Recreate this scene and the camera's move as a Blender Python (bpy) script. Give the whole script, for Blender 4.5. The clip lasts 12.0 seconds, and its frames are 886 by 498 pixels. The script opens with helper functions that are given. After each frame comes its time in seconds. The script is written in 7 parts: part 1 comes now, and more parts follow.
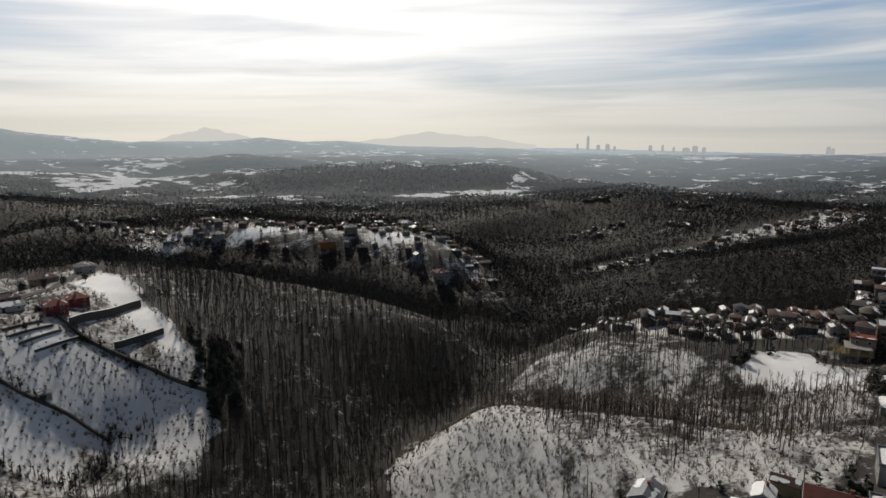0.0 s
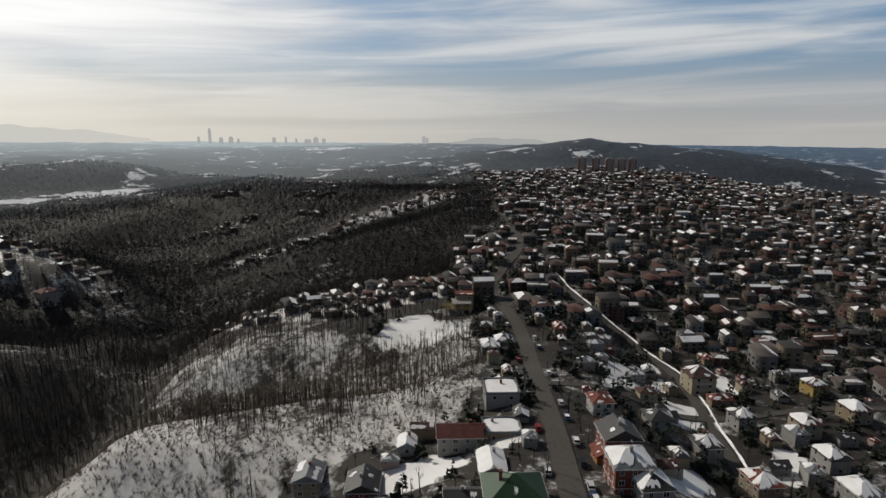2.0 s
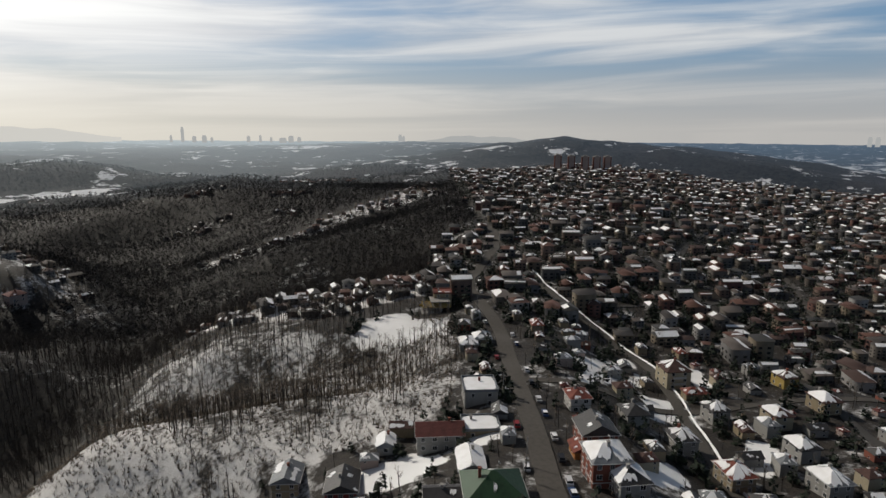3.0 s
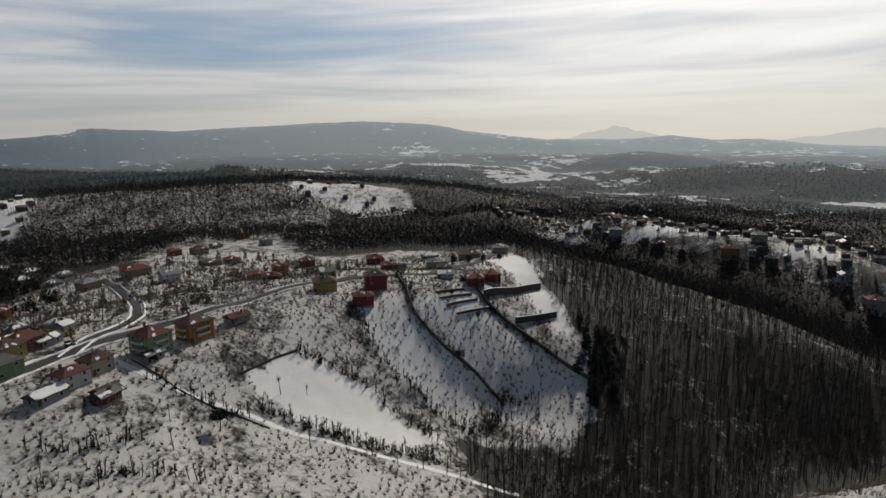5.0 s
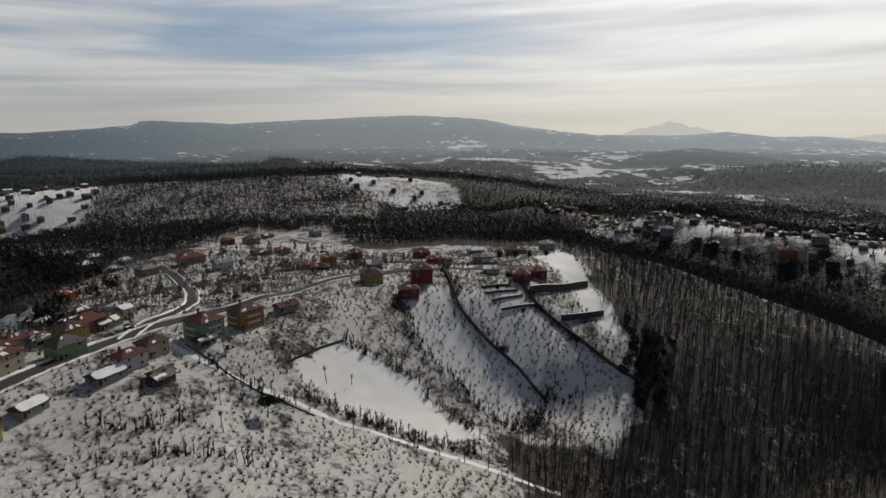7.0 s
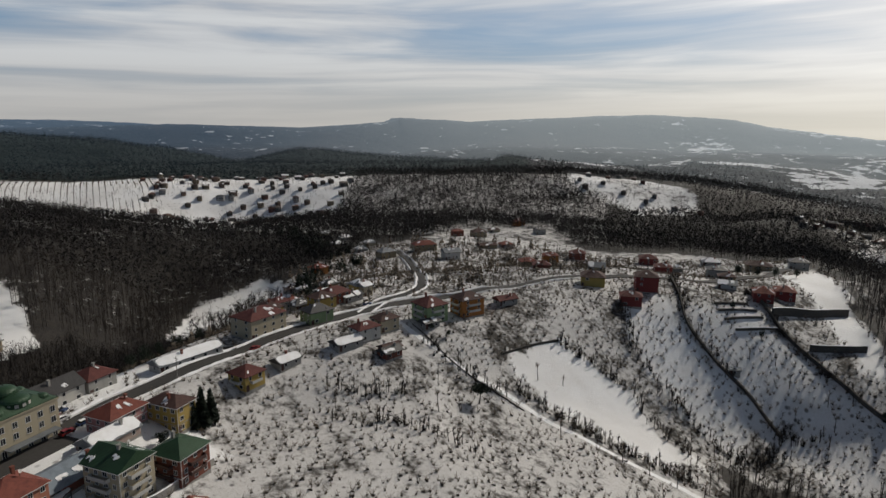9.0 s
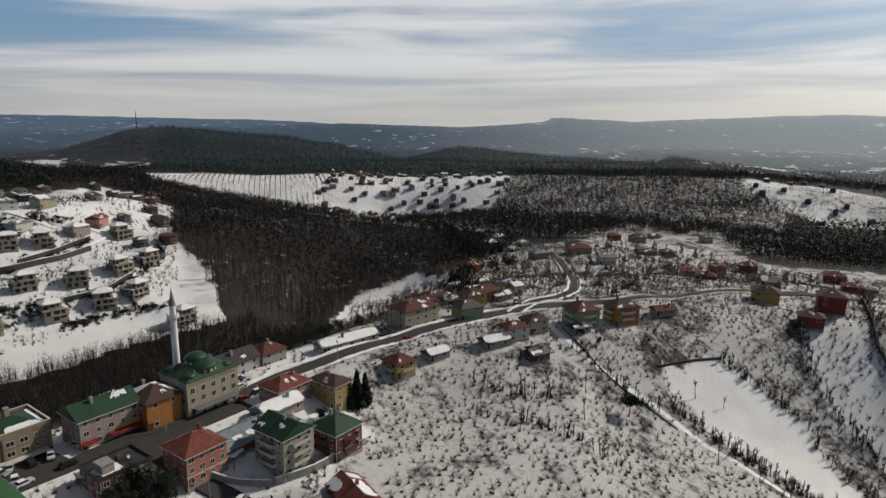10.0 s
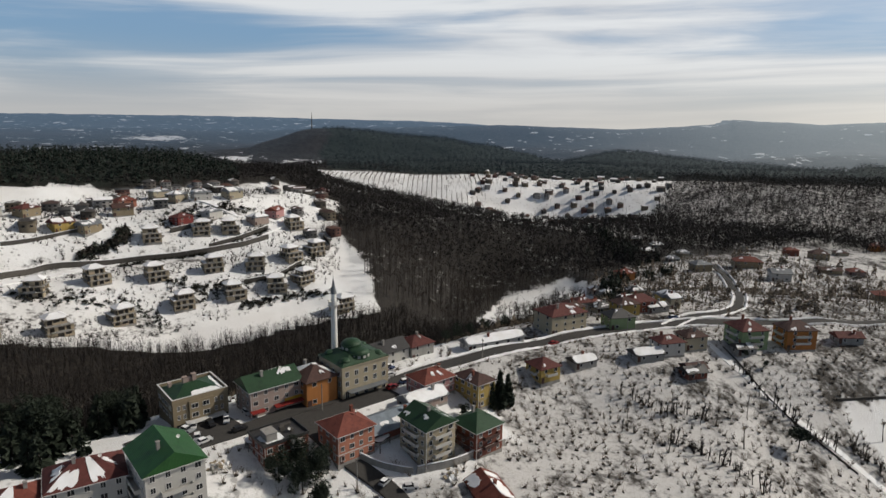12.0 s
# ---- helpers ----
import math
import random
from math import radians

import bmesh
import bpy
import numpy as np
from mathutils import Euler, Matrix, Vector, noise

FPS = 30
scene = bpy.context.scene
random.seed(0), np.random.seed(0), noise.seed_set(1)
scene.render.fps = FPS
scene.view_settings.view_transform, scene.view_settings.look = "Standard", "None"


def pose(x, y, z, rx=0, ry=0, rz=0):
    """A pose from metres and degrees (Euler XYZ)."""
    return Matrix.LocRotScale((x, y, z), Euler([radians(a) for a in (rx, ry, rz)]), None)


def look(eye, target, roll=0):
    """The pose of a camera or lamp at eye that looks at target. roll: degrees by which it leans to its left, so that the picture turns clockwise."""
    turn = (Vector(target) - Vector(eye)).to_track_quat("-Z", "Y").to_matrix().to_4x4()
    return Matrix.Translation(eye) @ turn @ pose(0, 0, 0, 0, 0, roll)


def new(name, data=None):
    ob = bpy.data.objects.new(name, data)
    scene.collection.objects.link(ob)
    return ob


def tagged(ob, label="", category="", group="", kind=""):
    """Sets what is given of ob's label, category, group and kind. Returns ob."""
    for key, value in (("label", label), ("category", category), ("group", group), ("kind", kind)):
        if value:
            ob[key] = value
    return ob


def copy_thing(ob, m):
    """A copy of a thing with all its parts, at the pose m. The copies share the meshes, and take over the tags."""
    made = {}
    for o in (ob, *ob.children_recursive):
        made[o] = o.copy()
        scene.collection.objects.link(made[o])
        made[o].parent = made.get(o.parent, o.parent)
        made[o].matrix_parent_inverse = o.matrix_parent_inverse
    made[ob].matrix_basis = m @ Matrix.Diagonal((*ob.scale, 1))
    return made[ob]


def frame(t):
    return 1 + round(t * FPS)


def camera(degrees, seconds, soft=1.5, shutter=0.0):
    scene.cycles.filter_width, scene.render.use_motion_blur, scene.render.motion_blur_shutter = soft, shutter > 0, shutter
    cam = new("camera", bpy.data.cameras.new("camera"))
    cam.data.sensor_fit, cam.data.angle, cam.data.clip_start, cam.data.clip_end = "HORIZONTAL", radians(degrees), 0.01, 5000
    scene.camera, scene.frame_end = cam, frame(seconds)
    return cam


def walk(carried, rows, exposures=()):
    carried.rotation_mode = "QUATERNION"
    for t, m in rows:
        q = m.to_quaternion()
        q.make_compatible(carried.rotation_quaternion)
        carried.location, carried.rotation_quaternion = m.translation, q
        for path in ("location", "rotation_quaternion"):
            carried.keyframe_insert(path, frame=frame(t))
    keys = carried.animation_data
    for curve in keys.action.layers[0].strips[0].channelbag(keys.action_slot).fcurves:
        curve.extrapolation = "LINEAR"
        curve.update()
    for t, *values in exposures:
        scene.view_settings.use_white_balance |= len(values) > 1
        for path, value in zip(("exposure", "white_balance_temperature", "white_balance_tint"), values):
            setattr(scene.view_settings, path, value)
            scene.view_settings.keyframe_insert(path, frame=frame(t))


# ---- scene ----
# the camera hovers 85 m over a road and turns
cam = camera(71.16, 12.0)
PATH = [
    (0.0, 79.10, 0.00, 0.00),
    (0.5, 78.99, -0.01, -2.69),
    (1.0, 78.80, -0.05, -11.90),
    (1.5, 78.56, -0.04, -24.01),
    (2.0, 78.40, -0.00, -33.34),
    (2.5, 78.31, 0.04, -35.09),
    (3.0, 78.24, 0.07, -35.49),
    (3.5, 78.22, 0.24, -30.68),
    (3.7, 78.35, 0.41, -22.18),
    (5.3, 79.00, 0.40, 39.63),
    (5.5, 78.95, 0.39, 39.76),
    (6.0, 78.80, 0.20, 39.94),
    (6.5, 78.68, 0.15, 39.86),
    (6.7, 78.63, 0.09, 39.82),
    (8.3, 78.48, -0.50, 51.45),
    (8.5, 78.45, -0.60, 54.10),
    (9.0, 78.37, -0.66, 61.30),
    (9.5, 78.28, -0.72, 67.56),
    (10.0, 78.19, -0.76, 75.69),
    (10.5, 78.16, -0.82, 82.50),
    (11.0, 78.10, -0.78, 87.32),
    (11.5, 78.11, -0.84, 88.95),
    (12.0, 78.14, -0.91, 89.85),
]
walk(cam, [(t, pose(0, 0, 100, a, b, c)) for t, a, b, c in PATH], exposures=[(0.0, -0.44), (0.9, -0.54), (1.6, -0.55), (2.5, -0.42), (3.7, -0.42), (5.3, -0.68), (6.7, -0.68), (9.5, -0.5), (12.0, -0.24)])

# ---- daylight: thin streaked cloud, sun ahead and above ----
SUN_TURN, SUN_HIGH = 15.0, 38.0
toward_sun = Vector((-math.sin(radians(SUN_TURN)) * math.cos(radians(SUN_HIGH)), math.cos(radians(SUN_TURN)) * math.cos(radians(SUN_HIGH)), math.sin(radians(SUN_HIGH))))
sun = new("sun", bpy.data.lights.new("sun", "SUN"))
sun.data.energy, sun.data.angle, sun.data.color = 4.1, radians(2.5), (1.0, 0.93, 0.82)
sun.matrix_world = look(toward_sun * 500, (0, 0, 0))


class Nodes:
    """Short ways to lay shader nodes."""

    def __init__(self, tree):
        self.tree = tree
        tree.nodes.clear()

    def add(self, kind, props=None, **links):
        n = self.tree.nodes.new("ShaderNode" + kind)
        for key, value in (props or {}).items():
            setattr(n, key, value)
        for key, value in links.items():
            slot = n.inputs[int(key[1:])] if key[0] == "i" and key[1:].isdigit() else n.inputs[key.replace("_", " ")]
            if isinstance(value, bpy.types.NodeSocket):
                self.tree.links.new(value, slot)
            else:
                slot.default_value = value
        return n

    def math(self, op, a, b=0.0, c=0.0, clamp=False):
        return self.add("Math", {"operation": op, "use_clamp": clamp}, i0=a, i1=b, i2=c).outputs[0]

    def mix(self, fac, a, b, blend="MIX"):
        n = self.add("MixRGB", {"blend_type": blend}, i0=fac)
        for slot, v in ((1, a), (2, b)):
            if isinstance(v, bpy.types.NodeSocket):
                self.tree.links.new(v, n.inputs[slot])
            else:
                n.inputs[slot].default_value = (*v, 1) if len(v) == 3 else v
        return n.outputs[0]

    def ramp(self, fac, lo, hi):
        """0 below lo, 1 above hi."""
        return self.add("MapRange", {"interpolation_type": "SMOOTHSTEP"}, i0=fac, i1=lo, i2=hi).outputs[0]

    def noise(self, vector, scale, detail=4.0, rough=0.55):
        return self.add("TexNoise", None, Vector=vector, Scale=scale, Detail=detail, Roughness=rough).outputs[0]


world = bpy.data.worlds.new("sky")
scene.world = world
world.use_nodes = True
w = Nodes(world.node_tree)
way = w.add("TexCoord").outputs["Generated"]
sky = w.add("TexSky", {"sky_type": "NISHITA", "sun_disc": False, "sun_elevation": radians(SUN_HIGH), "sun_rotation": radians(-SUN_TURN), "air_density": 1.0, "dust_density": 2.0, "ozone_density": 1.2})
part_ = w.add("SeparateXYZ", None, i0=way)
up = part_.outputs[2]
turn_ = w.math("ARCTAN2", part_.outputs[0], part_.outputs[1])
band = w.math("POWER", w.math("MAXIMUM", w.math("ADD", up, 0.02), 0.001), 0.7)
plane = w.add("CombineXYZ", None, i0=w.math("MULTIPLY", turn_, 1.5), i1=w.math("ADD", w.math("MULTIPLY", band, 9.5), w.math("MULTIPLY", turn_, -0.35)), i2=0.0).outputs[0]
bend = w.add("VectorMath", {"operation": "MULTIPLY_ADD"}, i0=w.add("TexNoise", None, Vector=plane, Scale=0.8, Detail=2.0).outputs["Color"], i1=(1.3, 0.9, 0.0), i2=plane).outputs[0]
streaks = w.noise(w.add("Mapping", None, Vector=bend, Location=(3.1, 0.4, 0), Scale=(1.0, 1.0, 1.0)).outputs[0], 0.95, 7.0, 0.5)
wisps = w.noise(w.add("Mapping", None, Vector=bend, Rotation=(0, 0, radians(9)), Location=(7.3, 2.2, 0), Scale=(0.8, 1.7, 1.0)).outputs[0], 1.4, 6.0, 0.55)
facing = w.add("VectorMath", {"operation": "DOT_PRODUCT"}, i0=way, i1=tuple(toward_sun)).outputs["Value"]
glow = w.math("POWER", w.math("MAXIMUM", facing, 0.0), 4.6)
cover = w.ramp(w.math("ADD", w.math("ADD", w.math("MULTIPLY", streaks, 0.75), w.math("MULTIPLY", wisps, 0.3)), w.math("ADD", w.math("MULTIPLY", glow, 0.14), w.math("MULTIPLY", w.math("COSINE", w.math("ADD", turn_, 0.6)), 0.09))), 0.45, 0.66)
deep = w.math("SUBTRACT", 1.0, w.math("MULTIPLY", w.ramp(up, 0.24, 0.6), 0.5))
clear = w.mix(1.0, w.mix(1.0, sky.outputs[0], (0.076, 0.089, 0.112), "MULTIPLY"), w.add("CombineXYZ", None, i0=deep, i1=deep, i2=deep).outputs[0], "MULTIPLY")
clear = w.mix(w.math("MULTIPLY", w.math("SUBTRACT", 1.0, w.ramp(up, 0.26, 0.4)), 0.6), clear, w.mix(glow, (0.27, 0.46, 0.68), (0.95, 1.0, 1.02)))
clear = w.mix(w.math("MULTIPLY", w.ramp(up, 0.26, 0.6), 0.75), clear, (0.095, 0.10, 0.11))
cloud = w.mix(glow, (0.86, 0.87, 0.88), (2.1, 2.04, 1.94))
shade = w.math("ADD", 0.80, w.math("MULTIPLY", w.ramp(w.math("ADD", w.math("MULTIPLY", wisps, 0.6), w.math("MULTIPLY", streaks, 0.4)), 0.38, 0.62), 0.30))
cloud = w.mix(1.0, cloud, w.add("CombineXYZ", None, i0=shade, i1=shade, i2=w.math("ADD", w.math("MULTIPLY", shade, 0.9), 0.1)).outputs[0], "MULTIPLY")
opens = w.math("SUBTRACT", 1.0, w.math("MULTIPLY", w.ramp(up, 0.24, 0.5), 0.92))
shown = w.mix(w.math("MULTIPLY", w.math("MULTIPLY", cover, 0.88), opens), clear, cloud)
low = w.math("SUBTRACT", 1.0, w.ramp(up, -0.03, 0.12))
shown = w.mix(w.math("MULTIPLY", low, 0.92), shown, w.mix(w.math("POWER", w.math("MAXIMUM", facing, 0.0), 3.0), (0.64, 0.62, 0.59), (1.6, 1.48, 1.2)))
w.add("OutputWorld", None, Surface=w.add("Background", None, Color=shown, Strength=1.0).outputs[0])

# ---- materials ----
def material(name, build):
    m = bpy.data.materials.new(name)
    m.use_nodes = True
    n = Nodes(m.node_tree)
    n.add("OutputMaterial", None, Surface=build(n))
    return m


def skin(n, color, rough=0.8, bump=None, strength=0.3, distance=0.1, metal=0.0, spec=0.3):
    b = n.add("BsdfPrincipled", None, Roughness=rough, Metallic=metal)
    b.inputs["Specular IOR Level"].default_value = spec
    if isinstance(color, bpy.types.NodeSocket):
        n.tree.links.new(color, b.inputs["Base Color"])
    else:
        b.inputs["Base Color"].default_value = (*color, 1)
    if bump is not None:
        n.tree.links.new(n.add("Bump", None, Height=bump, Strength=strength, Distance=distance).outputs[0], b.inputs["Normal"])
    return b.outputs[0]


def rendered_wall(color, dirt=0.35):
    """Painted render with streaks and patches."""
    def build(n):
        p = n.add("TexCoord").outputs["Object"]
        rnd = n.add("ObjectInfo").outputs["Random"]
        big = n.noise(n.add("Mapping", None, Vector=p, Scale=(1, 1, 0.25)).outputs[0], 0.7, 5.0, 0.65)
        fine = n.noise(p, 9.0, 3.0)
        c = n.mix(n.math("MULTIPLY", n.ramp(big, 0.45, 0.8), dirt), color, tuple(v * 0.45 for v in color))
        c = n.mix(n.math("MULTIPLY", fine, 0.18), c, tuple(min(1, v * 1.25) for v in color))
        c = n.mix(n.math("MULTIPLY", rnd, 0.2), c, tuple(v * 0.8 for v in color))
        return skin(n, c, 0.85, fine, 0.25, 0.02)
    return material("render", build)


def roof_tiles(color, rows=2.6):
    def build(n):
        p = n.add("TexCoord").outputs["Object"]
        big = n.noise(p, 0.5, 5.0, 0.7)
        fine = n.noise(p, 6.0, 2.0)
        wave = n.add("TexWave", {"bands_direction": "Z"}, Vector=p, Scale=rows, Distortion=0.6, Detail=1.0).outputs["Fac"]
        c = n.mix(n.ramp(big, 0.35, 0.75), color, tuple(v * 0.5 for v in color))
        c = n.mix(n.math("MULTIPLY", fine, 0.35), c, tuple(v * 1.35 for v in color))
        return skin(n, c, 0.8, wave, 0.5, 0.06)
    return material("roof_tiles", build)


def metal_roof(color):
    def build(n):
        p = n.add("TexCoord").outputs["Object"]
        rib = n.add("TexWave", {"bands_direction": "X"}, Vector=p, Scale=1.1, Distortion=0.0).outputs["Fac"]
        big = n.noise(p, 0.4, 5.0, 0.65)
        c = n.mix(n.ramp(big, 0.4, 0.8), color, tuple(v * 0.6 for v in color))
        return skin(n, c, 0.5, rib, 0.4, 0.05, 0.1)
    return material("sheet_roof", build)


def plain(name, color, rough=0.7, metal=0.0, size=3.0, vary=0.4):
    def build(n):
        p = n.add("TexCoord").outputs["Object"]
        a = n.noise(p, size, 5.0, 0.6)
        c = n.mix(n.math("MULTIPLY", n.ramp(a, 0.35, 0.75), vary), color, tuple(v * 0.5 for v in color))
        return skin(n, c, rough, a, 0.2, 0.03, metal)
    return material(name, build)


def wood_bark(name, dark, light):
    def build(n):
        p = n.add("NewGeometry").outputs["Position"]
        isle = n.add("NewGeometry").outputs["Random Per Island"]
        a = n.noise(p, 0.06, 3.0)
        c = n.mix(n.math("ADD", n.math("MULTIPLY", isle, 0.7), n.math("MULTIPLY", a, 0.3)), dark, light)
        return skin(n, c, 0.9)
    return material(name, build)


def needles(name, dark, light):
    def build(n):
        p = n.add("NewGeometry").outputs["Position"]
        a = n.noise(p, 0.8, 3.0)
        isle = n.add("NewGeometry").outputs["Random Per Island"]
        c = n.mix(n.math("ADD", n.math("MULTIPLY", a, 0.5), n.math("MULTIPLY", isle, 0.5)), dark, light)
        return skin(n, c, 0.85)
    return material(name, build)


def snow_build(n):
    p = n.add("NewGeometry").outputs["Position"]
    big, fine = n.noise(p, 0.25, 5.0, 0.6), n.noise(p, 3.0, 4.0)
    c = n.mix(n.ramp(big, 0.35, 0.75), (0.80, 0.80, 0.81), (0.68, 0.67, 0.66))
    return skin(n, c, 0.6, n.math("ADD", big, n.math("MULTIPLY", fine, 0.3)), 0.4, 0.3)


def land_build(n):
    """Snow, litter and bare soil, by the cover that each stretch of land has."""
    p = n.add("NewGeometry").outputs["Position"]
    col = n.add("VertexColor", {"layer_name": "cover"}).outputs[0]
    sep = n.add("SeparateColor", None, i0=col)
    snow, green, field = sep.outputs[0], sep.outputs[1], sep.outputs[2]
    fine = n.noise(p, 0.55, 6.0, 0.65)
    grit = n.noise(p, 2.2, 4.0, 0.6)
    broad = n.noise(p, 0.03, 4.0, 0.6)
    # soil darker than bare earth: the woods' shade is put into its colour
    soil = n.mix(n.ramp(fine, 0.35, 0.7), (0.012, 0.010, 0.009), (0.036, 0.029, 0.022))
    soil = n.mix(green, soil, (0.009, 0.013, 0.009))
    white = n.mix(n.ramp(broad, 0.35, 0.7), (0.82, 0.82, 0.82), (0.70, 0.69, 0.68))
    white = n.mix(n.math("SUBTRACT", 1.0, n.ramp(field, 0.0, 0.5)), white, n.mix(fine, (0.62, 0.61, 0.60), (0.45, 0.435, 0.42)))
    white = n.mix(n.math("MULTIPLY", n.ramp(grit, 0.52, 0.72), n.math("MULTIPLY", n.math("SUBTRACT", 1.0, field), 0.6)), white, (0.36, 0.32, 0.27))
    clump = n.add("TexVoronoi", {"feature": "F1"}, Vector=n.add("Mapping", None, Vector=p, Scale=(1, 1, 0)).outputs[0], Scale=0.29, Randomness=0.8).outputs["Distance"]
    bare = n.math("SUBTRACT", 1.0, n.ramp(n.math("SUBTRACT", clump, n.math("MULTIPLY", n.math("SUBTRACT", broad, 0.5), 0.5)), 0.10, 0.30))
    bare = n.math("MULTIPLY", bare, n.math("SUBTRACT", 1.0, n.ramp(field, 0.3, 0.7)))
    mid = n.noise(p, 0.13, 3.0, 0.5)
    edge = n.math("ADD", n.math("ADD", n.math("MULTIPLY", fine, 0.36), n.math("MULTIPLY", mid, 0.40)), n.math("MULTIPLY", broad, 0.24))
    have = n.ramp(n.math("ADD", n.math("SUBTRACT", snow, 0.5), n.math("SUBTRACT", 0.5, edge)), -0.10, 0.06)
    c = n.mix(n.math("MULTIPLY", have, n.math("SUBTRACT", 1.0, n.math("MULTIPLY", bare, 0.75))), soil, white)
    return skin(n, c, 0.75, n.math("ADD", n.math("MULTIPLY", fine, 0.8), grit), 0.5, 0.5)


def haze_mixed(n, solid):
    """Kilometres of winter haze mixed as glow into far surfaces, brighter toward the sun."""
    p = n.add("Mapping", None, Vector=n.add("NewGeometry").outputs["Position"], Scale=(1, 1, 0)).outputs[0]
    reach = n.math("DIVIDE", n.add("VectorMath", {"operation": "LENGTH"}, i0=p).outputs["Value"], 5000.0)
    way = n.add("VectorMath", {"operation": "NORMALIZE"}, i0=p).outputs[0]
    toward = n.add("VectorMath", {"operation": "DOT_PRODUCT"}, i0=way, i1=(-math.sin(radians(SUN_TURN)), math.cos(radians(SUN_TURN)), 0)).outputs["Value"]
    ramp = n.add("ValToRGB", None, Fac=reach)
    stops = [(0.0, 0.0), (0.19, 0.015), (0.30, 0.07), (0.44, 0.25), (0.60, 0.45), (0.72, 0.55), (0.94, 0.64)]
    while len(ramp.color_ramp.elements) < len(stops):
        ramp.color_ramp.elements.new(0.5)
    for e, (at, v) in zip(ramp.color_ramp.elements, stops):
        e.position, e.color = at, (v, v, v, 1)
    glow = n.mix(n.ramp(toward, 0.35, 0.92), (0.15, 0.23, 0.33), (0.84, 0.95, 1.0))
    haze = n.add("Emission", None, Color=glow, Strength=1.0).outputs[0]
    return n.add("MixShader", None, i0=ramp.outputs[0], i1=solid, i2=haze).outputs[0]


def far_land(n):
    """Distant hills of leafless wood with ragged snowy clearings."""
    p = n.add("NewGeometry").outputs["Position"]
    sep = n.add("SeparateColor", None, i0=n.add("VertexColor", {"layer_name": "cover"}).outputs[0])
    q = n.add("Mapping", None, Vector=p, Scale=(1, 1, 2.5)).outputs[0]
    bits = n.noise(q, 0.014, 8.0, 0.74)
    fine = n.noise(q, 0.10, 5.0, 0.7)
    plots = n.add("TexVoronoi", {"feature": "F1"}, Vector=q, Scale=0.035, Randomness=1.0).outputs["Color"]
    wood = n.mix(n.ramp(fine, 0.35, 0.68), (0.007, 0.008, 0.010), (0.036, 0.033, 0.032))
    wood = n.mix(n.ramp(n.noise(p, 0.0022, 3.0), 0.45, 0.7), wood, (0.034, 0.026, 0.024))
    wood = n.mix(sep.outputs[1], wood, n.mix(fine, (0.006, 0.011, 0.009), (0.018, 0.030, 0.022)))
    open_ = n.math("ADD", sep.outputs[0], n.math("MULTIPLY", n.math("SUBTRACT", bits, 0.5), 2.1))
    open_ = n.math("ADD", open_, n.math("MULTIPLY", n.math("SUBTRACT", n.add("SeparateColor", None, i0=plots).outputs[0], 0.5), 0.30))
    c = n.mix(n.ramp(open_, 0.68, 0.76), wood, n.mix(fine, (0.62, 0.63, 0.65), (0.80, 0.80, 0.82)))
    # haze is painted over the hills as emission
    return haze_mixed(n, skin(n, c, 0.9, n.math("ADD", fine, n.math("MULTIPLY", bits, 2.0)), 0.8, 9.0))


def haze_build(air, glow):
    """Shapes on the horizon, their haze put in as a flat glowing colour."""
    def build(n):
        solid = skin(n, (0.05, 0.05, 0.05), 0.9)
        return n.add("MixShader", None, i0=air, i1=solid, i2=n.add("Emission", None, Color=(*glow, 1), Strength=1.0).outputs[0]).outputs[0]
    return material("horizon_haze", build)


LAND = material("land", land_build)
SNOW = material("snow", snow_build)
FAR = material("hazed_hills", far_land)
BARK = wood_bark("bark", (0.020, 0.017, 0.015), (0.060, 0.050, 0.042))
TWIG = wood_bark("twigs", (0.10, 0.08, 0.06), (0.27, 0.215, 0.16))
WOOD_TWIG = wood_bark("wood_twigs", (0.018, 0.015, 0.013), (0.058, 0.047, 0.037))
# darker copy of the wood twigs, with dense canopy shade put into the colour
SHADED_TWIG = wood_bark("shaded_twigs", (0.008, 0.007, 0.007), (0.026, 0.022, 0.020))
# hill twigs and hill needles below carry the same painted haze glow
HAZED_TWIG = material("hazed_twigs", lambda n: haze_mixed(n, skin(n, n.mix(n.add("NewGeometry").outputs["Random Per Island"], (0.010, 0.009, 0.009), (0.040, 0.034, 0.031)), 0.9)))
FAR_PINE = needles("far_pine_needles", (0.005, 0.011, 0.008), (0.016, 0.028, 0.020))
HAZED_PINE = material("hazed_pine_needles", lambda n: haze_mixed(n, skin(n, n.mix(n.add("NewGeometry").outputs["Random Per Island"], (0.005, 0.011, 0.009), (0.016, 0.029, 0.022)), 0.9)))
PINE = needles("pine_needles", (0.009, 0.014, 0.009), (0.024, 0.033, 0.019))
ASPHALT = plain("asphalt", (0.048, 0.045, 0.042), 0.85, 0, 1.5, 0.5)
OLD_ASPHALT = plain("old_asphalt", (0.070, 0.063, 0.055), 0.9, 0, 0.8, 0.5)
CONCRETE = plain("concrete", (0.27, 0.255, 0.235), 0.9, 0, 0.6, 0.55)
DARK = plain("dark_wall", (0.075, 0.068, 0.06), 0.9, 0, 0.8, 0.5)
GLASS = plain("window_glass", (0.02, 0.022, 0.025), 0.12, 0, 0.5, 0.3)
FRAME = plain("window_frame", (0.55, 0.54, 0.52), 0.5)
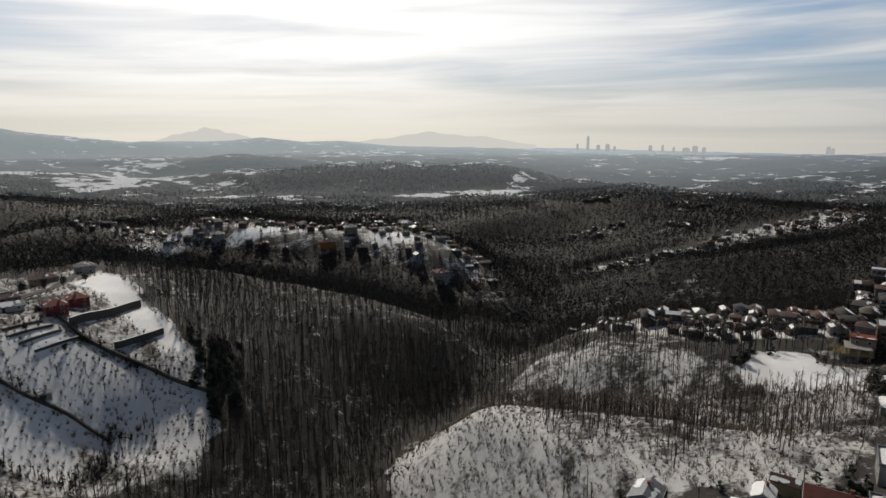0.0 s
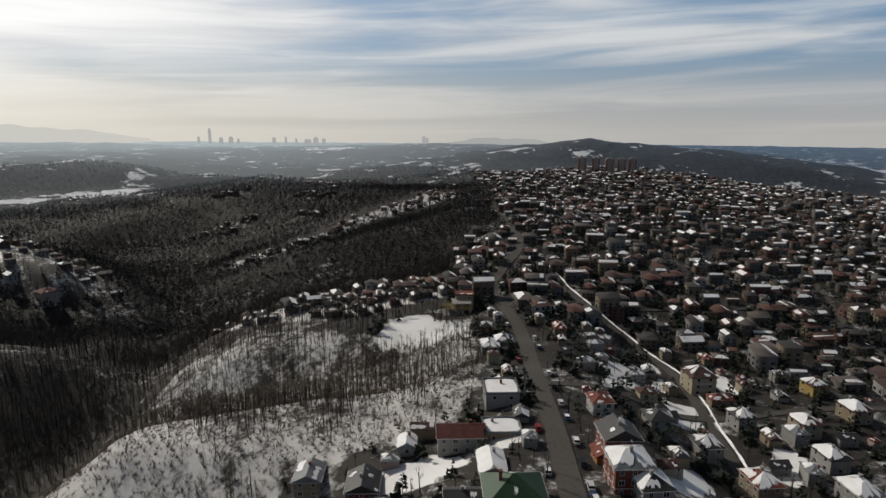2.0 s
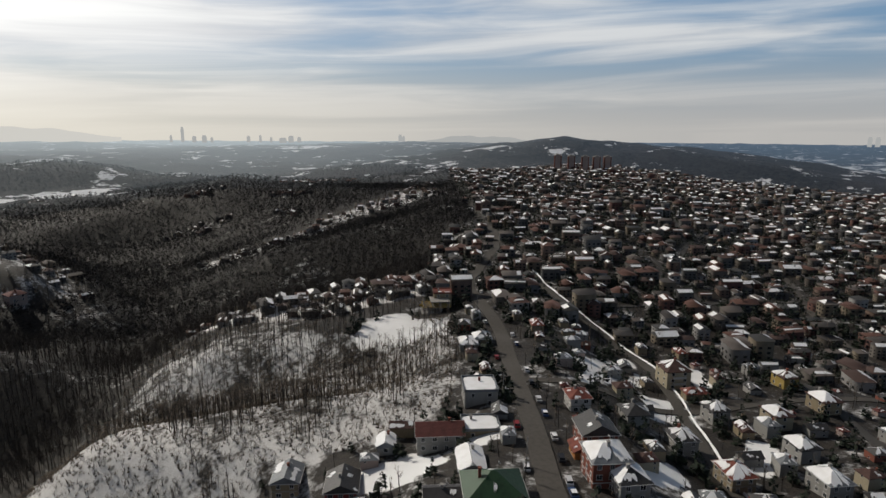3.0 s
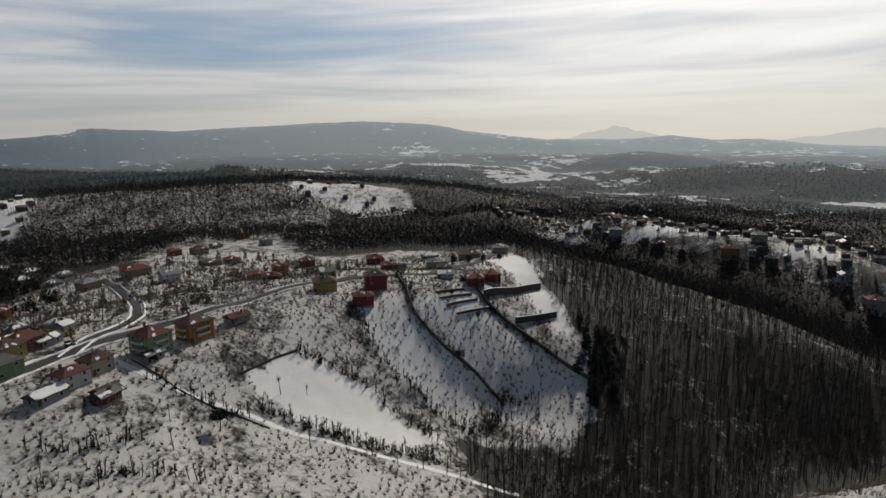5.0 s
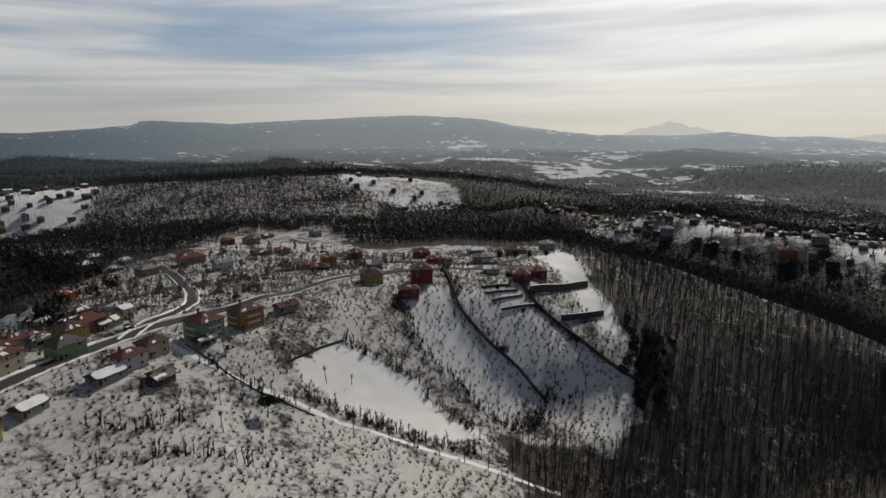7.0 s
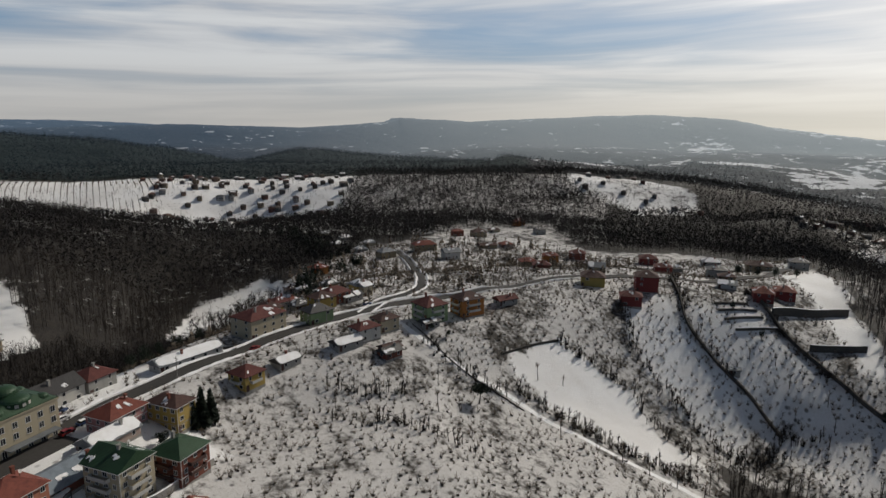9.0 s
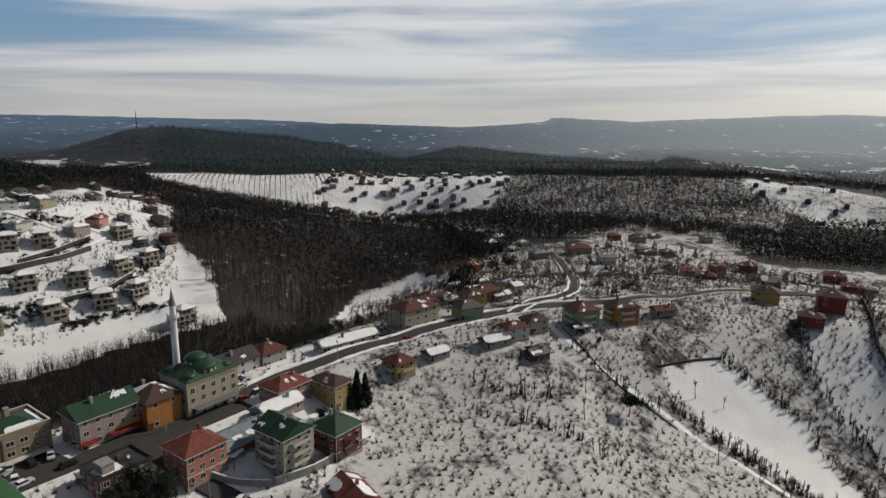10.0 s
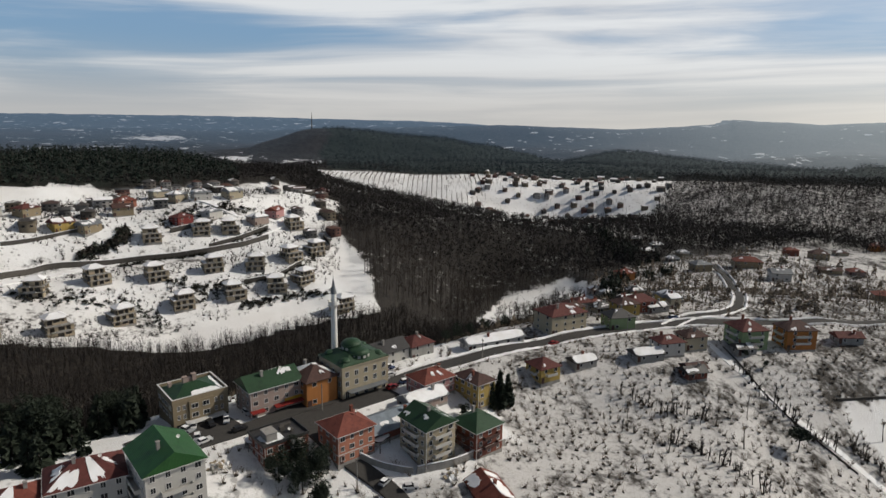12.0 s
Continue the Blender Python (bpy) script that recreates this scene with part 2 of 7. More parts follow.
WALLS = {k: rendered_wall(tuple(c * 0.76 for c in v)) for k, v in dict(cream=(0.44, 0.38, 0.27), yellow=(0.42, 0.30, 0.09), salmon=(0.48, 0.20, 0.13), pink=(0.50, 0.26, 0.25), orange=(0.42, 0.17, 0.05), white=(0.55, 0.53, 0.49), brick=(0.22, 0.075, 0.05), green=(0.24, 0.32, 0.17), grey=(0.33, 0.32, 0.30), rose=(0.40, 0.31, 0.27), red=(0.22, 0.045, 0.04), tan=(0.30, 0.24, 0.155), ruin=(0.45, 0.37, 0.26), stone=(0.95, 0.93, 0.88)).items()}
ROOFS = {"red": roof_tiles((0.105, 0.032, 0.027)), "rust": roof_tiles((0.17, 0.05, 0.035)), "brown": roof_tiles((0.075, 0.04, 0.033)), "green": metal_roof((0.022, 0.055, 0.026)), "bright_green": metal_roof((0.022, 0.085, 0.022)), "grey": metal_roof((0.16, 0.17, 0.18)), "blue": metal_roof((0.19, 0.225, 0.26)), "dark": metal_roof((0.045, 0.043, 0.043))}

# ---- the land: height from ridge and valley lines ----
SPINES = []


def spine(points):
    SPINES.append(np.array(points, float))


spine([(-60, -190, 14), (-146, -64, 15), (-184, -22, 15), (-224, 27, 15), (-255, 92, 15), (-263, 160, 15), (-255, 240, 15), (-205, 296, 13), (-203, 372, 10), (-234, 437, 6), (-300, 520, -10)])  # road ridge
spine([(-178, 42, 5), (-145, 80, 0), (-129, 129, -12), (-105, 177, -30), (-89, 216, -45)])  # orchard shoulder
spine([(-120, -20, 5), (-70, 20, -2), (-30, 70, -22), (-10, 130, -40)])  # near shoulder
spine([(-156, 320, 2), (-118, 284, -10), (-105, 269, -22), (-105, 238, -32)])  # field toe
spine([(-10, 180, -48), (-43, 233, -52), (-18, 281, -52), (19, 342, -52), (61, 408, -52), (91, 443, -48), (100, 520, -50), (130, 640, -52), (100, 800, -55)])  # main valley
spine([(-185, 435, 2), (-132, 422, -3), (-70, 403, -10), (-12, 378, -20), (27, 368, -32)])  # beech spur
spine([(-300, 620, -40), (-220, 540, -38), (-120, 500, -42), (-20, 470, -46), (60, 460, -50)])  # valley two
spine([(-420, 640, 0), (-315, 617, 5), (-254, 636, 6), (-120, 581, 5), (-48, 600, 3), (7, 496, 2), (29, 477, -8)])  # second ridge
spine([(13, 241, -12), (44, 209, -5), (76, 184, 0), (99, 161, 3)])  # shrub spur
spine([(18, 318, -46), (54, 290, -36), (89, 266, -25), (112, 245, -14)])  # gully
spine([(30, 345, -38), (71, 312, -15), (132, 282, -6), (166, 270, 0)])  # spur b
spine([(70, 376, -26), (109, 348, -12), (156, 333, -6), (191, 298, 0)])  # spur two
spine([(60, 20, 15), (99, 93, 12), (113, 112, 10), (139, 148, 6), (170, 193, 2), (214, 267, 0), (240, 320, 0), (322, 367, 1), (420, 500, 2), (582, 773, 0), (727, 1004, 0)])  # street ridge
spine([(146, 560, -38), (199, 541, -20), (332, 560, -3), (400, 545, 4), (400, 480, 2)])  # spur three
spine([(140, 470, -46), (200, 430, -38), (280, 420, -22)])  # gully three
spine([(145, 620, -38), (219, 593, -26), (313, 628, -10), (475, 710, 0)])  # spur four
spine([(260, 590, -28), (350, 600, -16)])  # gully four
spine([(150, 20, 0), (180, 76, -6), (257, 167, -14), (408, 134, -25), (600, 200, -30), (800, 300, -26)])  # town slope
spine([(560, 560, -6), (800, 740, -4), (960, 880, 0)])  # town hill
spine([(300, -60, -28), (500, 0, -36), (900, 150, -40)])  # town low
spine([(-174, -165, 4), (-196, -147, -1), (-243, -107, -12), (-288, -37, -13), (-340, 1, -20), (-418, 37, -25), (-472, 89, -11), (-406, 238, -1), (-336, 343, -8)])  # valley west
spine([(-224, -200, 10), (-250, -174, 4), (-286, -125, -8), (-318, -66, -8), (-333, -40, -6), (-406, -56, 10), (-433, -76, 21)])  # estate foot
spine([(-315, -230, 15), (-343, -186, 12), (-377, -133, 15), (-404, -97, 18)])  # estate mid
spine([(-335, -300, 50), (-366, -262, 40), (-402, -214, 37), (-444, -154, 44), (-500, -141, 40)])  # estate top
spine([(-485, -386, 62), (-545, -335, 59), (-596, -259, 57), (-608, -199, 46)])  # pine knoll
spine([(-618, -168, 40), (-592, -97, 27), (-570, -15, 15), (-559, 37, 9), (-554, 83, 0)])  # wood spur
spine([(-828, -105, -5), (-751, 15, -20), (-755, 128, -38)])  # gully west
spine([(-678, -49, 18), (-636, 71, -2), (-621, 156, -4), (-586, 257, -7), (-506, 392, -8), (-455, 464, -12)])  # vine foot
spine([(-941, -187, 20), (-960, -26, 15), (-953, 192, 12), (-893, 383, 19), (-802, 528, 23)])  # vine top
spine([(-1110, -301, 17), (-1200, 22, 16), (-1121, 429, 13), (-961, 631, 25), (-946, 654, 36), (-912, 780, 21)])  # pine ridge
spine([(-1018, -809, 20), (-1449, -889, 4), (-1560, -676, 5)])  # plain near
spine([(-2672, -2102, 34), (-3017, -1567, 30), (-3260, -966, 24)])  # plain
spine([(-3620, -2998, 84), (-4019, -2437, 89), (-4450, -1512, 91), (-4668, -546, 79)])  # plain edge
spine([(-2980, -349, 50), (-2983, 318, 71), (-2884, 826, 60), (-2720, 1265, 98), (-2729, 1245, 112), (-2569, 1549, 98), (-2093, 2150, 137), (-1787, 2410, 118), (-1678, 2487, 88), (-1339, 2685, 44)])  # west range top
spine([(-1099, 3112, 39), (-907, 3173, 58), (-672, 3231, 28), (-555, 3354, 35), (-257, 3390, 4), (293, 3387, -2), (651, 3337, -24)])  # south hills
spine([(758, 3724, -52), (1646, 3425, -71), (2365, 2974, -80)])  # south plain
spine([(603, 4661, -37), (2037, 4236, -62), (3086, 3545, -72), (4355, 1766, -68), (4532, 1246, -55)])  # edge
spine([(-44, 879, -33), (14, 930, -28), (103, 975, -21), (133, 1021, -14), (226, 1015, -9), (310, 1003, 2), (372, 971, -6), (447, 917, -8), (517, 856, -7), (557, 819, -9)])  # third ridge
spine([(-642, 954, -45), (-576, 1052, -48), (-518, 1170, -30), (-394, 1218, -35), (-267, 1303, -38), (-144, 1272, -39), (-50, 1249, -39), (66, 1298, -38), (182, 1368, -37), (286, 1371, -60), (502, 1307, -62), (713, 1181, -55)])  # valley far
spine([(-684, 585, 26), (-650, 665, 21), (-606, 745, 16), (-562, 803, 8), (-507, 850, -3), (-464, 863, -12), (-417, 865, -22)])  # snow hill
spine([(-590, 541, 3), (-546, 557, -13), (-498, 613, -10), (-446, 664, -23)])  # snow hill foot
spine([(-581, 1437, -29), (-563, 1498, -10), (-508, 1538, 1), (-373, 1556, -3), (-266, 1598, 9), (-154, 1633, 11), (-6, 1640, 8), (111, 1616, 4), (196, 1588, -9), (274, 1536, -26)])  # basin ridge
spine([(-986, 1385, 1), (-871, 1401, -3), (-750, 1413, -9), (-642, 1400, -18), (-544, 1312, -29)])  # basin floor
spine([(-743, 1694, -42), (-464, 1801, -50), (-142, 1865, -50), (346, 1766, -50), (490, 1680, -55)])  # basin valley
spine([(-851, 1865, 2), (-790, 1924, 13), (-656, 1995, 17), (-522, 2034, 8), (-372, 2016, -6)])  # dark knoll
spine([(-942, 1707, -13), (-1244, 1754, 10), (-1094, 1909, 8), (-271, 2234, -1), (33, 2250, -6), (327, 2176, -14), (589, 2016, -35), (877, 1797, -42)])  # basin rise
spine([(-1211, 2187, -2), (-797, 2580, -3), (-442, 2664, 1), (281, 2685, -12), (950, 2527, -10), (1465, 2268, 0)])  # basin back
spine([(905, 1498, -22), (1041, 1529, -7), (1166, 1500, 11), (1245, 1435, 26), (1270, 1413, 23), (1319, 1367, 42), (1378, 1309, 47), (1443, 1236, 36), (1465, 1130, 23), (1493, 1005, 19), (1523, 862, 6), (1537, 727, -8), (1556, 634, -23), (1570, 539, -34)])  # wooded top
spine([(844, 1240, -24), (981, 1108, -19), (1090, 1031, -25), (1159, 921, -31), (1228, 751, -47), (1295, 606, -54), (1354, 460, -52)])  # wooded foot
spine([(-1468, -636, 4), (-1458, -526, 15), (-1434, -440, 23), (-1451, -379, 44), (-1462, -335, 61), (-1470, -297, 71), (-1481, -240, 70), (-1490, -175, 66), (-1496, -108, 57), (-1490, -1, 51), (-1467, 92, 40), (-1429, 181, 24), (-1380, 238, 9)])  # mast hill
spine([(-1460, 245, -13), (-1473, 285, -4), (-1459, 347, 15), (-1443, 409, 26), (-1424, 471, 24), (-1397, 545, 18), (-1355, 644, 8), (-1248, 738, 3), (-1128, 829, 0)])  # pine hill
spine([(-1850, 34, -25), (-1819, 336, -25), (-1685, 764, -20), (-1382, 1153, -30)])  # pine valley
spine([(-2270, -371, -6), (-2300, -44, -13), (-2273, 348, -5), (-2228, 571, -2), (-2004, 909, -29), (-1952, 1016, -9), (-1863, 1170, 5), (-1775, 1300, 12), (-1691, 1407, 10), (-1565, 1546, 9), (-1453, 1585, -3)])  # west range
spine([(1016, 926, 0), (1108, 754, -10), (1148, 610, -29), (1199, 476, -34)])  # town edge
spine([(2380, 1048, -70), (2184, 722, -75), (3338, 1349, -64)])  # lowland


def wobble(x, y, size, seed):
    """Smooth cheap relief of about -1 to 1, from a few crossed waves."""
    rng = np.random.RandomState(seed)
    total = np.zeros_like(x)
    for k in range(7):
        a, ph, s = rng.uniform(0, 6.283), rng.uniform(0, 6.283), size * rng.uniform(0.5, 1.6)
        total += np.sin((x * np.cos(a) + y * np.sin(a)) / s * 6.283 + ph + 1.3 * np.sin((y * np.cos(a) - x * np.sin(a)) / s * 4.1))
    return total / 4.0


def raw_height(x, y):
    top, low = np.zeros_like(x), np.zeros_like(x)
    for line in SPINES:
        best, level = np.full_like(x, 1e18), np.zeros_like(x)
        for (ax, ay, az), (bx, by, bz) in zip(line[:-1], line[1:]):
            dx, dy = bx - ax, by - ay
            u = np.clip(((x - ax) * dx + (y - ay) * dy) / (dx * dx + dy * dy), 0, 1)
            d = (x - ax - u * dx) ** 2 + (y - ay - u * dy) ** 2
            near = d < best
            best, level = np.where(near, d, best), np.where(near, az + u * (bz - az), level)
        w = (best + 64.0) ** -1.6
        top, low = top + w * level, low + w
    r = np.hypot(x, y)
    far = np.clip((r - 900) / 1600, 0, 1)
    return top / low + 2.5 * wobble(x, y, 190, 8) * np.clip((r - 480) / 300, 0, 1) + 1.2 * wobble(x, y, 60, 3) * np.clip(r / 300, 0.3, 1) + far * np.clip((3000 - r) / 1200, 0.2, 1) * (7 * wobble(x, y, 560, 5) + 7 * wobble(x, y, 230, 6))



def blurred(a, cells):
    """Soft average over some cells both ways."""
    k = np.exp(-0.5 * (np.arange(-3 * cells, 3 * cells + 1) / cells) ** 2)
    k /= k.sum()
    n = 3 * cells
    for axis in (0, 1):
        p = np.pad(a, [(n, n) if j == axis else (0, 0) for j in (0, 1)], mode="edge")
        a = sum(w * np.take(p, np.arange(i, i + a.shape[axis]), axis=axis) for i, w in enumerate(k))
    return a


# near land on a 4 m grid, its sheer breaks worn down to slopes
GRID, HALF = 4.0, 760.0
axis_ = np.arange(-HALF, HALF + 0.1, GRID)
gx_, gy_ = np.meshgrid(axis_, axis_, indexing="ij")
NEAR = raw_height(gx_, gy_)
sheer = np.hypot(*np.gradient(NEAR)) / GRID
sheer = np.clip(1.8 * blurred(np.clip((sheer - 0.42) / 0.3, 0, 1), 3), 0, 1)
wide = np.clip((np.hypot(gx_, gy_) - 400) / 60, 0, 1)
NEAR = NEAR + sheer * (blurred(NEAR, 4) * (1 - wide) + blurred(NEAR, 9) * wide - NEAR)


def height(x, y):
    x, y = np.asarray(x, float), np.asarray(y, float)
    near = (np.abs(x) < HALF - 5) & (np.abs(y) < HALF - 5)
    out = np.empty(x.shape)
    u, v = (x[near] + HALF) / GRID, (y[near] + HALF) / GRID
    i, j = u.astype(int), v.astype(int)
    u, v = u - i, v - j
    out[near] = (NEAR[i, j] * (1 - u) + NEAR[i + 1, j] * u) * (1 - v) + (NEAR[i, j + 1] * (1 - u) + NEAR[i + 1, j + 1] * u) * v
    out[~near] = raw_height(x[~near], y[~near])
    return out


# ---- sheet ----
# stretches of land, in plan
VILLAGE = [(-90, -170), (-130, -135), (-158, -108), (-184, -80), (-213, -48), (-236, -16), (-262, 14), (-290, 50), (-312, 76), (-350, 92), (-415, 103), (-447, 140), (-482, 191), (-492, 236), (-540, 330), (-500, 400), (-404, 363), (-354, 435), (-232, 416), (-160, 330), (-124, 296), (-105, 268), (-98, 248), (-102, 224), (-126, 213), (-144, 204), (-118, 179), (-80, 140), (-40, 40), (-40, -60)]
CORE = [(-100, -130), (-150, -105), (-180, -75), (-210, -45), (-240, 0), (-225, 22), (-200, 8), (-172, 26), (-150, 6), (-138, -14), (-128, -40), (-110, -90)]
ESTATE = [(-200, -215), (-231, -173), (-243, -146), (-261, -114), (-281, -87), (-303, -60), (-317, -32), (-366, -42), (-407, -53), (-434, -72), (-514, -84), (-617, -157), (-556, -177), (-502, -242), (-438, -312), (-330, -330)]
BRUSH = [(-125, -140), (-158, -108), (-184, -80), (-213, -48), (-236, -16), (-262, 14), (-290, 50), (-338, 40), (-350, -20), (-330, -40), (-315, -68), (-293, -95), (-273, -122), (-255, -154), (-243, -181), (-206, -213)]
VINE = [(-940, -188), (-985, 0), (-965, 207), (-895, 344), (-683, 222), (-633, 165), (-598, 101), (-622, 54), (-662, -49), (-740, -124)]
SNOW_HILL = [(-699, 598), (-664, 680), (-568, 698), (-515, 651), (-546, 578), (-612, 561), (-676, 563)]
HAMLET = [(-420, 660), (-330, 680), (-250, 690), (-131, 636), (-60, 670), (20, 640), (40, 560), (44, 500), (7, 482), (-11, 499), (-74, 552), (-137, 559), (-244, 608), (-291, 623), (-357, 609)]
TOWN = [(-7, 230), (12, 248), (86, 259), (119, 256), (134, 270), (190, 283), (290, 425), (322, 453), (374, 469), (430, 560), (580, 785), (756, 1043), (1097, 1072), (1207, 975), (1308, 521), (1500, 100), (600, -200), (120, -120), (60, -40), (20, 60), (-5, 140)]
SHRUB_SPUR = [(-21, 205), (-23, 250), (-18, 274), (-1, 288), (14, 300), (30, 285), (42, 262), (86, 259), (119, 256), (134, 270), (182, 251), (148, 192), (117, 161), (100, 159), (85, 153), (68, 165), (57, 173), (48, 168), (20, 60), (-5, 140)]
OPEN_WOOD = [(12, 248), (86, 259), (119, 256), (134, 270), (101, 323), (73, 347), (38, 326)]
TERRACE_TOWN = [(75, 380), (109, 370), (156, 355), (200, 344), (224, 315), (192, 288), (150, 300), (108, 335)]
SPUR_TOWN = [(148, 621), (210, 625), (276, 638), (434, 731), (523, 781), (506, 698), (385, 649), (260, 602), (187, 586), (152, 594)]
PLAIN_FIELD = [(-207, 172), (-203, 144), (-176, 146), (-159, 160), (-142, 172), (-141, 190), (-181, 190), (-195, 179)]
MEADOW = [(-223, 358), (-222, 398), (-157, 324), (-126, 292), (-136, 288), (-176, 323)]
NARROW_FIELD = [(-217, 223), (-214, 248), (-192, 237), (-174, 236), (-153, 238), (-143, 214), (-172, 212), (-192, 210)]
SLOPE_FIELD = [(-208, 255), (-184, 276), (-148, 275), (-107, 267), (-98, 248), (-104, 228), (-140, 232), (-177, 240)]
ESTATE_FOOT = [(-238, -156), (-261, -114), (-281, -87), (-303, -60), (-317, -32), (-366, -42), (-407, -53), (-417, -69), (-382, -63), (-347, -71), (-318, -110), (-285, -140)]
SHELF = [(-340, 18), (-420, 45), (-438, 92), (-404, 104), (-345, 92)]
KNOLL_FIELD = [(-385, -344), (-438, -312), (-482, -277), (-478, -257), (-449, -279), (-424, -303)]
PINES = [(-397, -390), (-444, -315), (-506, -244), (-575, -186), (-640, -205), (-720, -330), (-660, -540), (-480, -580)]

MOUND = [(126, 262), (141, 269), (161, 276), (168, 264), (162, 254), (176, 243), (170, 232), (150, 238), (132, 256)]
YARDS = [[(193, 171), (236, 177), (229, 170), (183, 162)], [(178, 154), (219, 161), (209, 153), (169, 147)], [(200, 141), (202, 122), (191, 122), (181, 127)], [(132, 93), (152, 96), (144, 87), (128, 86)], [(252, 154), (236, 133), (233, 136), (242, 149)], [(194, 96), (202, 90), (186, 82), (182, 88)], [(66, 150), (90, 140), (96, 128), (76, 132)], [(104, 140), (118, 140), (112, 126), (100, 128)]]

RIDGE_FIELDS = [[(-214, 606), (-104, 613), (-101, 594), (-207, 588)], [(-312, 606), (-264, 640), (-248, 600), (-299, 575)], [(-60, 600), (-20, 560), (-30, 540), (-75, 575)]]
CLUSTERS = [(246, 951, 34), (343, 889, 38), (40, 1120, 40), (480, 1010, 40), (565, 850, 30), (205, 830, 30), (300, 760, 26), (420, 1000, 36), (-110, 930, 34), (-300, 900, 34), (-420, 820, 30), (-180, 1050, 36)]

# far clearings: turn, distance, half turn, half depth, openness
SOUTH_CLEARINGS = [(27.9, 1650, 6, 200, 1), (29.9, 3000, 4, 260, 0.8), (33.3, 3500, 3, 150, 0.8), (18.3, 1560, 2.5, 120, 1), (26.3, 2050, 4, 180, 0.9), (-2.9, 1350, 4, 60, 1), (-7.5, 1500, 1.6, 110, 1), (3.3, 1290, 4.5, 45, 1), (17.8, 1290, 5, 40, 0.9), (1.2, 2000, 9, 120, 0.7), (8.5, 1680, 10, 50, 0.7), (6.9, 2700, 6, 250, 0.7), (-15.0, 3000, 4, 200, 0.8), (-22.5, 2600, 4, 160, 0.6), (-35.3, 1650, 2, 110, 1)]
EAST_CLEARINGS = [(-28.0, 1850, 6, 70, 0.9), (-24.0, 2600, 3, 150, 0.7), (-3.6, 1350, 4, 60, 1), (-39.4, 1850, 2.5, 60, 0.8), (-46.6, 1720, 2.5, 50, 0.7), (-50.5, 1820, 0.6, 80, 1.2), (-61.4, 1560, 7, 60, 0.6), (-66.6, 2700, 10, 500, 0.75), (-70.9, 2200, 5, 250, 0.6)]
WEST_CLEARINGS = [(73.7, 1440, 0.8, 50, 1), (63.3, 2900, 0.6, 90, 1), (67.2, 2900, 0.8, 40, 1), (42.9, 1700, 3, 130, 0.9), (47.7, 1250, 6, 90, 1), (36.2, 1800, 4, 150, 0.9), (38.8, 2500, 3, 200, 0.7), (114.8, 2600, 3, 160, 1.2), (108.1, 1200, 1.4, 60, 1.2), (102.8, 1150, 2.5, 110, 1), (24.0, 1700, 5, 170, 1), (35.5, 1800, 3, 100, 1), (29.4, 1500, 3, 100, 0.9)]


def inside(area, x, y):
    """Which points lie in a stretch of land."""
    hit = np.zeros(np.shape(x), bool)
    for (ax, ay), (bx, by) in zip(area, area[1:] + area[:1]):
        if ay != by:
            cross = (ay > y) != (by > y)
            hit ^= cross & (x < (bx - ax) * (y - ay) / (by - ay) + ax)
    return hit


OPEN = (VILLAGE, SHELF, ESTATE, VINE, SNOW_HILL, HAMLET, TOWN, SHRUB_SPUR, OPEN_WOOD, TERRACE_TOWN, SPUR_TOWN)


def wooded(x, y):
    free = np.ones(np.shape(x), bool)
    x, y = x + 3.5 * wobble(x, y, 22, 71), y + 3.5 * wobble(x, y, 22, 72)
    for area in OPEN:
        free &= ~inside(area, x, y)
    return free


def pine_land(x, y):
    """Evergreen hills in the north-west."""
    r, yaw = np.hypot(x, y), np.degrees(np.arctan2(-x, y))
    return inside(PINES, x, y) | ((r > 982 + 12 * wobble(x, y, 120, 9)) & (r < 1620 + 25 * wobble(x, y, 150, 10)) & (yaw > 53 + (r - 980) / 260) & (yaw < 100.5 + 0.6 * wobble(x, y, 200, 14)))


def light_wood(x, y):
    """The thinner wood on the slope across the valley."""
    r, yaw = np.hypot(x, y), np.degrees(np.arctan2(-x, y))
    return (r > 585) & (r < 965) & (yaw > 46) & (yaw < 80)


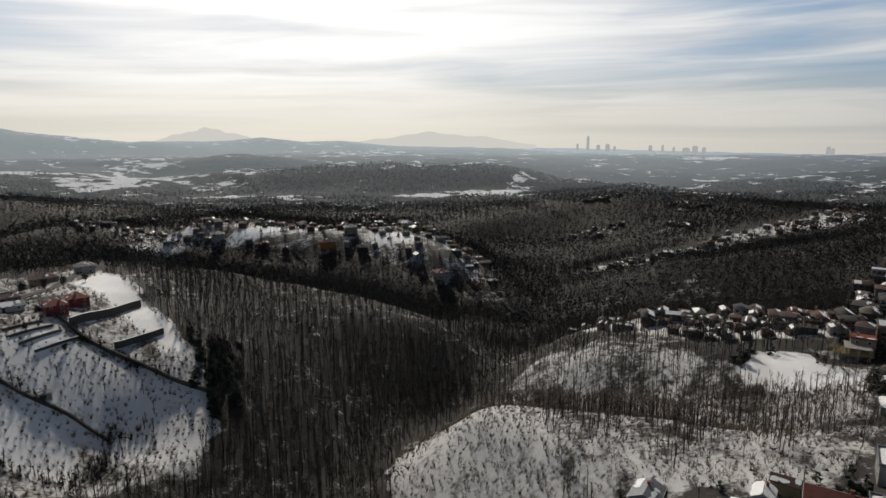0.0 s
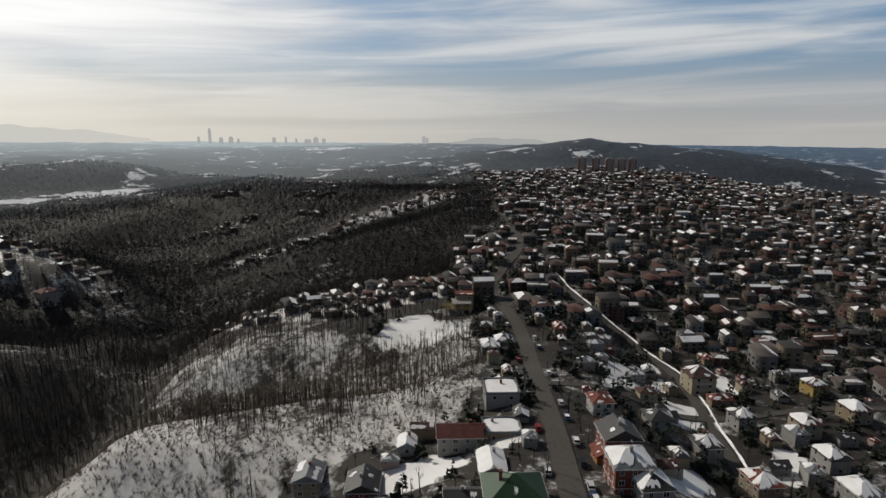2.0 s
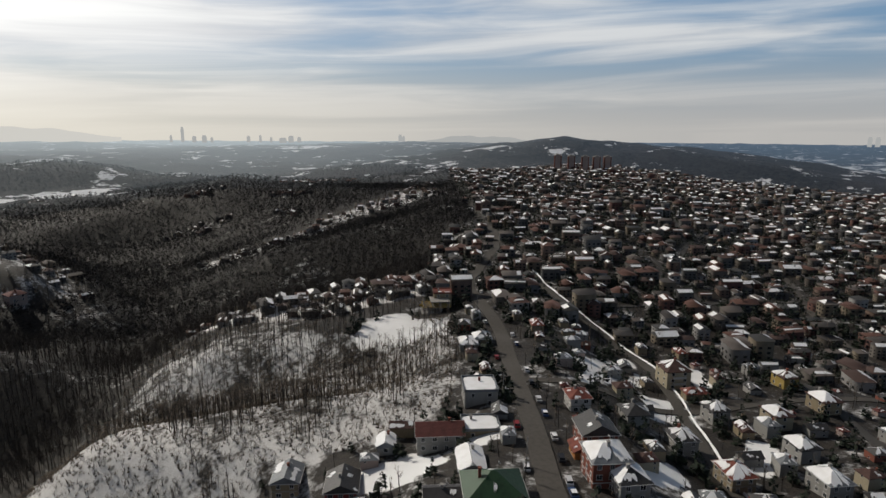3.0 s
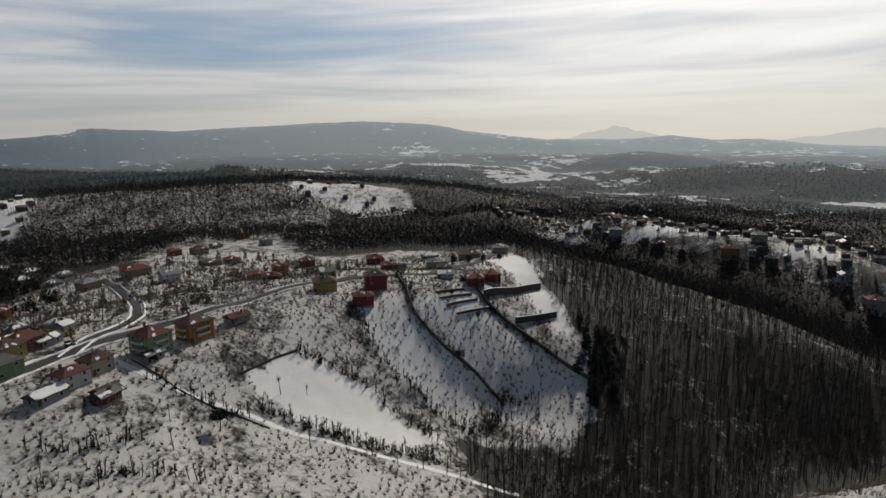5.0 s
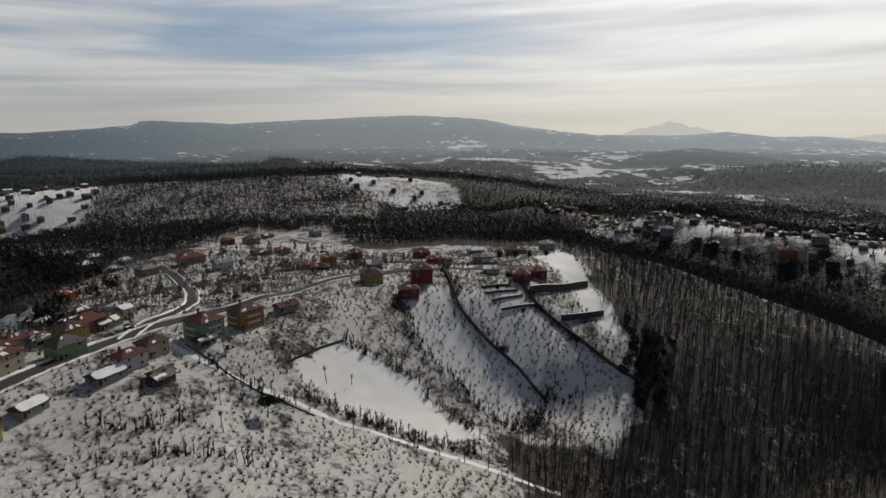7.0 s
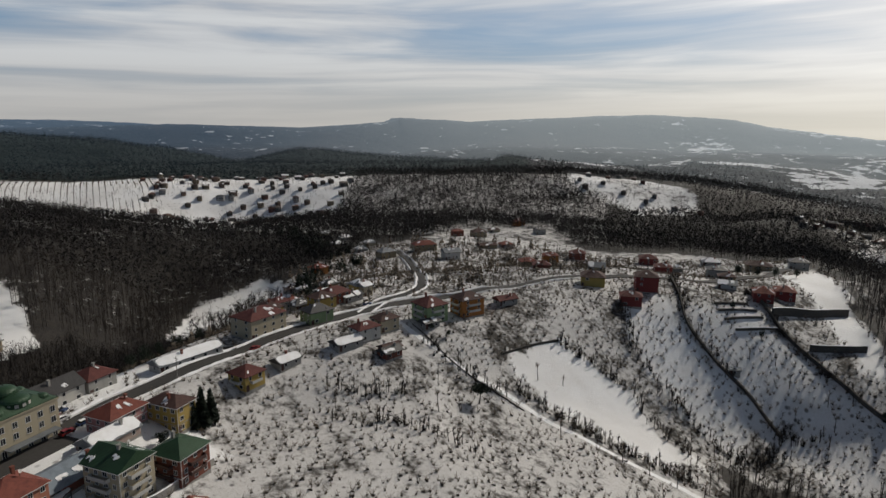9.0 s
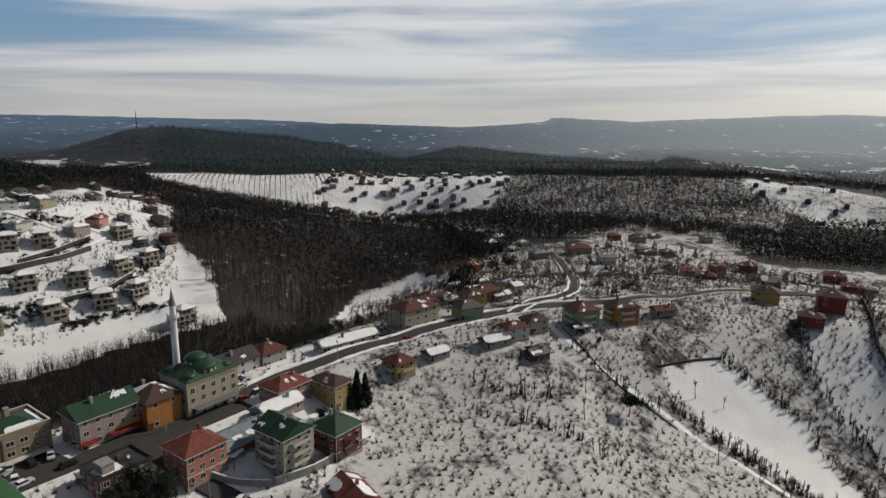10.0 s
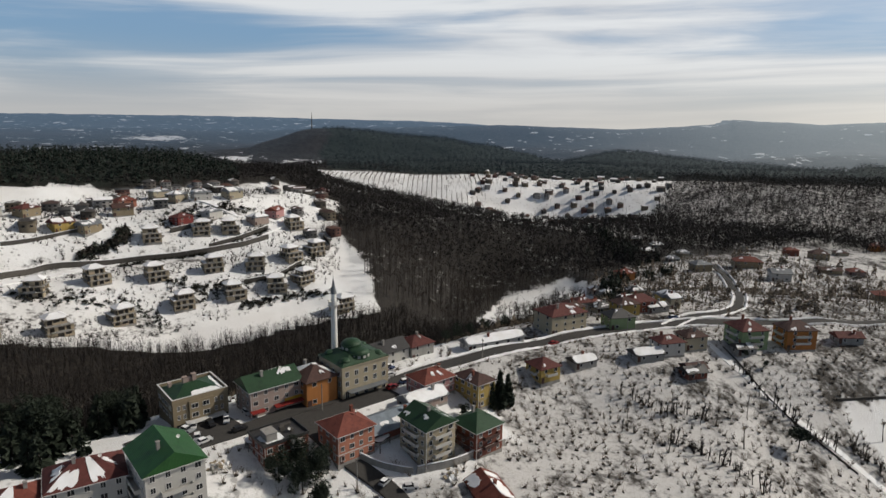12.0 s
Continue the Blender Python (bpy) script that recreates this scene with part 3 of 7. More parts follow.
def cover_of(x, y):
    """Snow, evergreen and clean-field shares of the land."""
    steep = np.hypot(height(x + 4, y) - height(x - 4, y), height(x, y + 4) - height(x, y - 4)) / 8
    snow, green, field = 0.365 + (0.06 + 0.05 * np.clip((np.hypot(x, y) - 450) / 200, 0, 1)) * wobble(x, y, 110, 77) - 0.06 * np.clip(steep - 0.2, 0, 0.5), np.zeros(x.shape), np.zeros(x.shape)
    light = light_wood(x, y)
    turn = np.degrees(np.arctan2(-x, y))
    snow += 0.11 * np.clip(1.3 - np.abs(turn + 11) / 11, 0, 1) * np.clip(1.6 - np.abs(np.hypot(x, y) - 300) / 45, 0, 1)
    snow -= 0.06 * np.clip((np.hypot(x, y) - 470) / 150, 0, 1.4)
    snow[light] = 0.50 + 0.05 * wobble(x[light], y[light], 60, 78)
    x, y = x + 3.0 * wobble(x, y, 22, 71), y + 3.0 * wobble(x, y, 22, 72)
    for cx, cy, r in CLUSTERS:
        snow[(x - cx) ** 2 + ((y - cy) * 0.8) ** 2 + 700 * wobble(x, y, 30, 80) < 0.5 * r * r] = 0.47
    for area, s, f in ((ESTATE, 0.57, 0.4), (VINE, 0.68, 0.5), (SNOW_HILL, 0.54, 0.4), (HAMLET, 0.43, 0.25), *((q, 0.62, 0.5) for q in RIDGE_FIELDS), (TOWN, 0.375, 0.2), (SHRUB_SPUR, 0.575, 0.1), (OPEN_WOOD, 0.46, 0.2), (TERRACE_TOWN, 0.6, 0.2), (SPUR_TOWN, 0.55, 0.2), (ESTATE_FOOT, 1.2, 1.0), (BRUSH, 0.22, 0.0), (VILLAGE, 0.50, 0.0), (CORE, 0.60, 0.45), (PLAIN_FIELD, 1.2, 1.0), (MEADOW, 1.2, 1.0), (NARROW_FIELD, 0.95, 0.8), (SLOPE_FIELD, 0.63, 0.3), (SHELF, 1.2, 1.0), (KNOLL_FIELD, 1.2, 1.0), (MOUND, 1.2, 1.0), *((q, 1.2, 1.0) for q in YARDS)):
        m = inside(area, x, y)
        snow[m], field[m] = s + (0.05 * wobble(x[m], y[m], 48, 79) if s < 0.8 else 0), f
    close = inside(VILLAGE, x, y) & (snow < 0.57)
    snow[close] += 0.045 * np.clip((235 - np.hypot(x[close], y[close])) / 50, 0, 1)
    upper = inside(SHRUB_SPUR, x, y) & (snow < 0.8)
    snow[upper] -= 0.09 * np.clip((y[upper] - 165) / 30, 0, 1) * np.clip((x[upper] - 25) / 20, 0, 1)
    pine = pine_land(x, y)
    snow[pine & ~inside(KNOLL_FIELD, x, y)], green[pine] = 0.1, 1.0
    return snow, green, field


def far_cover(x, y):
    """Openness and evergreen share of the distant hills."""
    r, yaw = np.hypot(x, y), np.degrees(np.arctan2(-x, y))
    steep = np.hypot(height(x + 15, y) - height(x - 15, y), height(x, y + 15) - height(x, y - 15)) / 30
    bare = 0.445 + 0.10 * wobble(x, y, 420, 61) + 0.08 * wobble(x, y, 150, 62) - 0.5 * np.clip(steep - 0.12, 0, 0.3)
    for a, d, half, deep, s in SOUTH_CLEARINGS + EAST_CLEARINGS + WEST_CLEARINGS:
        q = ((yaw - a) / half) ** 2 + ((r - d) / deep) ** 2
        bare += 0.26 * s * np.exp(-q * q)
    pine = pine_land(x, y)
    bare[pine] -= 0.35
    return bare, pine * 1.0, np.zeros(x.shape)


def edge_of(x, y):
    """Where the near land ends and the distant hills begin."""
    return np.where(np.degrees(np.arctan2(-x, y)) > -36, 1000.0, 1350.0)


def sheet(name, radii, turns, mats, far=False):
    """A fan of land round the hover point, fine near and coarse far."""
    rr, aa = np.meshgrid(radii, np.radians(turns))
    x, y = -rr * np.sin(aa), rr * np.cos(aa)
    z = height(x, y) + (0.6 + np.clip((rr - edge_of(x, y)) / 80, 0, 1) * 2.0 if far else -np.clip((rr - edge_of(x, y) - 12) / 200, 0, 1) * 30)
    if far:
        snow, green, field = far_cover(x, y)
    else:
        around = [cover_of(x * (1 + a) - y * b, y * (1 + a) + x * b) for a, b in ((0, 0), (0.005, 0.002), (-0.005, -0.002), (0.002, -0.003), (-0.002, 0.003))]
        snow, green, field = (sum(q[j] for q in around) / len(around) for j in range(3))
    na, nr = x.shape
    i = np.arange(na - 1)[:, None] * nr + np.arange(nr - 1)[None, :]
    quads = np.stack([i, i + 1, i + nr + 1, i + nr], -1).reshape(-1, 4)
    me = bpy.data.meshes.new(name)
    me.vertices.add(x.size), me.loops.add(quads.size), me.polygons.add(len(quads))
    me.vertices.foreach_set("co", np.stack([x, y, z], -1).astype(np.float32).ravel())
    me.loops.foreach_set("vertex_index", quads.astype(np.int32).ravel())
    me.polygons.foreach_set("loop_start", np.arange(0, quads.size, 4, dtype=np.int32))
    me.polygons.foreach_set("use_smooth", np.ones(len(quads), bool))
    for m in mats:
        me.materials.append(m)
    layer = me.color_attributes.new("cover", "FLOAT_COLOR", "POINT")
    layer.data.foreach_set("color", np.stack([snow, green, field, np.ones_like(x)], -1).astype(np.float32).ravel())
    me.update()
    return tagged(new(name, me), kind="structure")


near_rings = np.concatenate([[0.5, 4.0], np.geomspace(12, 1240, 250)])
seen, unseen = np.arange(-78, 132.01, 0.5), np.arange(132, 282.1, 3)
turns = np.concatenate([seen, unseen[1:]])
tagged(sheet("ground", np.concatenate([near_rings, np.geomspace(1270, 4950, 40)]), turns, [LAND]), "snowy ground with leaf litter, orchards and woods", "ground")
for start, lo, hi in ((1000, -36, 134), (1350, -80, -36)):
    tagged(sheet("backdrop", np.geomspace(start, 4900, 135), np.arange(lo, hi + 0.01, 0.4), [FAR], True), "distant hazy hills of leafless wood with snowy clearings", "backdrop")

# ---- buildings ----
def piece(name, verts, faces, mats, parent=None, label="", index=None):
    me = bpy.data.meshes.new(name)
    me.from_pydata([tuple(map(float, q)) for q in verts], [], faces)
    for m in mats if isinstance(mats, (list, tuple)) else [mats]:
        me.materials.append(m)
    if index is not None:
        me.polygons.foreach_set("material_index", np.array(index, np.int32))
    me.update()
    ob = new(name, me)
    ob.parent = parent
    return tagged(ob, label)


def again(name, me, parent, m):
    """Another piece on the same mesh."""
    ob = new(name, me)
    ob.parent = parent
    ob.matrix_basis = m
    return ob


def box(v, f, x0, x1, y0, y1, z0, z1):
    n = len(v)
    v += [(x0, y0, z0), (x1, y0, z0), (x1, y1, z0), (x0, y1, z0), (x0, y0, z1), (x1, y0, z1), (x1, y1, z1), (x0, y1, z1)]
    f += [(n, n + 3, n + 2, n + 1), (n + 4, n + 5, n + 6, n + 7), (n, n + 1, n + 5, n + 4), (n + 1, n + 2, n + 6, n + 5), (n + 2, n + 3, n + 7, n + 6), (n + 3, n, n + 4, n + 7)]


def boxes(*dims):
    v, f = [], []
    for q in dims:
        box(v, f, *q)
    return v, f


def ground_at(x, y):
    return float(height(np.array([x]), np.array([y]))[0])


def seat(x, y, turn, w, d):
    """The level on which a footprint stands."""
    c, s = math.cos(radians(turn)), math.sin(radians(turn))
    px = np.array([x + c * a * w / 2 - s * b * d / 2 for a in (-1, 1) for b in (-1, 1)] + [x])
    py = np.array([y + s * a * w / 2 + c * b * d / 2 for a in (-1, 1) for b in (-1, 1)] + [y])
    h = height(px, py)
    return float(0.5 * h.mean() + 0.5 * h.min())


PANE_MESH, WINDOW_MESH = {}, {}


def window_meshes(w, h):
    key = (w, h)
    if key not in WINDOW_MESH:
        v, f = boxes((-w / 2, -w / 2 + 0.1, -0.06, 0.08, 0, h), (w / 2 - 0.1, w / 2, -0.06, 0.08, 0, h), (-w / 2 + 0.1, w / 2 - 0.1, -0.06, 0.08, h - 0.1, h), (-w / 2 - 0.06, w / 2 + 0.06, -0.06, 0.16, -0.08, 0.0), (-0.04, 0.04, -0.06, 0.05, 0, h - 0.1))
        me = bpy.data.meshes.new("window")
        me.from_pydata(v, [], f)
        me.materials.append(FRAME)
        WINDOW_MESH[key] = me
        v, f = boxes((-w / 2 + 0.1, w / 2 - 0.1, -0.02, 0.02, 0, h - 0.1))
        pm = bpy.data.meshes.new("pane")
        pm.from_pydata(v, [], f)
        pm.materials.append(GLASS)
        PANE_MESH[key] = pm
    return WINDOW_MESH[key], PANE_MESH[key]


ONE_WINDOW = {}


def one_window(w, h):
    """Frame and dark pane in one light mesh, for houses farther off."""
    if (w, h) not in ONE_WINDOW:
        v, f = boxes((-w / 2, w / 2, -0.06, 0.05, 0, h), (-w / 2 + 0.12, w / 2 - 0.12, -0.02, 0.07, 0.12, h - 0.12))
        me = bpy.data.meshes.new("window")
        me.from_pydata(v, [], f)
        me.materials.append(FRAME), me.materials.append(GLASS)
        me.polygons.foreach_set("material_index", np.array([0] * 6 + [1] * 6, np.int32))
        ONE_WINDOW[(w, h)] = me
    return ONE_WINDOW[(w, h)]


def snow_strip(parent, a, b, c, d, u0, u1, low, high, rng, ragged, name):
    """One ragged sheet of snow between two heights of a slope."""
    up = np.cross(b - a, d - a)
    up /= np.linalg.norm(up)
    up *= 1 if up[2] > 0 else -1
    n = 15
    lo, hi = [], []
    step = rng.uniform(-1, 1, n) + np.repeat(rng.uniform(-1.4, 1.4, 5), 3)
    crest = rng.uniform(-0.6, 0.6, n) + np.repeat(rng.uniform(-1, 1, 5), 3)
    for k in range(n):
        e = 0.42 if k in (0, n - 1) else (0.12 if k in (1, n - 2) else 0.0)
        u = u0 + (u1 - u0) * min(1.0, max(0.0, (k + rng.uniform(-0.3, 0.3)) / (n - 1)))
        p, q = a + (b - a) * u, d + (c - d) * u
        x0, x1 = low + ragged * step[k], high + (0.0 if high > 0.9 else 0.6 * ragged * crest[k])
        mid = (x0 + x1) / 2
        x0, x1 = x0 + (mid - x0) * e, x1 + (mid - x1) * e
        x0 = min(0.9, max(0.015, x0))
        lo.append(p + (q - p) * x0)
        hi.append(p + (q - p) * min(0.985, max(x0 + 0.05, x1)))
    v = [q + up * 0.02 for q in lo + hi] + [q + up * 0.15 for q in lo + hi]
    f = []
    for k in range(n - 1):
        f += [(2 * n + k, 2 * n + k + 1, 3 * n + k + 1, 3 * n + k), (k, 2 * n + k, 2 * n + k + 1, k + 1)[::-1], (n + k, n + k + 1, 3 * n + k + 1, 3 * n + k)[::-1]]
    f += [(0, n, 3 * n, 2 * n), (n - 1, 3 * n - 1, 4 * n - 1, 2 * n - 1)]
    piece(name, v, f, SNOW, parent)


def slope_snow(parent, corners, share, rng, name="roof_snow"):
    """Ragged snow left on one roof slope: eave a, eave b, ridge b, ridge a."""
    a, b, c, d = (np.array(q, float) for q in corners)
    if share <= 0.02:
        return
    if share > 0.72:
        snow_strip(parent, a, b, c, d, 0.01, 0.99, 0.03, 0.98, rng, 0.028, name)
    elif share > 0.4:
        u = rng.uniform(0.35, 0.65)
        snow_strip(parent, a, b, c, d, 0.02, u, 0.03 + 0.25 * rng.rand(), 0.98 if rng.rand() < 0.6 else 0.6, rng, 0.09, name)
        if rng.rand() < 0.75:
            w0 = u + rng.uniform(0.05, 0.2)
            snow_strip(parent, a, b, c, d, w0, w0 + (0.98 - w0) * rng.uniform(0.5, 1.0), 0.1 + 0.4 * rng.rand(), 0.97, rng, 0.1, name)
    else:
        for k in range(rng.randint(1, 4)):
            u = rng.uniform(0.03, 0.7)
            low = rng.uniform(0.03, 0.7)
            snow_strip(parent, a, b, c, d, u, u + rng.uniform(0.1, 0.14 + 0.5 * share), low, low + rng.uniform(0.12, 0.28), rng, 0.06, name)


def roof_of(parent, w, d, z, kind, mat, snow, rng, low=False):
    """Roof with eaves, fascia and ridge; returns the ridge height."""
    o = 0.55
    X, Y = w / 2 + o, d / 2 + o
    rise = (0.12 if low else rng.uniform(0.24, 0.31)) * min(w, d)
    if kind == "flat":
        v, f = boxes((-X + 0.35, X - 0.35, -Y + 0.35, Y - 0.35, z, z + 0.25), (-X + 0.3, X - 0.3, -Y + 0.3, -Y + 0.55, z + 0.25, z + 0.85), (-X + 0.3, X - 0.3, Y - 0.55, Y - 0.3, z + 0.25, z + 0.85), (-X + 0.3, -X + 0.55, -Y + 0.55, Y - 0.55, z + 0.25, z + 0.85), (X - 0.55, X - 0.3, -Y + 0.55, Y - 0.55, z + 0.25, z + 0.85))
        piece("roof", v, f, mat, parent)
        slope_snow(parent, ((-X + 0.6, -Y + 0.6, z + 0.25), (X - 0.6, -Y + 0.6, z + 0.25), (X - 0.6, Y - 0.6, z + 0.25), (-X + 0.6, Y - 0.6, z + 0.25)), snow, rng)
        return z + 0.8
    long_x = w >= d
    g = 0.0 if kind == "gable" else min(X, Y)
    if long_x:
        r0, r1 = (-X + g, 0, z + rise), (X - g, 0, z + rise)
    else:
        r0, r1 = (0, -Y + g, z + rise), (0, Y - g, z + rise)
    if kind == "hip" and abs(w - d) < 0.5:
        r0, r1 = (-0.15, 0, z + rise), (0.15, 0, z + rise)
    e = [(-X, -Y, z - 0.12), (X, -Y, z - 0.12), (X, Y, z - 0.12), (-X, Y, z - 0.12)]
    lowered = [(q[0], q[1], z - 0.36) for q in e]
    v = e + [r0, r1] + lowered
    if long_x:
        slopes = [(0, 1, 5, 4), (2, 3, 4, 5)]
        ends = [(1, 2, 5), (3, 0, 4)]
    else:
        slopes = [(1, 2, 5, 4), (3, 0, 4, 5)]
        ends = [(0, 1, 4), (2, 3, 5)]
    f = slopes + ends + [(6, 7, 1, 0), (7, 8, 2, 1), (8, 9, 3, 2), (9, 6, 0, 3), (6, 9, 8, 7)]
    piece("roof", v, f, mat, parent)
    for k, q in enumerate(slopes):
        slope_snow(parent, [v[j] for j in q], snow * rng.uniform(0.6, 1.25), rng)
    if kind == "hip" and snow > 0.45:
        for q in ends:
            a, b, c = (np.array(v[j], float) for j in q)
            slope_snow(parent, (a, b, c + (b - a) * 0.12, c - (b - a) * 0.12), snow * 0.7, rng)
    return z + rise


def dome(v, f, cx, cy, z, r, rise, sides=20, rings=6):
    n = len(v)
    for k in range(rings):
        a = k / rings * math.pi / 2
        for j in range(sides):
            g = 6.283185 * j / sides
            v.append((cx + r * math.cos(a) * math.cos(g), cy + r * math.cos(a) * math.sin(g), z + rise * math.sin(a)))
    v.append((cx, cy, z + rise))
    for k in range(rings - 1):
        for j in range(sides):
            l = (j + 1) % sides
            f.append((n + k * sides + j, n + k * sides + l, n + (k + 1) * sides + l, n + (k + 1) * sides + j))
    for j in range(sides):
        f.append((n + (rings - 1) * sides + j, n + (rings - 1) * sides + (j + 1) % sides, len(v) - 1))


def turned(v, f, cx, cy, profile, sides=16):
    """A lathe shape from (radius, height) rows."""
    n = len(v)
    for r, z in profile:
        for j in range(sides):
            g = 6.283185 * j / sides
            v.append((cx + r * math.cos(g), cy + r * math.sin(g), z))
    for k in range(len(profile) - 1):
        for j in range(sides):
            l = (j + 1) % sides
            f.append((n + k * sides + j, n + k * sides + l, n + (k + 1) * sides + l, n + (k + 1) * sides + j))


def house(x, y, turn, w, d, floors, wall, roof, kind="hip", snow=0.4, label="", fine=False, balcony=0, low=False, storey=2.7, group="", windows=3.1, sink=2.5, place=True):
    """A house: walls, roof with snow, chimney, windows, door, balconies."""
    rng = np.random.RandomState(int(abs(x * 31 + y * 17 + w * 7)) % 99991)
    if x < -100 and y < 420:
        w, d = w * 1.13, d * 1.13
    if x > 100 and 60 < y < 135 and floors < 3:
        w, d = w * 0.76, d * 0.78
    fine = fine and math.hypot(x, y) < 200
    bare = 0.12 if math.hypot(x, y) < 300 else 0.4
    ob = new("house")
    tagged(ob, label or "rendered house", "house", group)
    top = floors * storey + 0.35
    v, f = boxes((-w / 2, w / 2, -d / 2, d / 2, 0, top))
    if kind == "gable":
        rise = 0.25 * min(w, d)
        n = len(v)
        if w >= d:
            v += [(-w / 2, -d / 2, top), (-w / 2, d / 2, top), (-w / 2, 0, top + rise * 0.88), (w / 2, -d / 2, top), (w / 2, d / 2, top), (w / 2, 0, top + rise * 0.88)]
        else:
            v += [(-w / 2, -d / 2, top), (w / 2, -d / 2, top), (0, -d / 2, top + rise * 0.88), (-w / 2, d / 2, top), (w / 2, d / 2, top), (0, d / 2, top + rise * 0.88)]
        f += [(n, n + 2, n + 1), (n + 3, n + 4, n + 5)]
    piece("wall", v, f, WALLS[wall], ob)
    v, f = boxes((-w / 2 - 0.06, w / 2 + 0.06, -d / 2 - 0.06, d / 2 + 0.06, -sink, 0.45))
    piece("plinth", v, f, CONCRETE, ob)
    peak = roof_of(ob, w, d, top, kind, ROOFS[roof], snow, rng, low)
    cx, cy = rng.uniform(-0.25, 0.25) * w, rng.uniform(-0.25, 0.25) * d
    v, f = boxes((cx - 0.35, cx + 0.35, cy - 0.35, cy + 0.35, top, peak + 0.7), (cx - 0.45, cx + 0.45, cy - 0.45, cy + 0.45, peak + 0.7, peak + 0.85))
    piece("chimney", v, f, WALLS["brick"] if rng.rand() < 0.5 else CONCRETE, ob)
    for face, (run, out) in enumerate(((w, d / 2), (d, w / 2), (w, d / 2), (d, w / 2))):
        n = max(1, int(round(run / (windows if fine else max(windows, 4.9)))))
        for k in range(n):
            for level in range(floors):
                if not fine and rng.rand() < bare:
                    continue
                wide = 1.5 if rng.rand() < 0.35 else 1.15
                at = (k + 0.5) / n * run - run / 2
                m = pose(0, 0, 0, 0, 0, 180 + 90 * face) @ pose(at, out, level * storey + 1.15)
                if fine:
                    wm, pm = window_meshes(wide, 1.35)
                    again("pane", pm, again("window", wm, ob, m), Matrix())
                else:
                    again("window", one_window(wide, 1.35), ob, m)
    v, f = boxes((-0.5, 0.5, -0.04, 0.07, 0.0, 2.1), (-0.62, -0.5, -0.04, 0.1, 0, 2.2), (0.5, 0.62, -0.04, 0.1, 0, 2.2), (-0.5, 0.5, -0.04, 0.1, 2.1, 2.2))
    if fine:
        piece("string_course", *boxes(*((-w / 2 - 0.07, w / 2 + 0.07, -d / 2 - 0.07, d / 2 + 0.07, k * storey + 0.12, k * storey + 0.34) for k in range(1, min(2, floors)))) if floors > 1 else boxes((-w / 2 - 0.05, w / 2 + 0.05, -d / 2 - 0.05, d / 2 + 0.05, 0.45, 0.6)), FRAME if wall in ("brick", "salmon", "pink", "orange") else CONCRETE, ob)
        if kind != "flat":
            X, Y = w / 2 + 0.62, d / 2 + 0.62
            q, g = boxes((-X, X, -Y - 0.02, -Y + 0.12, top - 0.3, top - 0.14), (-X, X, Y - 0.12, Y + 0.02, top - 0.3, top - 0.14), (-X, -X + 0.12, -Y, Y, top - 0.3, top - 0.14), (X - 0.12, X, -Y, Y, top - 0.3, top - 0.14))
            piece("gutter", q, g, FRAME, ob)
        q, g = boxes((-w / 2 + 0.15, -w / 2 + 0.27, -d / 2 - 0.12, -d / 2, 0.3, top - 0.2))
        piece("downpipe", q, g, FRAME, ob)
        q, g = [], []
        turned(q, g, 0, 0, [(0.05, 0.0), (0.25, 0.05), (0.45, 0.2), (0.46, 0.22), (0.26, 0.1), (0.05, 0.04)], 10)
        dish = piece("satellite_dish", q, g, FRAME, ob)
        dish.matrix_basis = pose(w * 0.2, -d * 0.12, peak + 0.25, 60, 0, 20)
        q, g = boxes((-0.04, 0.04, -0.04, 0.04, -1.6, 0.1))
        piece("dish_pole", q, g, DARK, ob).matrix_basis = pose(w * 0.2, -d * 0.12, peak + 0.25)
    door = piece("door", v, f, ROOFS["brown"], ob)
    door.matrix_basis = pose(0, 0, 0, 0, 0, 180) @ pose(w / 2 - 0.9, d / 2, 0.3)
    for level in range(1, balcony + 1 if balcony < floors else floors):
        for face in ((3, 0) if balcony else ()):
            run, out = (w, d / 2) if face % 2 == 0 else (d, w / 2)
            z = level * storey + 0.1
            q = run * 0.26
            v, f = boxes((-q, q, 0, 1.25, z, z + 0.16), (-q, q, 1.17, 1.25, z + 0.16, z + 1.0), (-q, -q + 0.08, 0, 1.17, z + 0.16, z + 1.0), (q - 0.08, q, 0, 1.17, z + 0.16, z + 1.0))
            b = piece("balcony", v, f, WALLS["white"] if wall != "brick" else ROOFS["brown"], ob)
            b.matrix_basis = pose(0, 0, 0, 0, 0, 180 + 90 * face) @ pose(0, out, 0)
    if place:
        ob.matrix_basis = pose(x, y, seat(x, y, turn, w, d), 0, 0, turn)
        BUILT.append((x, y, max(w, d) * 0.62 + 1.5))
    return ob


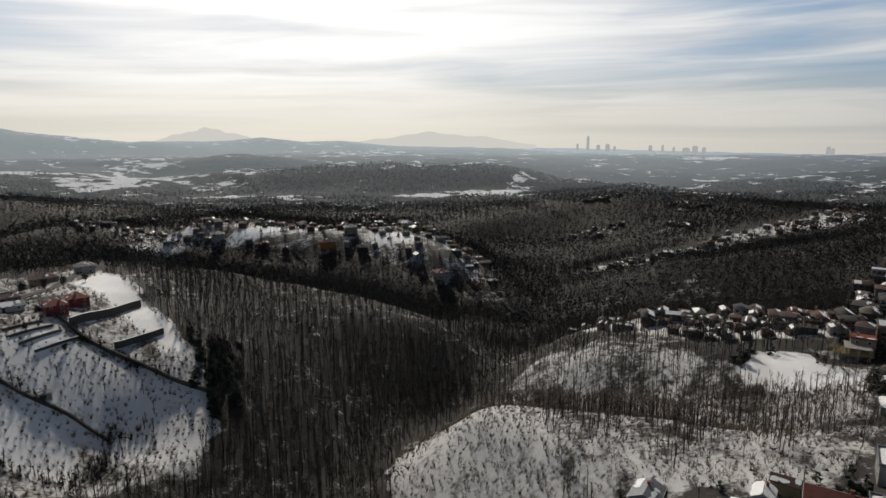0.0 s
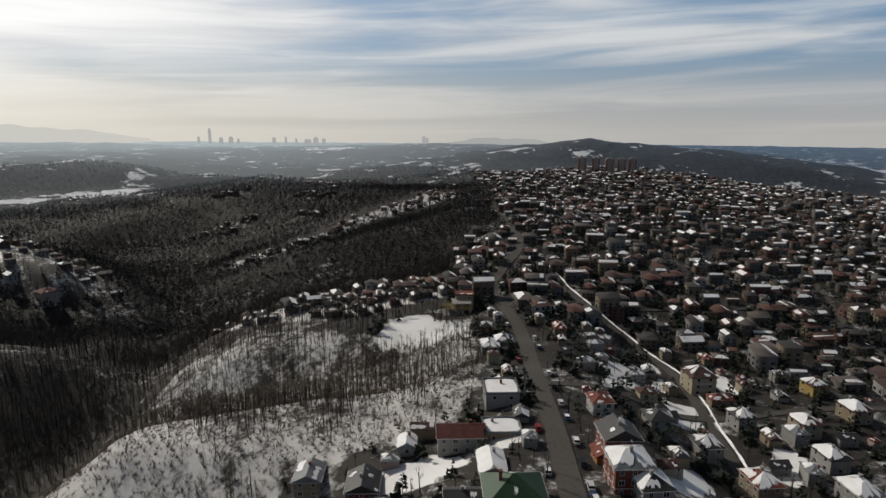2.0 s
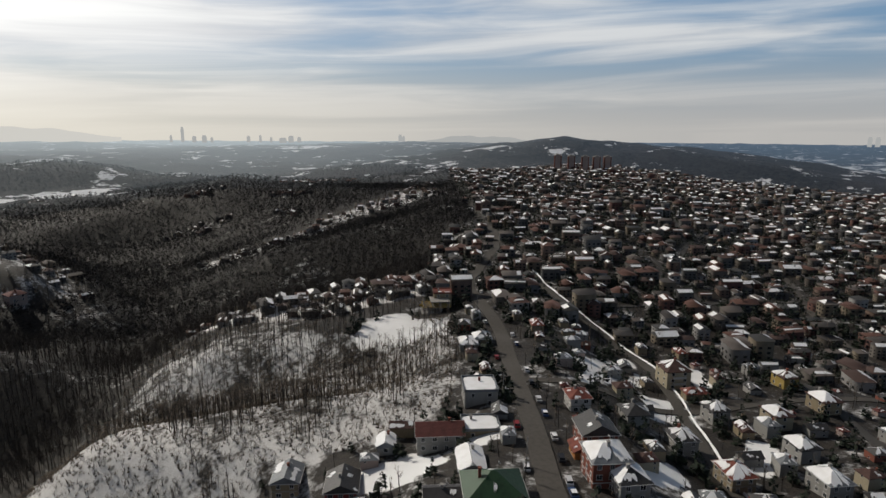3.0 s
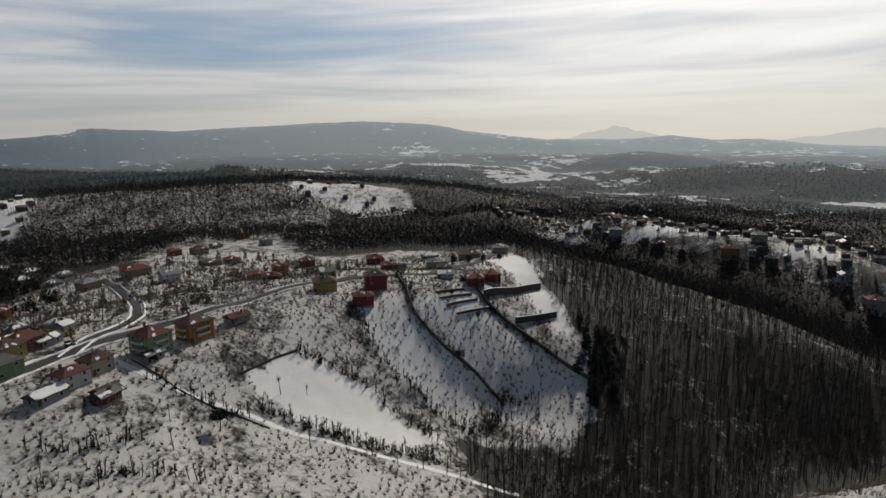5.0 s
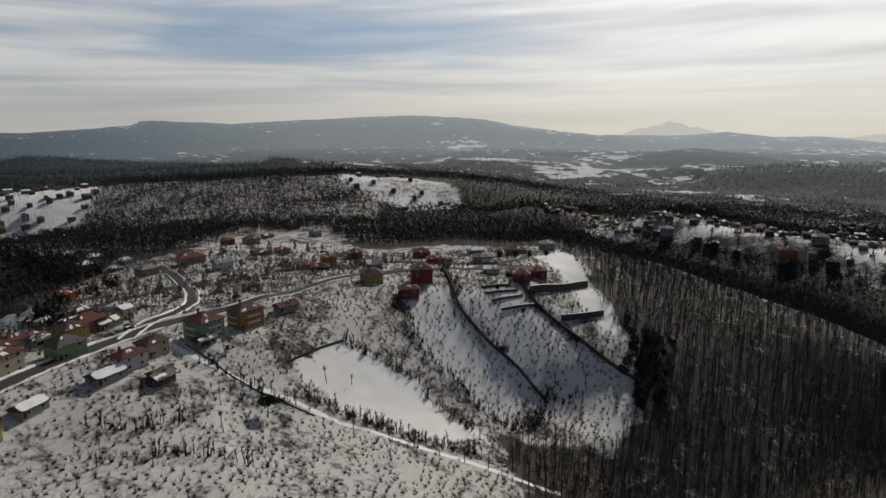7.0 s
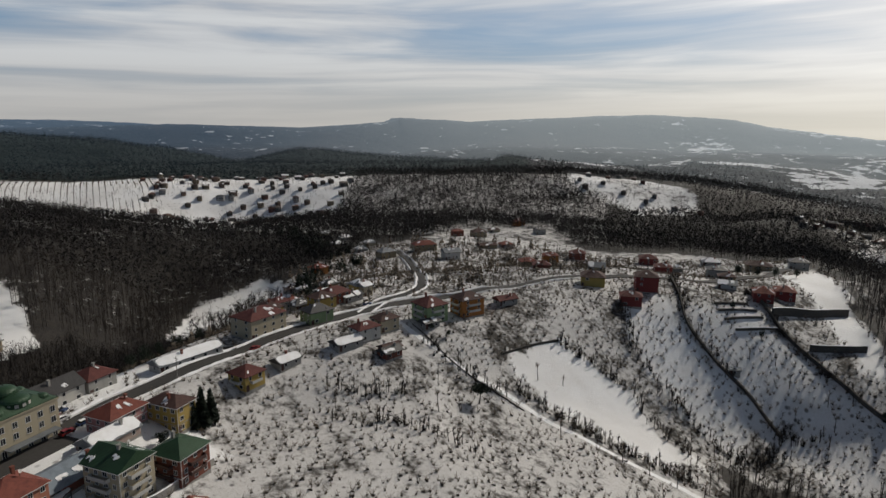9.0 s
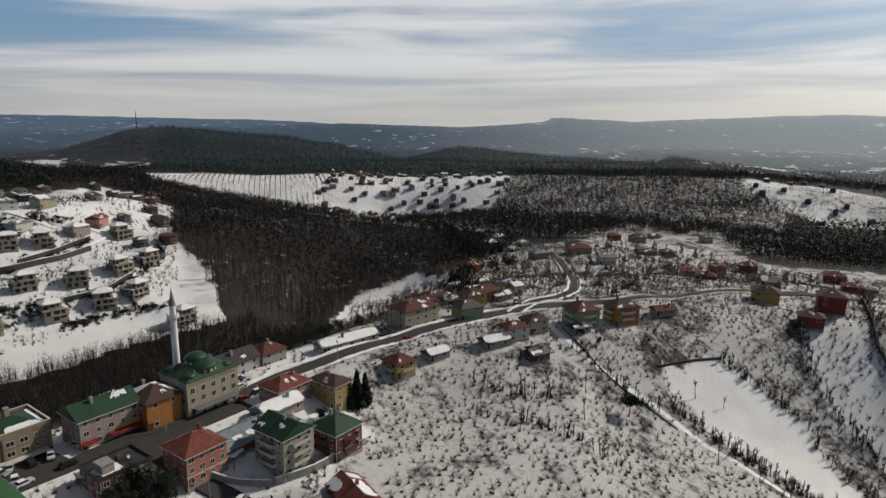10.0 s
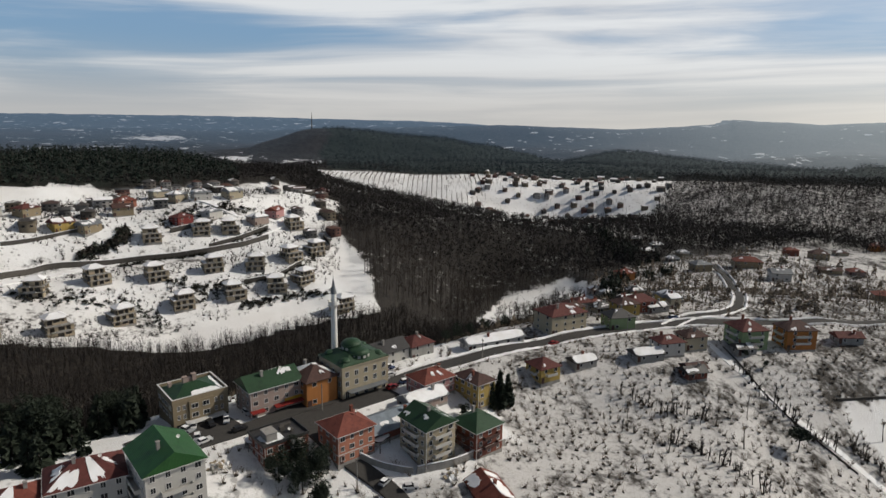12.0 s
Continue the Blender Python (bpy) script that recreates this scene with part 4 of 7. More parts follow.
def public_building(x, y, turn):
    """Tan block with a parapet round a low green roof and a canopy over its ground floor."""
    ob = tagged(new("public_building"), "tan public building with a parapet round its low green roof", "building")
    w, d, top = 15.4, 13.6, 8.6
    piece("wall", *boxes((-w / 2, w / 2, -d / 2, d / 2, 0, top), (-w * 0.22, w * 0.22, -d / 2 - 0.5, -d / 2 + 0.2, 0.02, top - 0.05)), WALLS["tan"], ob)
    piece("plinth", *boxes((-w / 2 - 0.06, w / 2 + 0.06, -d / 2 - 0.06, d / 2 + 0.06, -3, 0.5)), CONCRETE, ob)
    X, Y = w / 2 + 0.12, d / 2 + 0.12
    for box_ in ((-X, X, -Y, -Y + 0.35, top, top + 1.3), (-X, X, Y - 0.35, Y, top, top + 1.3), (-X, -X + 0.35, -Y + 0.35, Y - 0.35, top, top + 1.3), (X - 0.35, X, -Y + 0.35, Y - 0.35, top, top + 1.3)):
        side = piece("parapet", *boxes(box_), WALLS["tan"], ob)
        a, b, c, e, _, z = box_
        piece("coping", *boxes((a - 0.04, b + 0.04, c - 0.04, e + 0.04, z, z + 0.1)), FRAME, side)
    X, Y, z = X - 0.4, Y - 0.4, top + 0.45
    v = [(-X, -Y, z), (X, -Y, z), (X, Y, z), (-X, Y, z), (-2.0, 0.5, z + 1.9), (2.0, 0.5, z + 1.9)]
    f = [(0, 1, 5, 4), (1, 2, 5), (2, 3, 4, 5), (3, 0, 4), (0, 3, 2, 1)]
    piece("roof", v, f, ROOFS["green"], ob)
    rng = np.random.RandomState(4)
    a, b, c, e = (np.array(v[k], float) for k in (0, 1, 5, 4))
    snow_strip(ob, a, b, c, e, 0.35, 0.98, 0.02, 0.42, rng, 0.05, "roof_snow")
    a, b, c = (np.array(v[k], float) for k in (1, 2, 5))
    snow_strip(ob, a, b, c + (b - a) * 0.1, c - (b - a) * 0.1, 0.05, 0.95, 0.02, 0.3, rng, 0.05, "roof_snow")
    for cx, cy, wide, high in ((-1.4, 2.0, 0.55, 3.6), (1.3, 2.4, 0.55, 3.9), (0.0, 2.8, 1.8, 2.7), (-5.2, 3.6, 0.4, 2.2)):
        piece("chimney", *boxes((cx - wide, cx + wide, cy - 0.6, cy + 0.6, top + 0.3, top + high), (cx - wide - 0.1, cx + wide + 0.1, cy - 0.7, cy + 0.7, top + high, top + high + 0.18)), WALLS["rose"], ob)
    for face, (run, out) in enumerate(((w, d / 2), (d, w / 2), (w, d / 2), (d, w / 2))):
        for level in range(1, 3):
            for at, wide in ((-0.38, 0.8), (-0.27, 0.8), (-0.08, 1.9), (0.12, 1.9), (0.3, 0.8), (0.4, 0.8)):
                wm, pm = window_meshes(wide, 1.3)
                bay = 0.5 if face == 0 and abs(at) < 0.2 else 0.0
                again("pane", pm, again("window", wm, ob, pose(0, 0, 0, 0, 0, 180 + 90 * face) @ pose(at * run, out + bay, level * 2.7 + 1.1)), Matrix())
    for k in range(4):
        piece("shop_front", *boxes((-w / 2 + 0.6 + k * 3.7, -w / 2 + 3.7 + k * 3.7, -d / 2 - 0.62, -d / 2 - 0.5, 0.3, 2.5)), GLASS, ob)
    awning = piece("canopy", *boxes((-w / 2 + 3.0, w / 2 - 1.5, -d / 2 - 2.6, -d / 2 - 0.05, 2.75, 3.0)), FRAME, ob, "white ground-floor canopy")
    for k in range(3):
        piece("post", *boxes((-4.0 + k * 4.6, -3.85 + k * 4.6, -d / 2 - 2.5, -d / 2 - 2.35, -0.6, 2.75)), FRAME, awning)
    ob.matrix_basis = pose(x, y, seat(x, y, turn, w, d), 0, 0, turn)
    BUILT.append((x, y, 12))


BUILT = []
house(-178.9, -38.6, 130, 9.1, 10.8, 3, "orange", "brown", "hip", 0.55, "orange-rendered apartment house with snow-patched brown roof")
shops = house(-172.8, -50.4, 130, 14.1, 9.1, 3, "rose", "green", "gable", 0.25, "dusty pink apartment block with a green sheet roof", fine=True)
public_building(-167.6, -71.0, 130)
house(-126.2, -60.7, 130, 11.2, 12.9, 5, "white", "bright_green", "gable", 0.0, "white five-storey block with a bright green roof", fine=True, balcony=3)
house(-123.8, -77.4, 122, 13.3, 10.0, 3, "white", "red", "hip", 0.55, "white house with a red tiled roof half under snow", fine=True)
house(-116.9, -88.3, 122, 10.8, 9.1, 2, "cream", "rust", "hip", 0.45, "cream house with a rust-red roof and snow")
cluttered = house(-148.4, -41.3, 130, 10.8, 8.3, 2, "brick", "dark", "flat", 0.7, "red brick house with a cluttered snowy flat roof", fine=True)
house(-153.6, -24.4, 130, 10.0, 9.1, 3, "salmon", "rust", "hip", 0.0, "salmon-pink house with an orange-red hipped roof", fine=True)
house(-164.4, -13.5, 130, 15.8, 9.1, 1, "brick", "blue", "gable", 0.12, "low brick hall with a blue-grey sheet roof")
house(-177.4, -4.5, 130, 12.4, 6.6, 1, "rose", "grey", "gable", 1.0, "low house with a snow-covered roof")
house(-186.0, -2.2, 130, 10.8, 8.3, 2, "pink", "rust", "hip", 0.12, "pink two-storey house with a red tiled roof", fine=True)
house(-186.1, 11.9, 130, 6.6, 10.0, 3, "yellow", "brown", "hip", 0.1, "ochre-yellow house with a dark brown roof", fine=True)
house(-156.0, -2.5, 130, 9.1, 10.0, 4, "cream", "green", "gable", 0.08, "cream apartment house with balconies and a green roof", fine=True, balcony=4)
house(-162.6, 11.5, 130, 9.1, 9.1, 3, "brick", "green", "hip", 0.0, "brown brick house with timber balconies and a green roof", fine=True, balcony=3)
house(-140.8, 13.8, 110, 7.5, 10.8, 1, "brick", "rust", "gable", 0.5, "low house with rust-red tiles and shovelled snow")
house(-205.2, 37.2, 120, 7.5, 7.5, 2, "yellow", "red", "hip", 0.35, "yellow house with a snow-patched red roof", fine=True, balcony=1)
house(-247.8, 51.0, 118, 15.8, 10.8, 3, "cream", "red", "hip", 0.3, "large cream house with a red hipped roof", fine=True)
house(-227.5, 21.1, 118, 22.4, 5.8, 1, "white", "grey", "gable", 1.2, "long low white building under a snowy roof")
house(-218.3, -8.5, 130, 9.1, 8.3, 2, "grey", "red", "hip", 0.05, "grey house with a deep red roof")
house(-210.7, -18.9, 130, 12.4, 8.3, 2, "white", "dark", "gable", 0.45, "white building with a dark roof and snow strips")
house(-223.0, 87.3, 105, 9.1, 6.6, 2, "white", "red", "hip", 0.3, "white house with a red roof", fine=True)
house(-229.6, 98.9, 105, 8.3, 6.6, 2, "cream", "brown", "hip", 0.1, "cream house with a brown-red roof")
house(-218.1, 77.6, 105, 10.0, 5.8, 1, "grey", "dark", "gable", 0.9, "low shed with a snowy roof")
house(-232.1, 121.5, 100, 10.0, 10.0, 3, "green", "red", "hip", 0.12, "green three-storey house with a red roof", fine=True, balcony=2)
house(-233.0, 141.3, 95, 10.8, 8.3, 3, "orange", "brown", "hip", 0.1, "orange house with dark roof and white balconies", fine=True, balcony=2)
house(-211.4, 93.1, 105, 6.6, 5.0, 1, "brick", "brown", "gable", 0.5, "small brick outhouse in the orchard")
house(-213.1, 52.7, 115, 8.3, 5.0, 1, "grey", "dark", "gable", 0.7, "low shed with a snowy roof")
house(-237.2, 165.2, 90, 9.1, 5.0, 1, "grey", "red", "gable", 0.3, "low house with faded red roof")
house(-273.0, 91.6, 110, 11.6, 7.5, 2, "brick", "red", "hip", 0.2, "brick house with a red roof")
house(-276.3, 75.8, 110, 8.3, 6.6, 1, "cream", "dark", "hip", 0.5, "small cream house with a snowy roof")
house(-395.5, 104.2, 110, 8.3, 6.6, 1, "rose", "brown", "hip", 0.6, "small house with a snowy roof")
house(-280.7, 110.0, 110, 5.0, 5.0, 2, "cream", "grey", "gable", 0.9, "narrow cream house with a snowy gable")
house(-273.3, 99.8, 110, 10.0, 5.0, 1, "grey", "dark", "gable", 0.8, "low shed with a snowy roof")
house(-413.3, 127.5, 110, 10.0, 7.5, 2, "orange", "rust", "hip", 0.2, "orange-walled house among trees")
house(-439.4, 190.7, 100, 11.6, 8.3, 2, "tan", "grey", "hip", 0.1, "tan building with a grey roof")
house(-439.9, 224.7, 80, 16.6, 8.3, 2, "tan", "rust", "hip", 0.08, "long tan house with a rust-red roof")
house(-399.2, 226.6, 80, 10.8, 8.3, 2, "white", "grey", "gable", 0.4, "white house with a grey roof", fine=True)
house(-488.2, 306.7, 80, 11.6, 8.3, 2, "tan", "brown", "hip", 0.2, "tan house with brown roof")
house(-535.5, 386.6, 80, 10.0, 8.3, 2, "orange", "rust", "hip", 0.2, "orange house at the wood edge")
house(-503.6, 292.7, 80, 9.1, 6.6, 2, "brick", "rust", "hip", 0.3, "brick house with a rust roof")
house(-510.8, 338.9, 80, 9.1, 6.6, 1, "cream", "brown", "hip", 0.5, "cream cottage with patchy snow")
house(-422.4, 292.8, 80, 9.1, 6.6, 1, "rose", "rust", "hip", 0.4, "cottage with a rust roof")
house(-484.8, 376.0, 80, 9.1, 6.6, 2, "grey", "dark", "hip", 0.5, "grey house with patchy snow")
house(-422.8, 274.4, 80, 13.3, 5.8, 1, "tan", "brown", "gable", 0.2, "long low house with brown roof")
house(-244.5, 226.8, 50, 10.8, 9.1, 2, "yellow", "brown", "hip", 0.25, "ochre house with a brown hipped roof", fine=True)
house(-226.1, 247.2, 50, 10.0, 9.1, 3, "red", "brown", "hip", 0.1, "dark red house with a brown roof", fine=True)
house(-340.4, 372.3, 50, 11.6, 9.1, 2, "red", "red", "hip", 0.1, "dark red house with a red roof")
house(-217.8, 228.2, 50, 9.1, 6.6, 2, "red", "red", "hip", 0.35, "small red house at the top of a field")
house(-371.3, 326.6, 50, 10.8, 8.3, 2, "brick", "red", "hip", 0.1, "brick house with red roof")
house(-308.5, 405.5, 50, 11.6, 9.1, 1, "grey", "grey", "hip", 1.0, "low grey house with a snow-covered roof")
house(-270.0, 253.0, 50, 8.3, 6.6, 1, "cream", "grey", "gable", 0.9, "small house under snow")
house(-310.8, 367.8, 50, 10.0, 7.5, 1, "grey", "dark", "hip", 0.5, "low grey house with patchy snow")
house(-212.4, 294.4, 40, 8.3, 5.8, 1, "white", "grey", "gable", 0.6, "white outhouse with a snowy roof")
house(-190.9, 294.0, 40, 8.3, 9.1, 2, "red", "rust", "hip", 0.05, "red terraced villa above garden walls", fine=True)
house(-190.3, 311.5, 40, 8.3, 9.1, 2, "red", "rust", "hip", 0.05, "red terraced villa above garden walls", fine=True)
house(-244.9, 369.2, 40, 13.3, 8.3, 2, "tan", "brown", "hip", 0.15, "tan house among dark trees")
house(-237.1, 399.4, 40, 10.0, 7.5, 2, "grey", "dark", "hip", 0.4, "grey house among dark trees")
house(-168.1, 244.8, 45, 4.1, 2.5, 1, "grey", "grey", "gable", 0.5, "small grey shed in the orchard")
house(-378.5, 107.5, 105, 10.0, 6.6, 1, "grey", "dark", "hip", 0.6, "grey house with patchy snow")
house(-250.7, 76.2, 105, 10.0, 7.5, 2, "green", "dark", "hip", 0.2, "dull green house beside the road")
house(58.7, 161.7, 58, 9.5, 7.7, 2, "tan", "grey", "gable", 1.0, "tan house with a snow-covered double roof", fine=True)
house(67.6, 143.4, 58, 10.3, 8.6, 2, "red", "dark", "gable", 0.1, "dark red house with a dark roof", fine=True)
house(98.7, 140.3, 58, 8.6, 13.8, 2, "grey", "red", "gable", 0.0, "long grey house with a dark red roof", fine=True)
house(126.0, 155.3, 58, 12.0, 11.2, 2, "grey", "grey", "flat", 1.0, "flat-roofed building under snow")
house(110.9, 136.0, 58, 9.5, 11.2, 1, "tan", "grey", "flat", 0.9, "flat-roofed workshop with snow")
house(85.6, 99.9, 58, 12.9, 13.8, 2, "cream", "green", "hip", 0.12, "cream house with a dark green roof", fine=True, balcony=2)
house(77.1, 108.4, 58, 6.9, 8.6, 2, "tan", "dark", "gable", 0.1, "tan house with a dark roof", fine=True)
house(85.5, 149.8, 58, 6.9, 5.2, 1, "grey", "grey", "gable", 1.0, "small shed under snow")
house(93.8, 118.9, 58, 11.2, 6.9, 1, "grey", "grey", "gable", 0.8, "low garage row under snow")
house(160.6, 206.4, 58, 10.3, 7.7, 1, "grey", "grey", "hip", 0.9, "low house under snow")
house(168.6, 206.4, 58, 8.6, 7.7, 1, "tan", "grey", "hip", 0.8, "low house under snow")
house(190.9, 268.6, 58, 9.5, 9.5, 3, "tan", "rust", "flat", 0.1, "unfinished concrete and brick block")
house(126.1, 104.1, 58, 9.5, 9.5, 3, "brick", "dark", "gable", 0.05, "tall brown house with a steep dark roof", fine=True)
house(121.3, 105.1, 58, 7.7, 6.0, 1, "orange", "rust", "gable", 0.1, "low orange outbuilding beside the street")
house(115.9, 92.0, 58, 10.3, 9.5, 3, "brick", "grey", "hip", 0.8, "brick villa with a turret and snowy roof", fine=True)
house(224.1, 145.2, 60, 11.2, 10.3, 3, "cream", "brown", "hip", 0.5, "cream villa with balconies", fine=True, balcony=2)
house(168.8, 104.5, 60, 11.2, 9.5, 2, "grey", "dark", "hip", 0.6, "grey villa with snow-patched dark roof", fine=True)
house(148.1, 130.6, 60, 10.3, 8.6, 2, "white", "rust", "hip", 0.5, "white villa with a rust-red roof", fine=True)
house(164.3, 120.0, 60, 11.2, 9.5, 2, "grey", "dark", "hip", 0.1, "grey villa with a dark steep roof")
house(165.2, 84.4, 62, 12.9, 9.5, 2, "tan", "rust", "hip", 0.6, "villa with rust tiles and heavy snow", fine=True)
house(115.7, 84.8, 62, 11.2, 9.5, 2, "grey", "dark", "hip", 0.7, "grey villa with snow on its hips", fine=True)
house(184.3, 66.7, 62, 12.9, 9.5, 2, "grey", "grey", "hip", 0.8, "grey villa under snow", fine=True)
house(200.0, 81.6, 62, 12.0, 8.6, 2, "grey", "dark", "hip", 0.7, "grey villa with snowy roof")
house(218.7, 98.8, 62, 12.0, 8.6, 2, "cream", "brown", "hip", 0.7, "cream villa with snowy roof", fine=True)
house(246.4, 94.7, 62, 12.9, 9.5, 2, "tan", "brown", "hip", 0.7, "tan villa with snowy roof", fine=True)
house(261.7, 116.6, 62, 11.2, 8.6, 2, "yellow", "brown", "hip", 0.6, "yellow villa with snowy roof")
house(205.7, 114.7, 62, 11.2, 8.6, 2, "grey", "dark", "hip", 0.6, "grey villa with snow")
house(-1.4, 495.5, 20, 10.8, 10.0, 3, "rose", "red", "hip", 0.1, "pink block on the wooded ridge")
house(-106.9, 562.4, 20, 13.3, 10.0, 3, "orange", "red", "hip", 0.2, "orange block on the wooded ridge")
house(-285.1, 109.7, 100, 8.0, 7.0, 2, "yellow", "grey", "hip", 0.8, "yellow house with a snowy roof above the bend")
house(-300.0, 96.0, 105, 9.0, 7.0, 1, "cream", "dark", "gable", 0.9, "low cottage under snow")
house(-332.0, 104.0, 105, 10.0, 7.0, 1, "grey", "grey", "hip", 0.9, "low grey cottage under snow")
house(-352.0, 116.0, 105, 9.0, 7.0, 2, "tan", "dark", "hip", 0.5, "tan house with a patchy snowy roof")
house(-268.0, 84.0, 108, 9.0, 7.5, 2, "yellow", "brown", "hip", 0.3, "ochre house with a brown roof above the road")
house(-257.0, 57.0, 112, 8.0, 8.0, 3, "yellow", "brown", "hip", 0.3, "yellow three-storey house above the road")
house(-209.0, 92.0, 105, 7.0, 5.0, 1, "brick", "dark", "gable", 0.6, "small brick shed in the orchard")
house(-226.0, 118.0, 100, 7.0, 4.5, 1, "grey", "dark", "gable", 0.6, "low grey shed with patchy snow")
house(-312.3, 82.0, 110, 9.0, 7.0, 1, "rose", "rust", "hip", 0.4, "rose cottage with a rust roof")
house(-292.0, 70.0, 110, 8.0, 6.0, 2, "white", "red", "hip", 0.3, "white house with a red roof among trees")
house(-486.0, 196.0, 90, 9.0, 7.0, 1, "cream", "grey", "hip", 0.9, "far cottage under snow at the wood edge")
house(-470.0, 182.0, 90, 8.0, 6.0, 1, "grey", "grey", "hip", 0.9, "far grey cottage under snow")
house(-498.0, 172.0, 90, 9.0, 7.0, 1, "tan", "grey", "hip", 0.8, "far tan cottage under snow")
house(-520.0, 186.0, 90, 10.0, 7.0, 1, "grey", "grey", "hip", 0.9, "far low house under snow")
house(-545.0, 176.0, 90, 10.0, 7.0, 1, "cream", "grey", "hip", 0.9, "far cream cottage under snow")
house(-318.0, 238.0, 70, 9.0, 7.0, 2, "tan", "rust", "hip", 0.2, "tan house with a rust roof near the road")
house(-338.0, 262.0, 70, 9.0, 7.0, 2, "red", "brown", "hip", 0.2, "dark red house among trees")
house(-296.0, 232.0, 60, 9.0, 6.5, 1, "brick", "red", "hip", 0.3, "brick cottage with a red roof")
house(-372.0, 300.0, 60, 10.0, 7.0, 2, "orange", "rust", "hip", 0.2, "orange house with a rust roof among trees")
house(-352.0, 318.0, 60, 9.0, 7.0, 1, "cream", "brown", "hip", 0.3, "cream cottage among trees")
house(-262.0, 300.0, 50, 9.0, 7.0, 2, "red", "red", "hip", 0.15, "dark red house beside the road")
house(-240.0, 322.0, 45, 10.0, 7.0, 2, "grey", "dark", "hip", 0.4, "grey house near the wood")
house(-226.0, 312.0, 45, 8.0, 6.0, 1, "tan", "brown", "hip", 0.3, "small tan house near the wood")
house(-221.7, 602.0, 20, 11.6, 10.0, 4, "grey", "dark", "hip", 0.1, "grey block on the wooded ridge")
house(-276.4, 616.3, 20, 11.6, 8.3, 1, "white", "grey", "hip", 0.9, "low white house under snow")
house(-75.0, 866.8, 20, 10.0, 8.3, 2, "white", "grey", "hip", 0.4, "pale block on the wooded ridge")
house(-88.1, 582.4, 20, 11.6, 8.3, 2, "tan", "grey", "hip", 0.5, "tan house on the wooded ridge")
house(-395.0, 789.1, 20, 14.9, 8.3, 2, "tan", "rust", "hip", 0.3, "long house on the wooded ridge")
house(-36.0, 610.9, 20, 10.0, 8.3, 2, "cream", "grey", "hip", 0.5, "cream house on the wooded ridge")


def mosque(x, y, turn):
    ob = tagged(new("mosque"), "cream stone mosque with green domes beside the road", "mosque")
    v, f = boxes((-8.5, 8.5, -7, 7, 0, 10.6), (-8.8, 8.8, -7.3, 7.3, 10.6, 11.0), (-8.58, 8.58, -7.08, 7.08, 3.4, 3.7))
    piece("wall", v, f, WALLS["cream"], ob)
    v, f = boxes((-8.6, 8.6, -7.1, 7.1, -2.5, 0.5))
    piece("plinth", v, f, CONCRETE, ob)
    v, f = boxes((-8.7, 8.7, -7.2, 7.2, 11.0, 11.2))
    v += [(-8.4, -6.9, 11.2), (8.4, -6.9, 11.2), (8.4, 6.9, 11.2), (-8.4, 6.9, 11.2), (-4, -4, 13.2), (4, -4, 13.2), (4, 4, 13.2), (-4, 4, 13.2)]
    f += [(8, 9, 13, 12), (9, 10, 14, 13), (10, 11, 15, 14), (11, 8, 12, 15), (12, 13, 14, 15)]
    piece("roof", v, f, ROOFS["green"], ob)
    for cx, cy, z, r, drum, rise, label in ((0, 1.2, 12.5, 3.1, 1.9, 1.7, "green sheet-clad main dome"), (0, -3.0, 12.0, 3.3, 1.1, 1.3, "lower green front dome")):
        v, f = [], []
        turned(v, f, cx, cy, [(r + 0.1, z - 0.8), (r + 0.1, z + drum), (r + 0.4, z + drum), (r + 0.4, z + drum + 0.25), (r - 0.2, z + drum + 0.25)], 20)
        body = piece("drum", v, f, ROOFS["green"], ob)
        for k in range(12):
            g = 6.283 * k / 12
            v, f = boxes((-0.45, 0.45, -0.06, 0.06, z + drum - 1.1, z + drum - 0.2))
            q = piece("panel", v, f, WALLS["white"], body)
            q.matrix_basis = pose(cx + (r + 0.12) * math.cos(g), cy + (r + 0.12) * math.sin(g), 0, 0, 0, math.degrees(g) + 90)
        v, f = [], []
        dome(v, f, cx, cy, z + drum + 0.2, r + 0.1, rise)
        turned(v, f, cx, cy, [(0.12, z + drum + rise), (0.05, z + drum + rise + 1.3)], 6)
        piece("dome", v, f, ROOFS["green"], ob, label)
    for sx, sy in ((-6, -4.6), (6, -4.6), (6, 4.6), (-6, 4.6)):
        v, f = [], []
        turned(v, f, sx, sy, [(1.7, 11.1), (1.7, 12.0), (1.6, 12.0)], 14)
        dome(v, f, sx, sy, 12.0, 1.6, 0.9, 14, 5)
        piece("half_dome", v, f, ROOFS["green"], ob)
    for face, (run, out) in enumerate(((17, 7), (14, 8.5), (17, 7), (14, 8.5))):
        for k in range(5 if run == 17 else 4):
            n = 5 if run == 17 else 4
            at = (k + 0.5) / n * run - run / 2
            for z, h in ((0.6, 2.3), (4.6, 1.7), (7.6, 1.7)):
                wm, pm = window_meshes(1.4, h)
                again("pane", pm, again("window", wm, ob, pose(0, 0, 0, 0, 0, 180 + 90 * face) @ pose(at, out, z)), Matrix())
    v, f = boxes((-7, 7, -9.6, -7.1, 3.0, 3.25))
    piece("awning", v, f, ROOFS["grey"], ob)
    ob.matrix_basis = pose(x, y, seat(x, y, turn, 17, 14), 0, 0, turn)
    BUILT.append((x, y, 14))


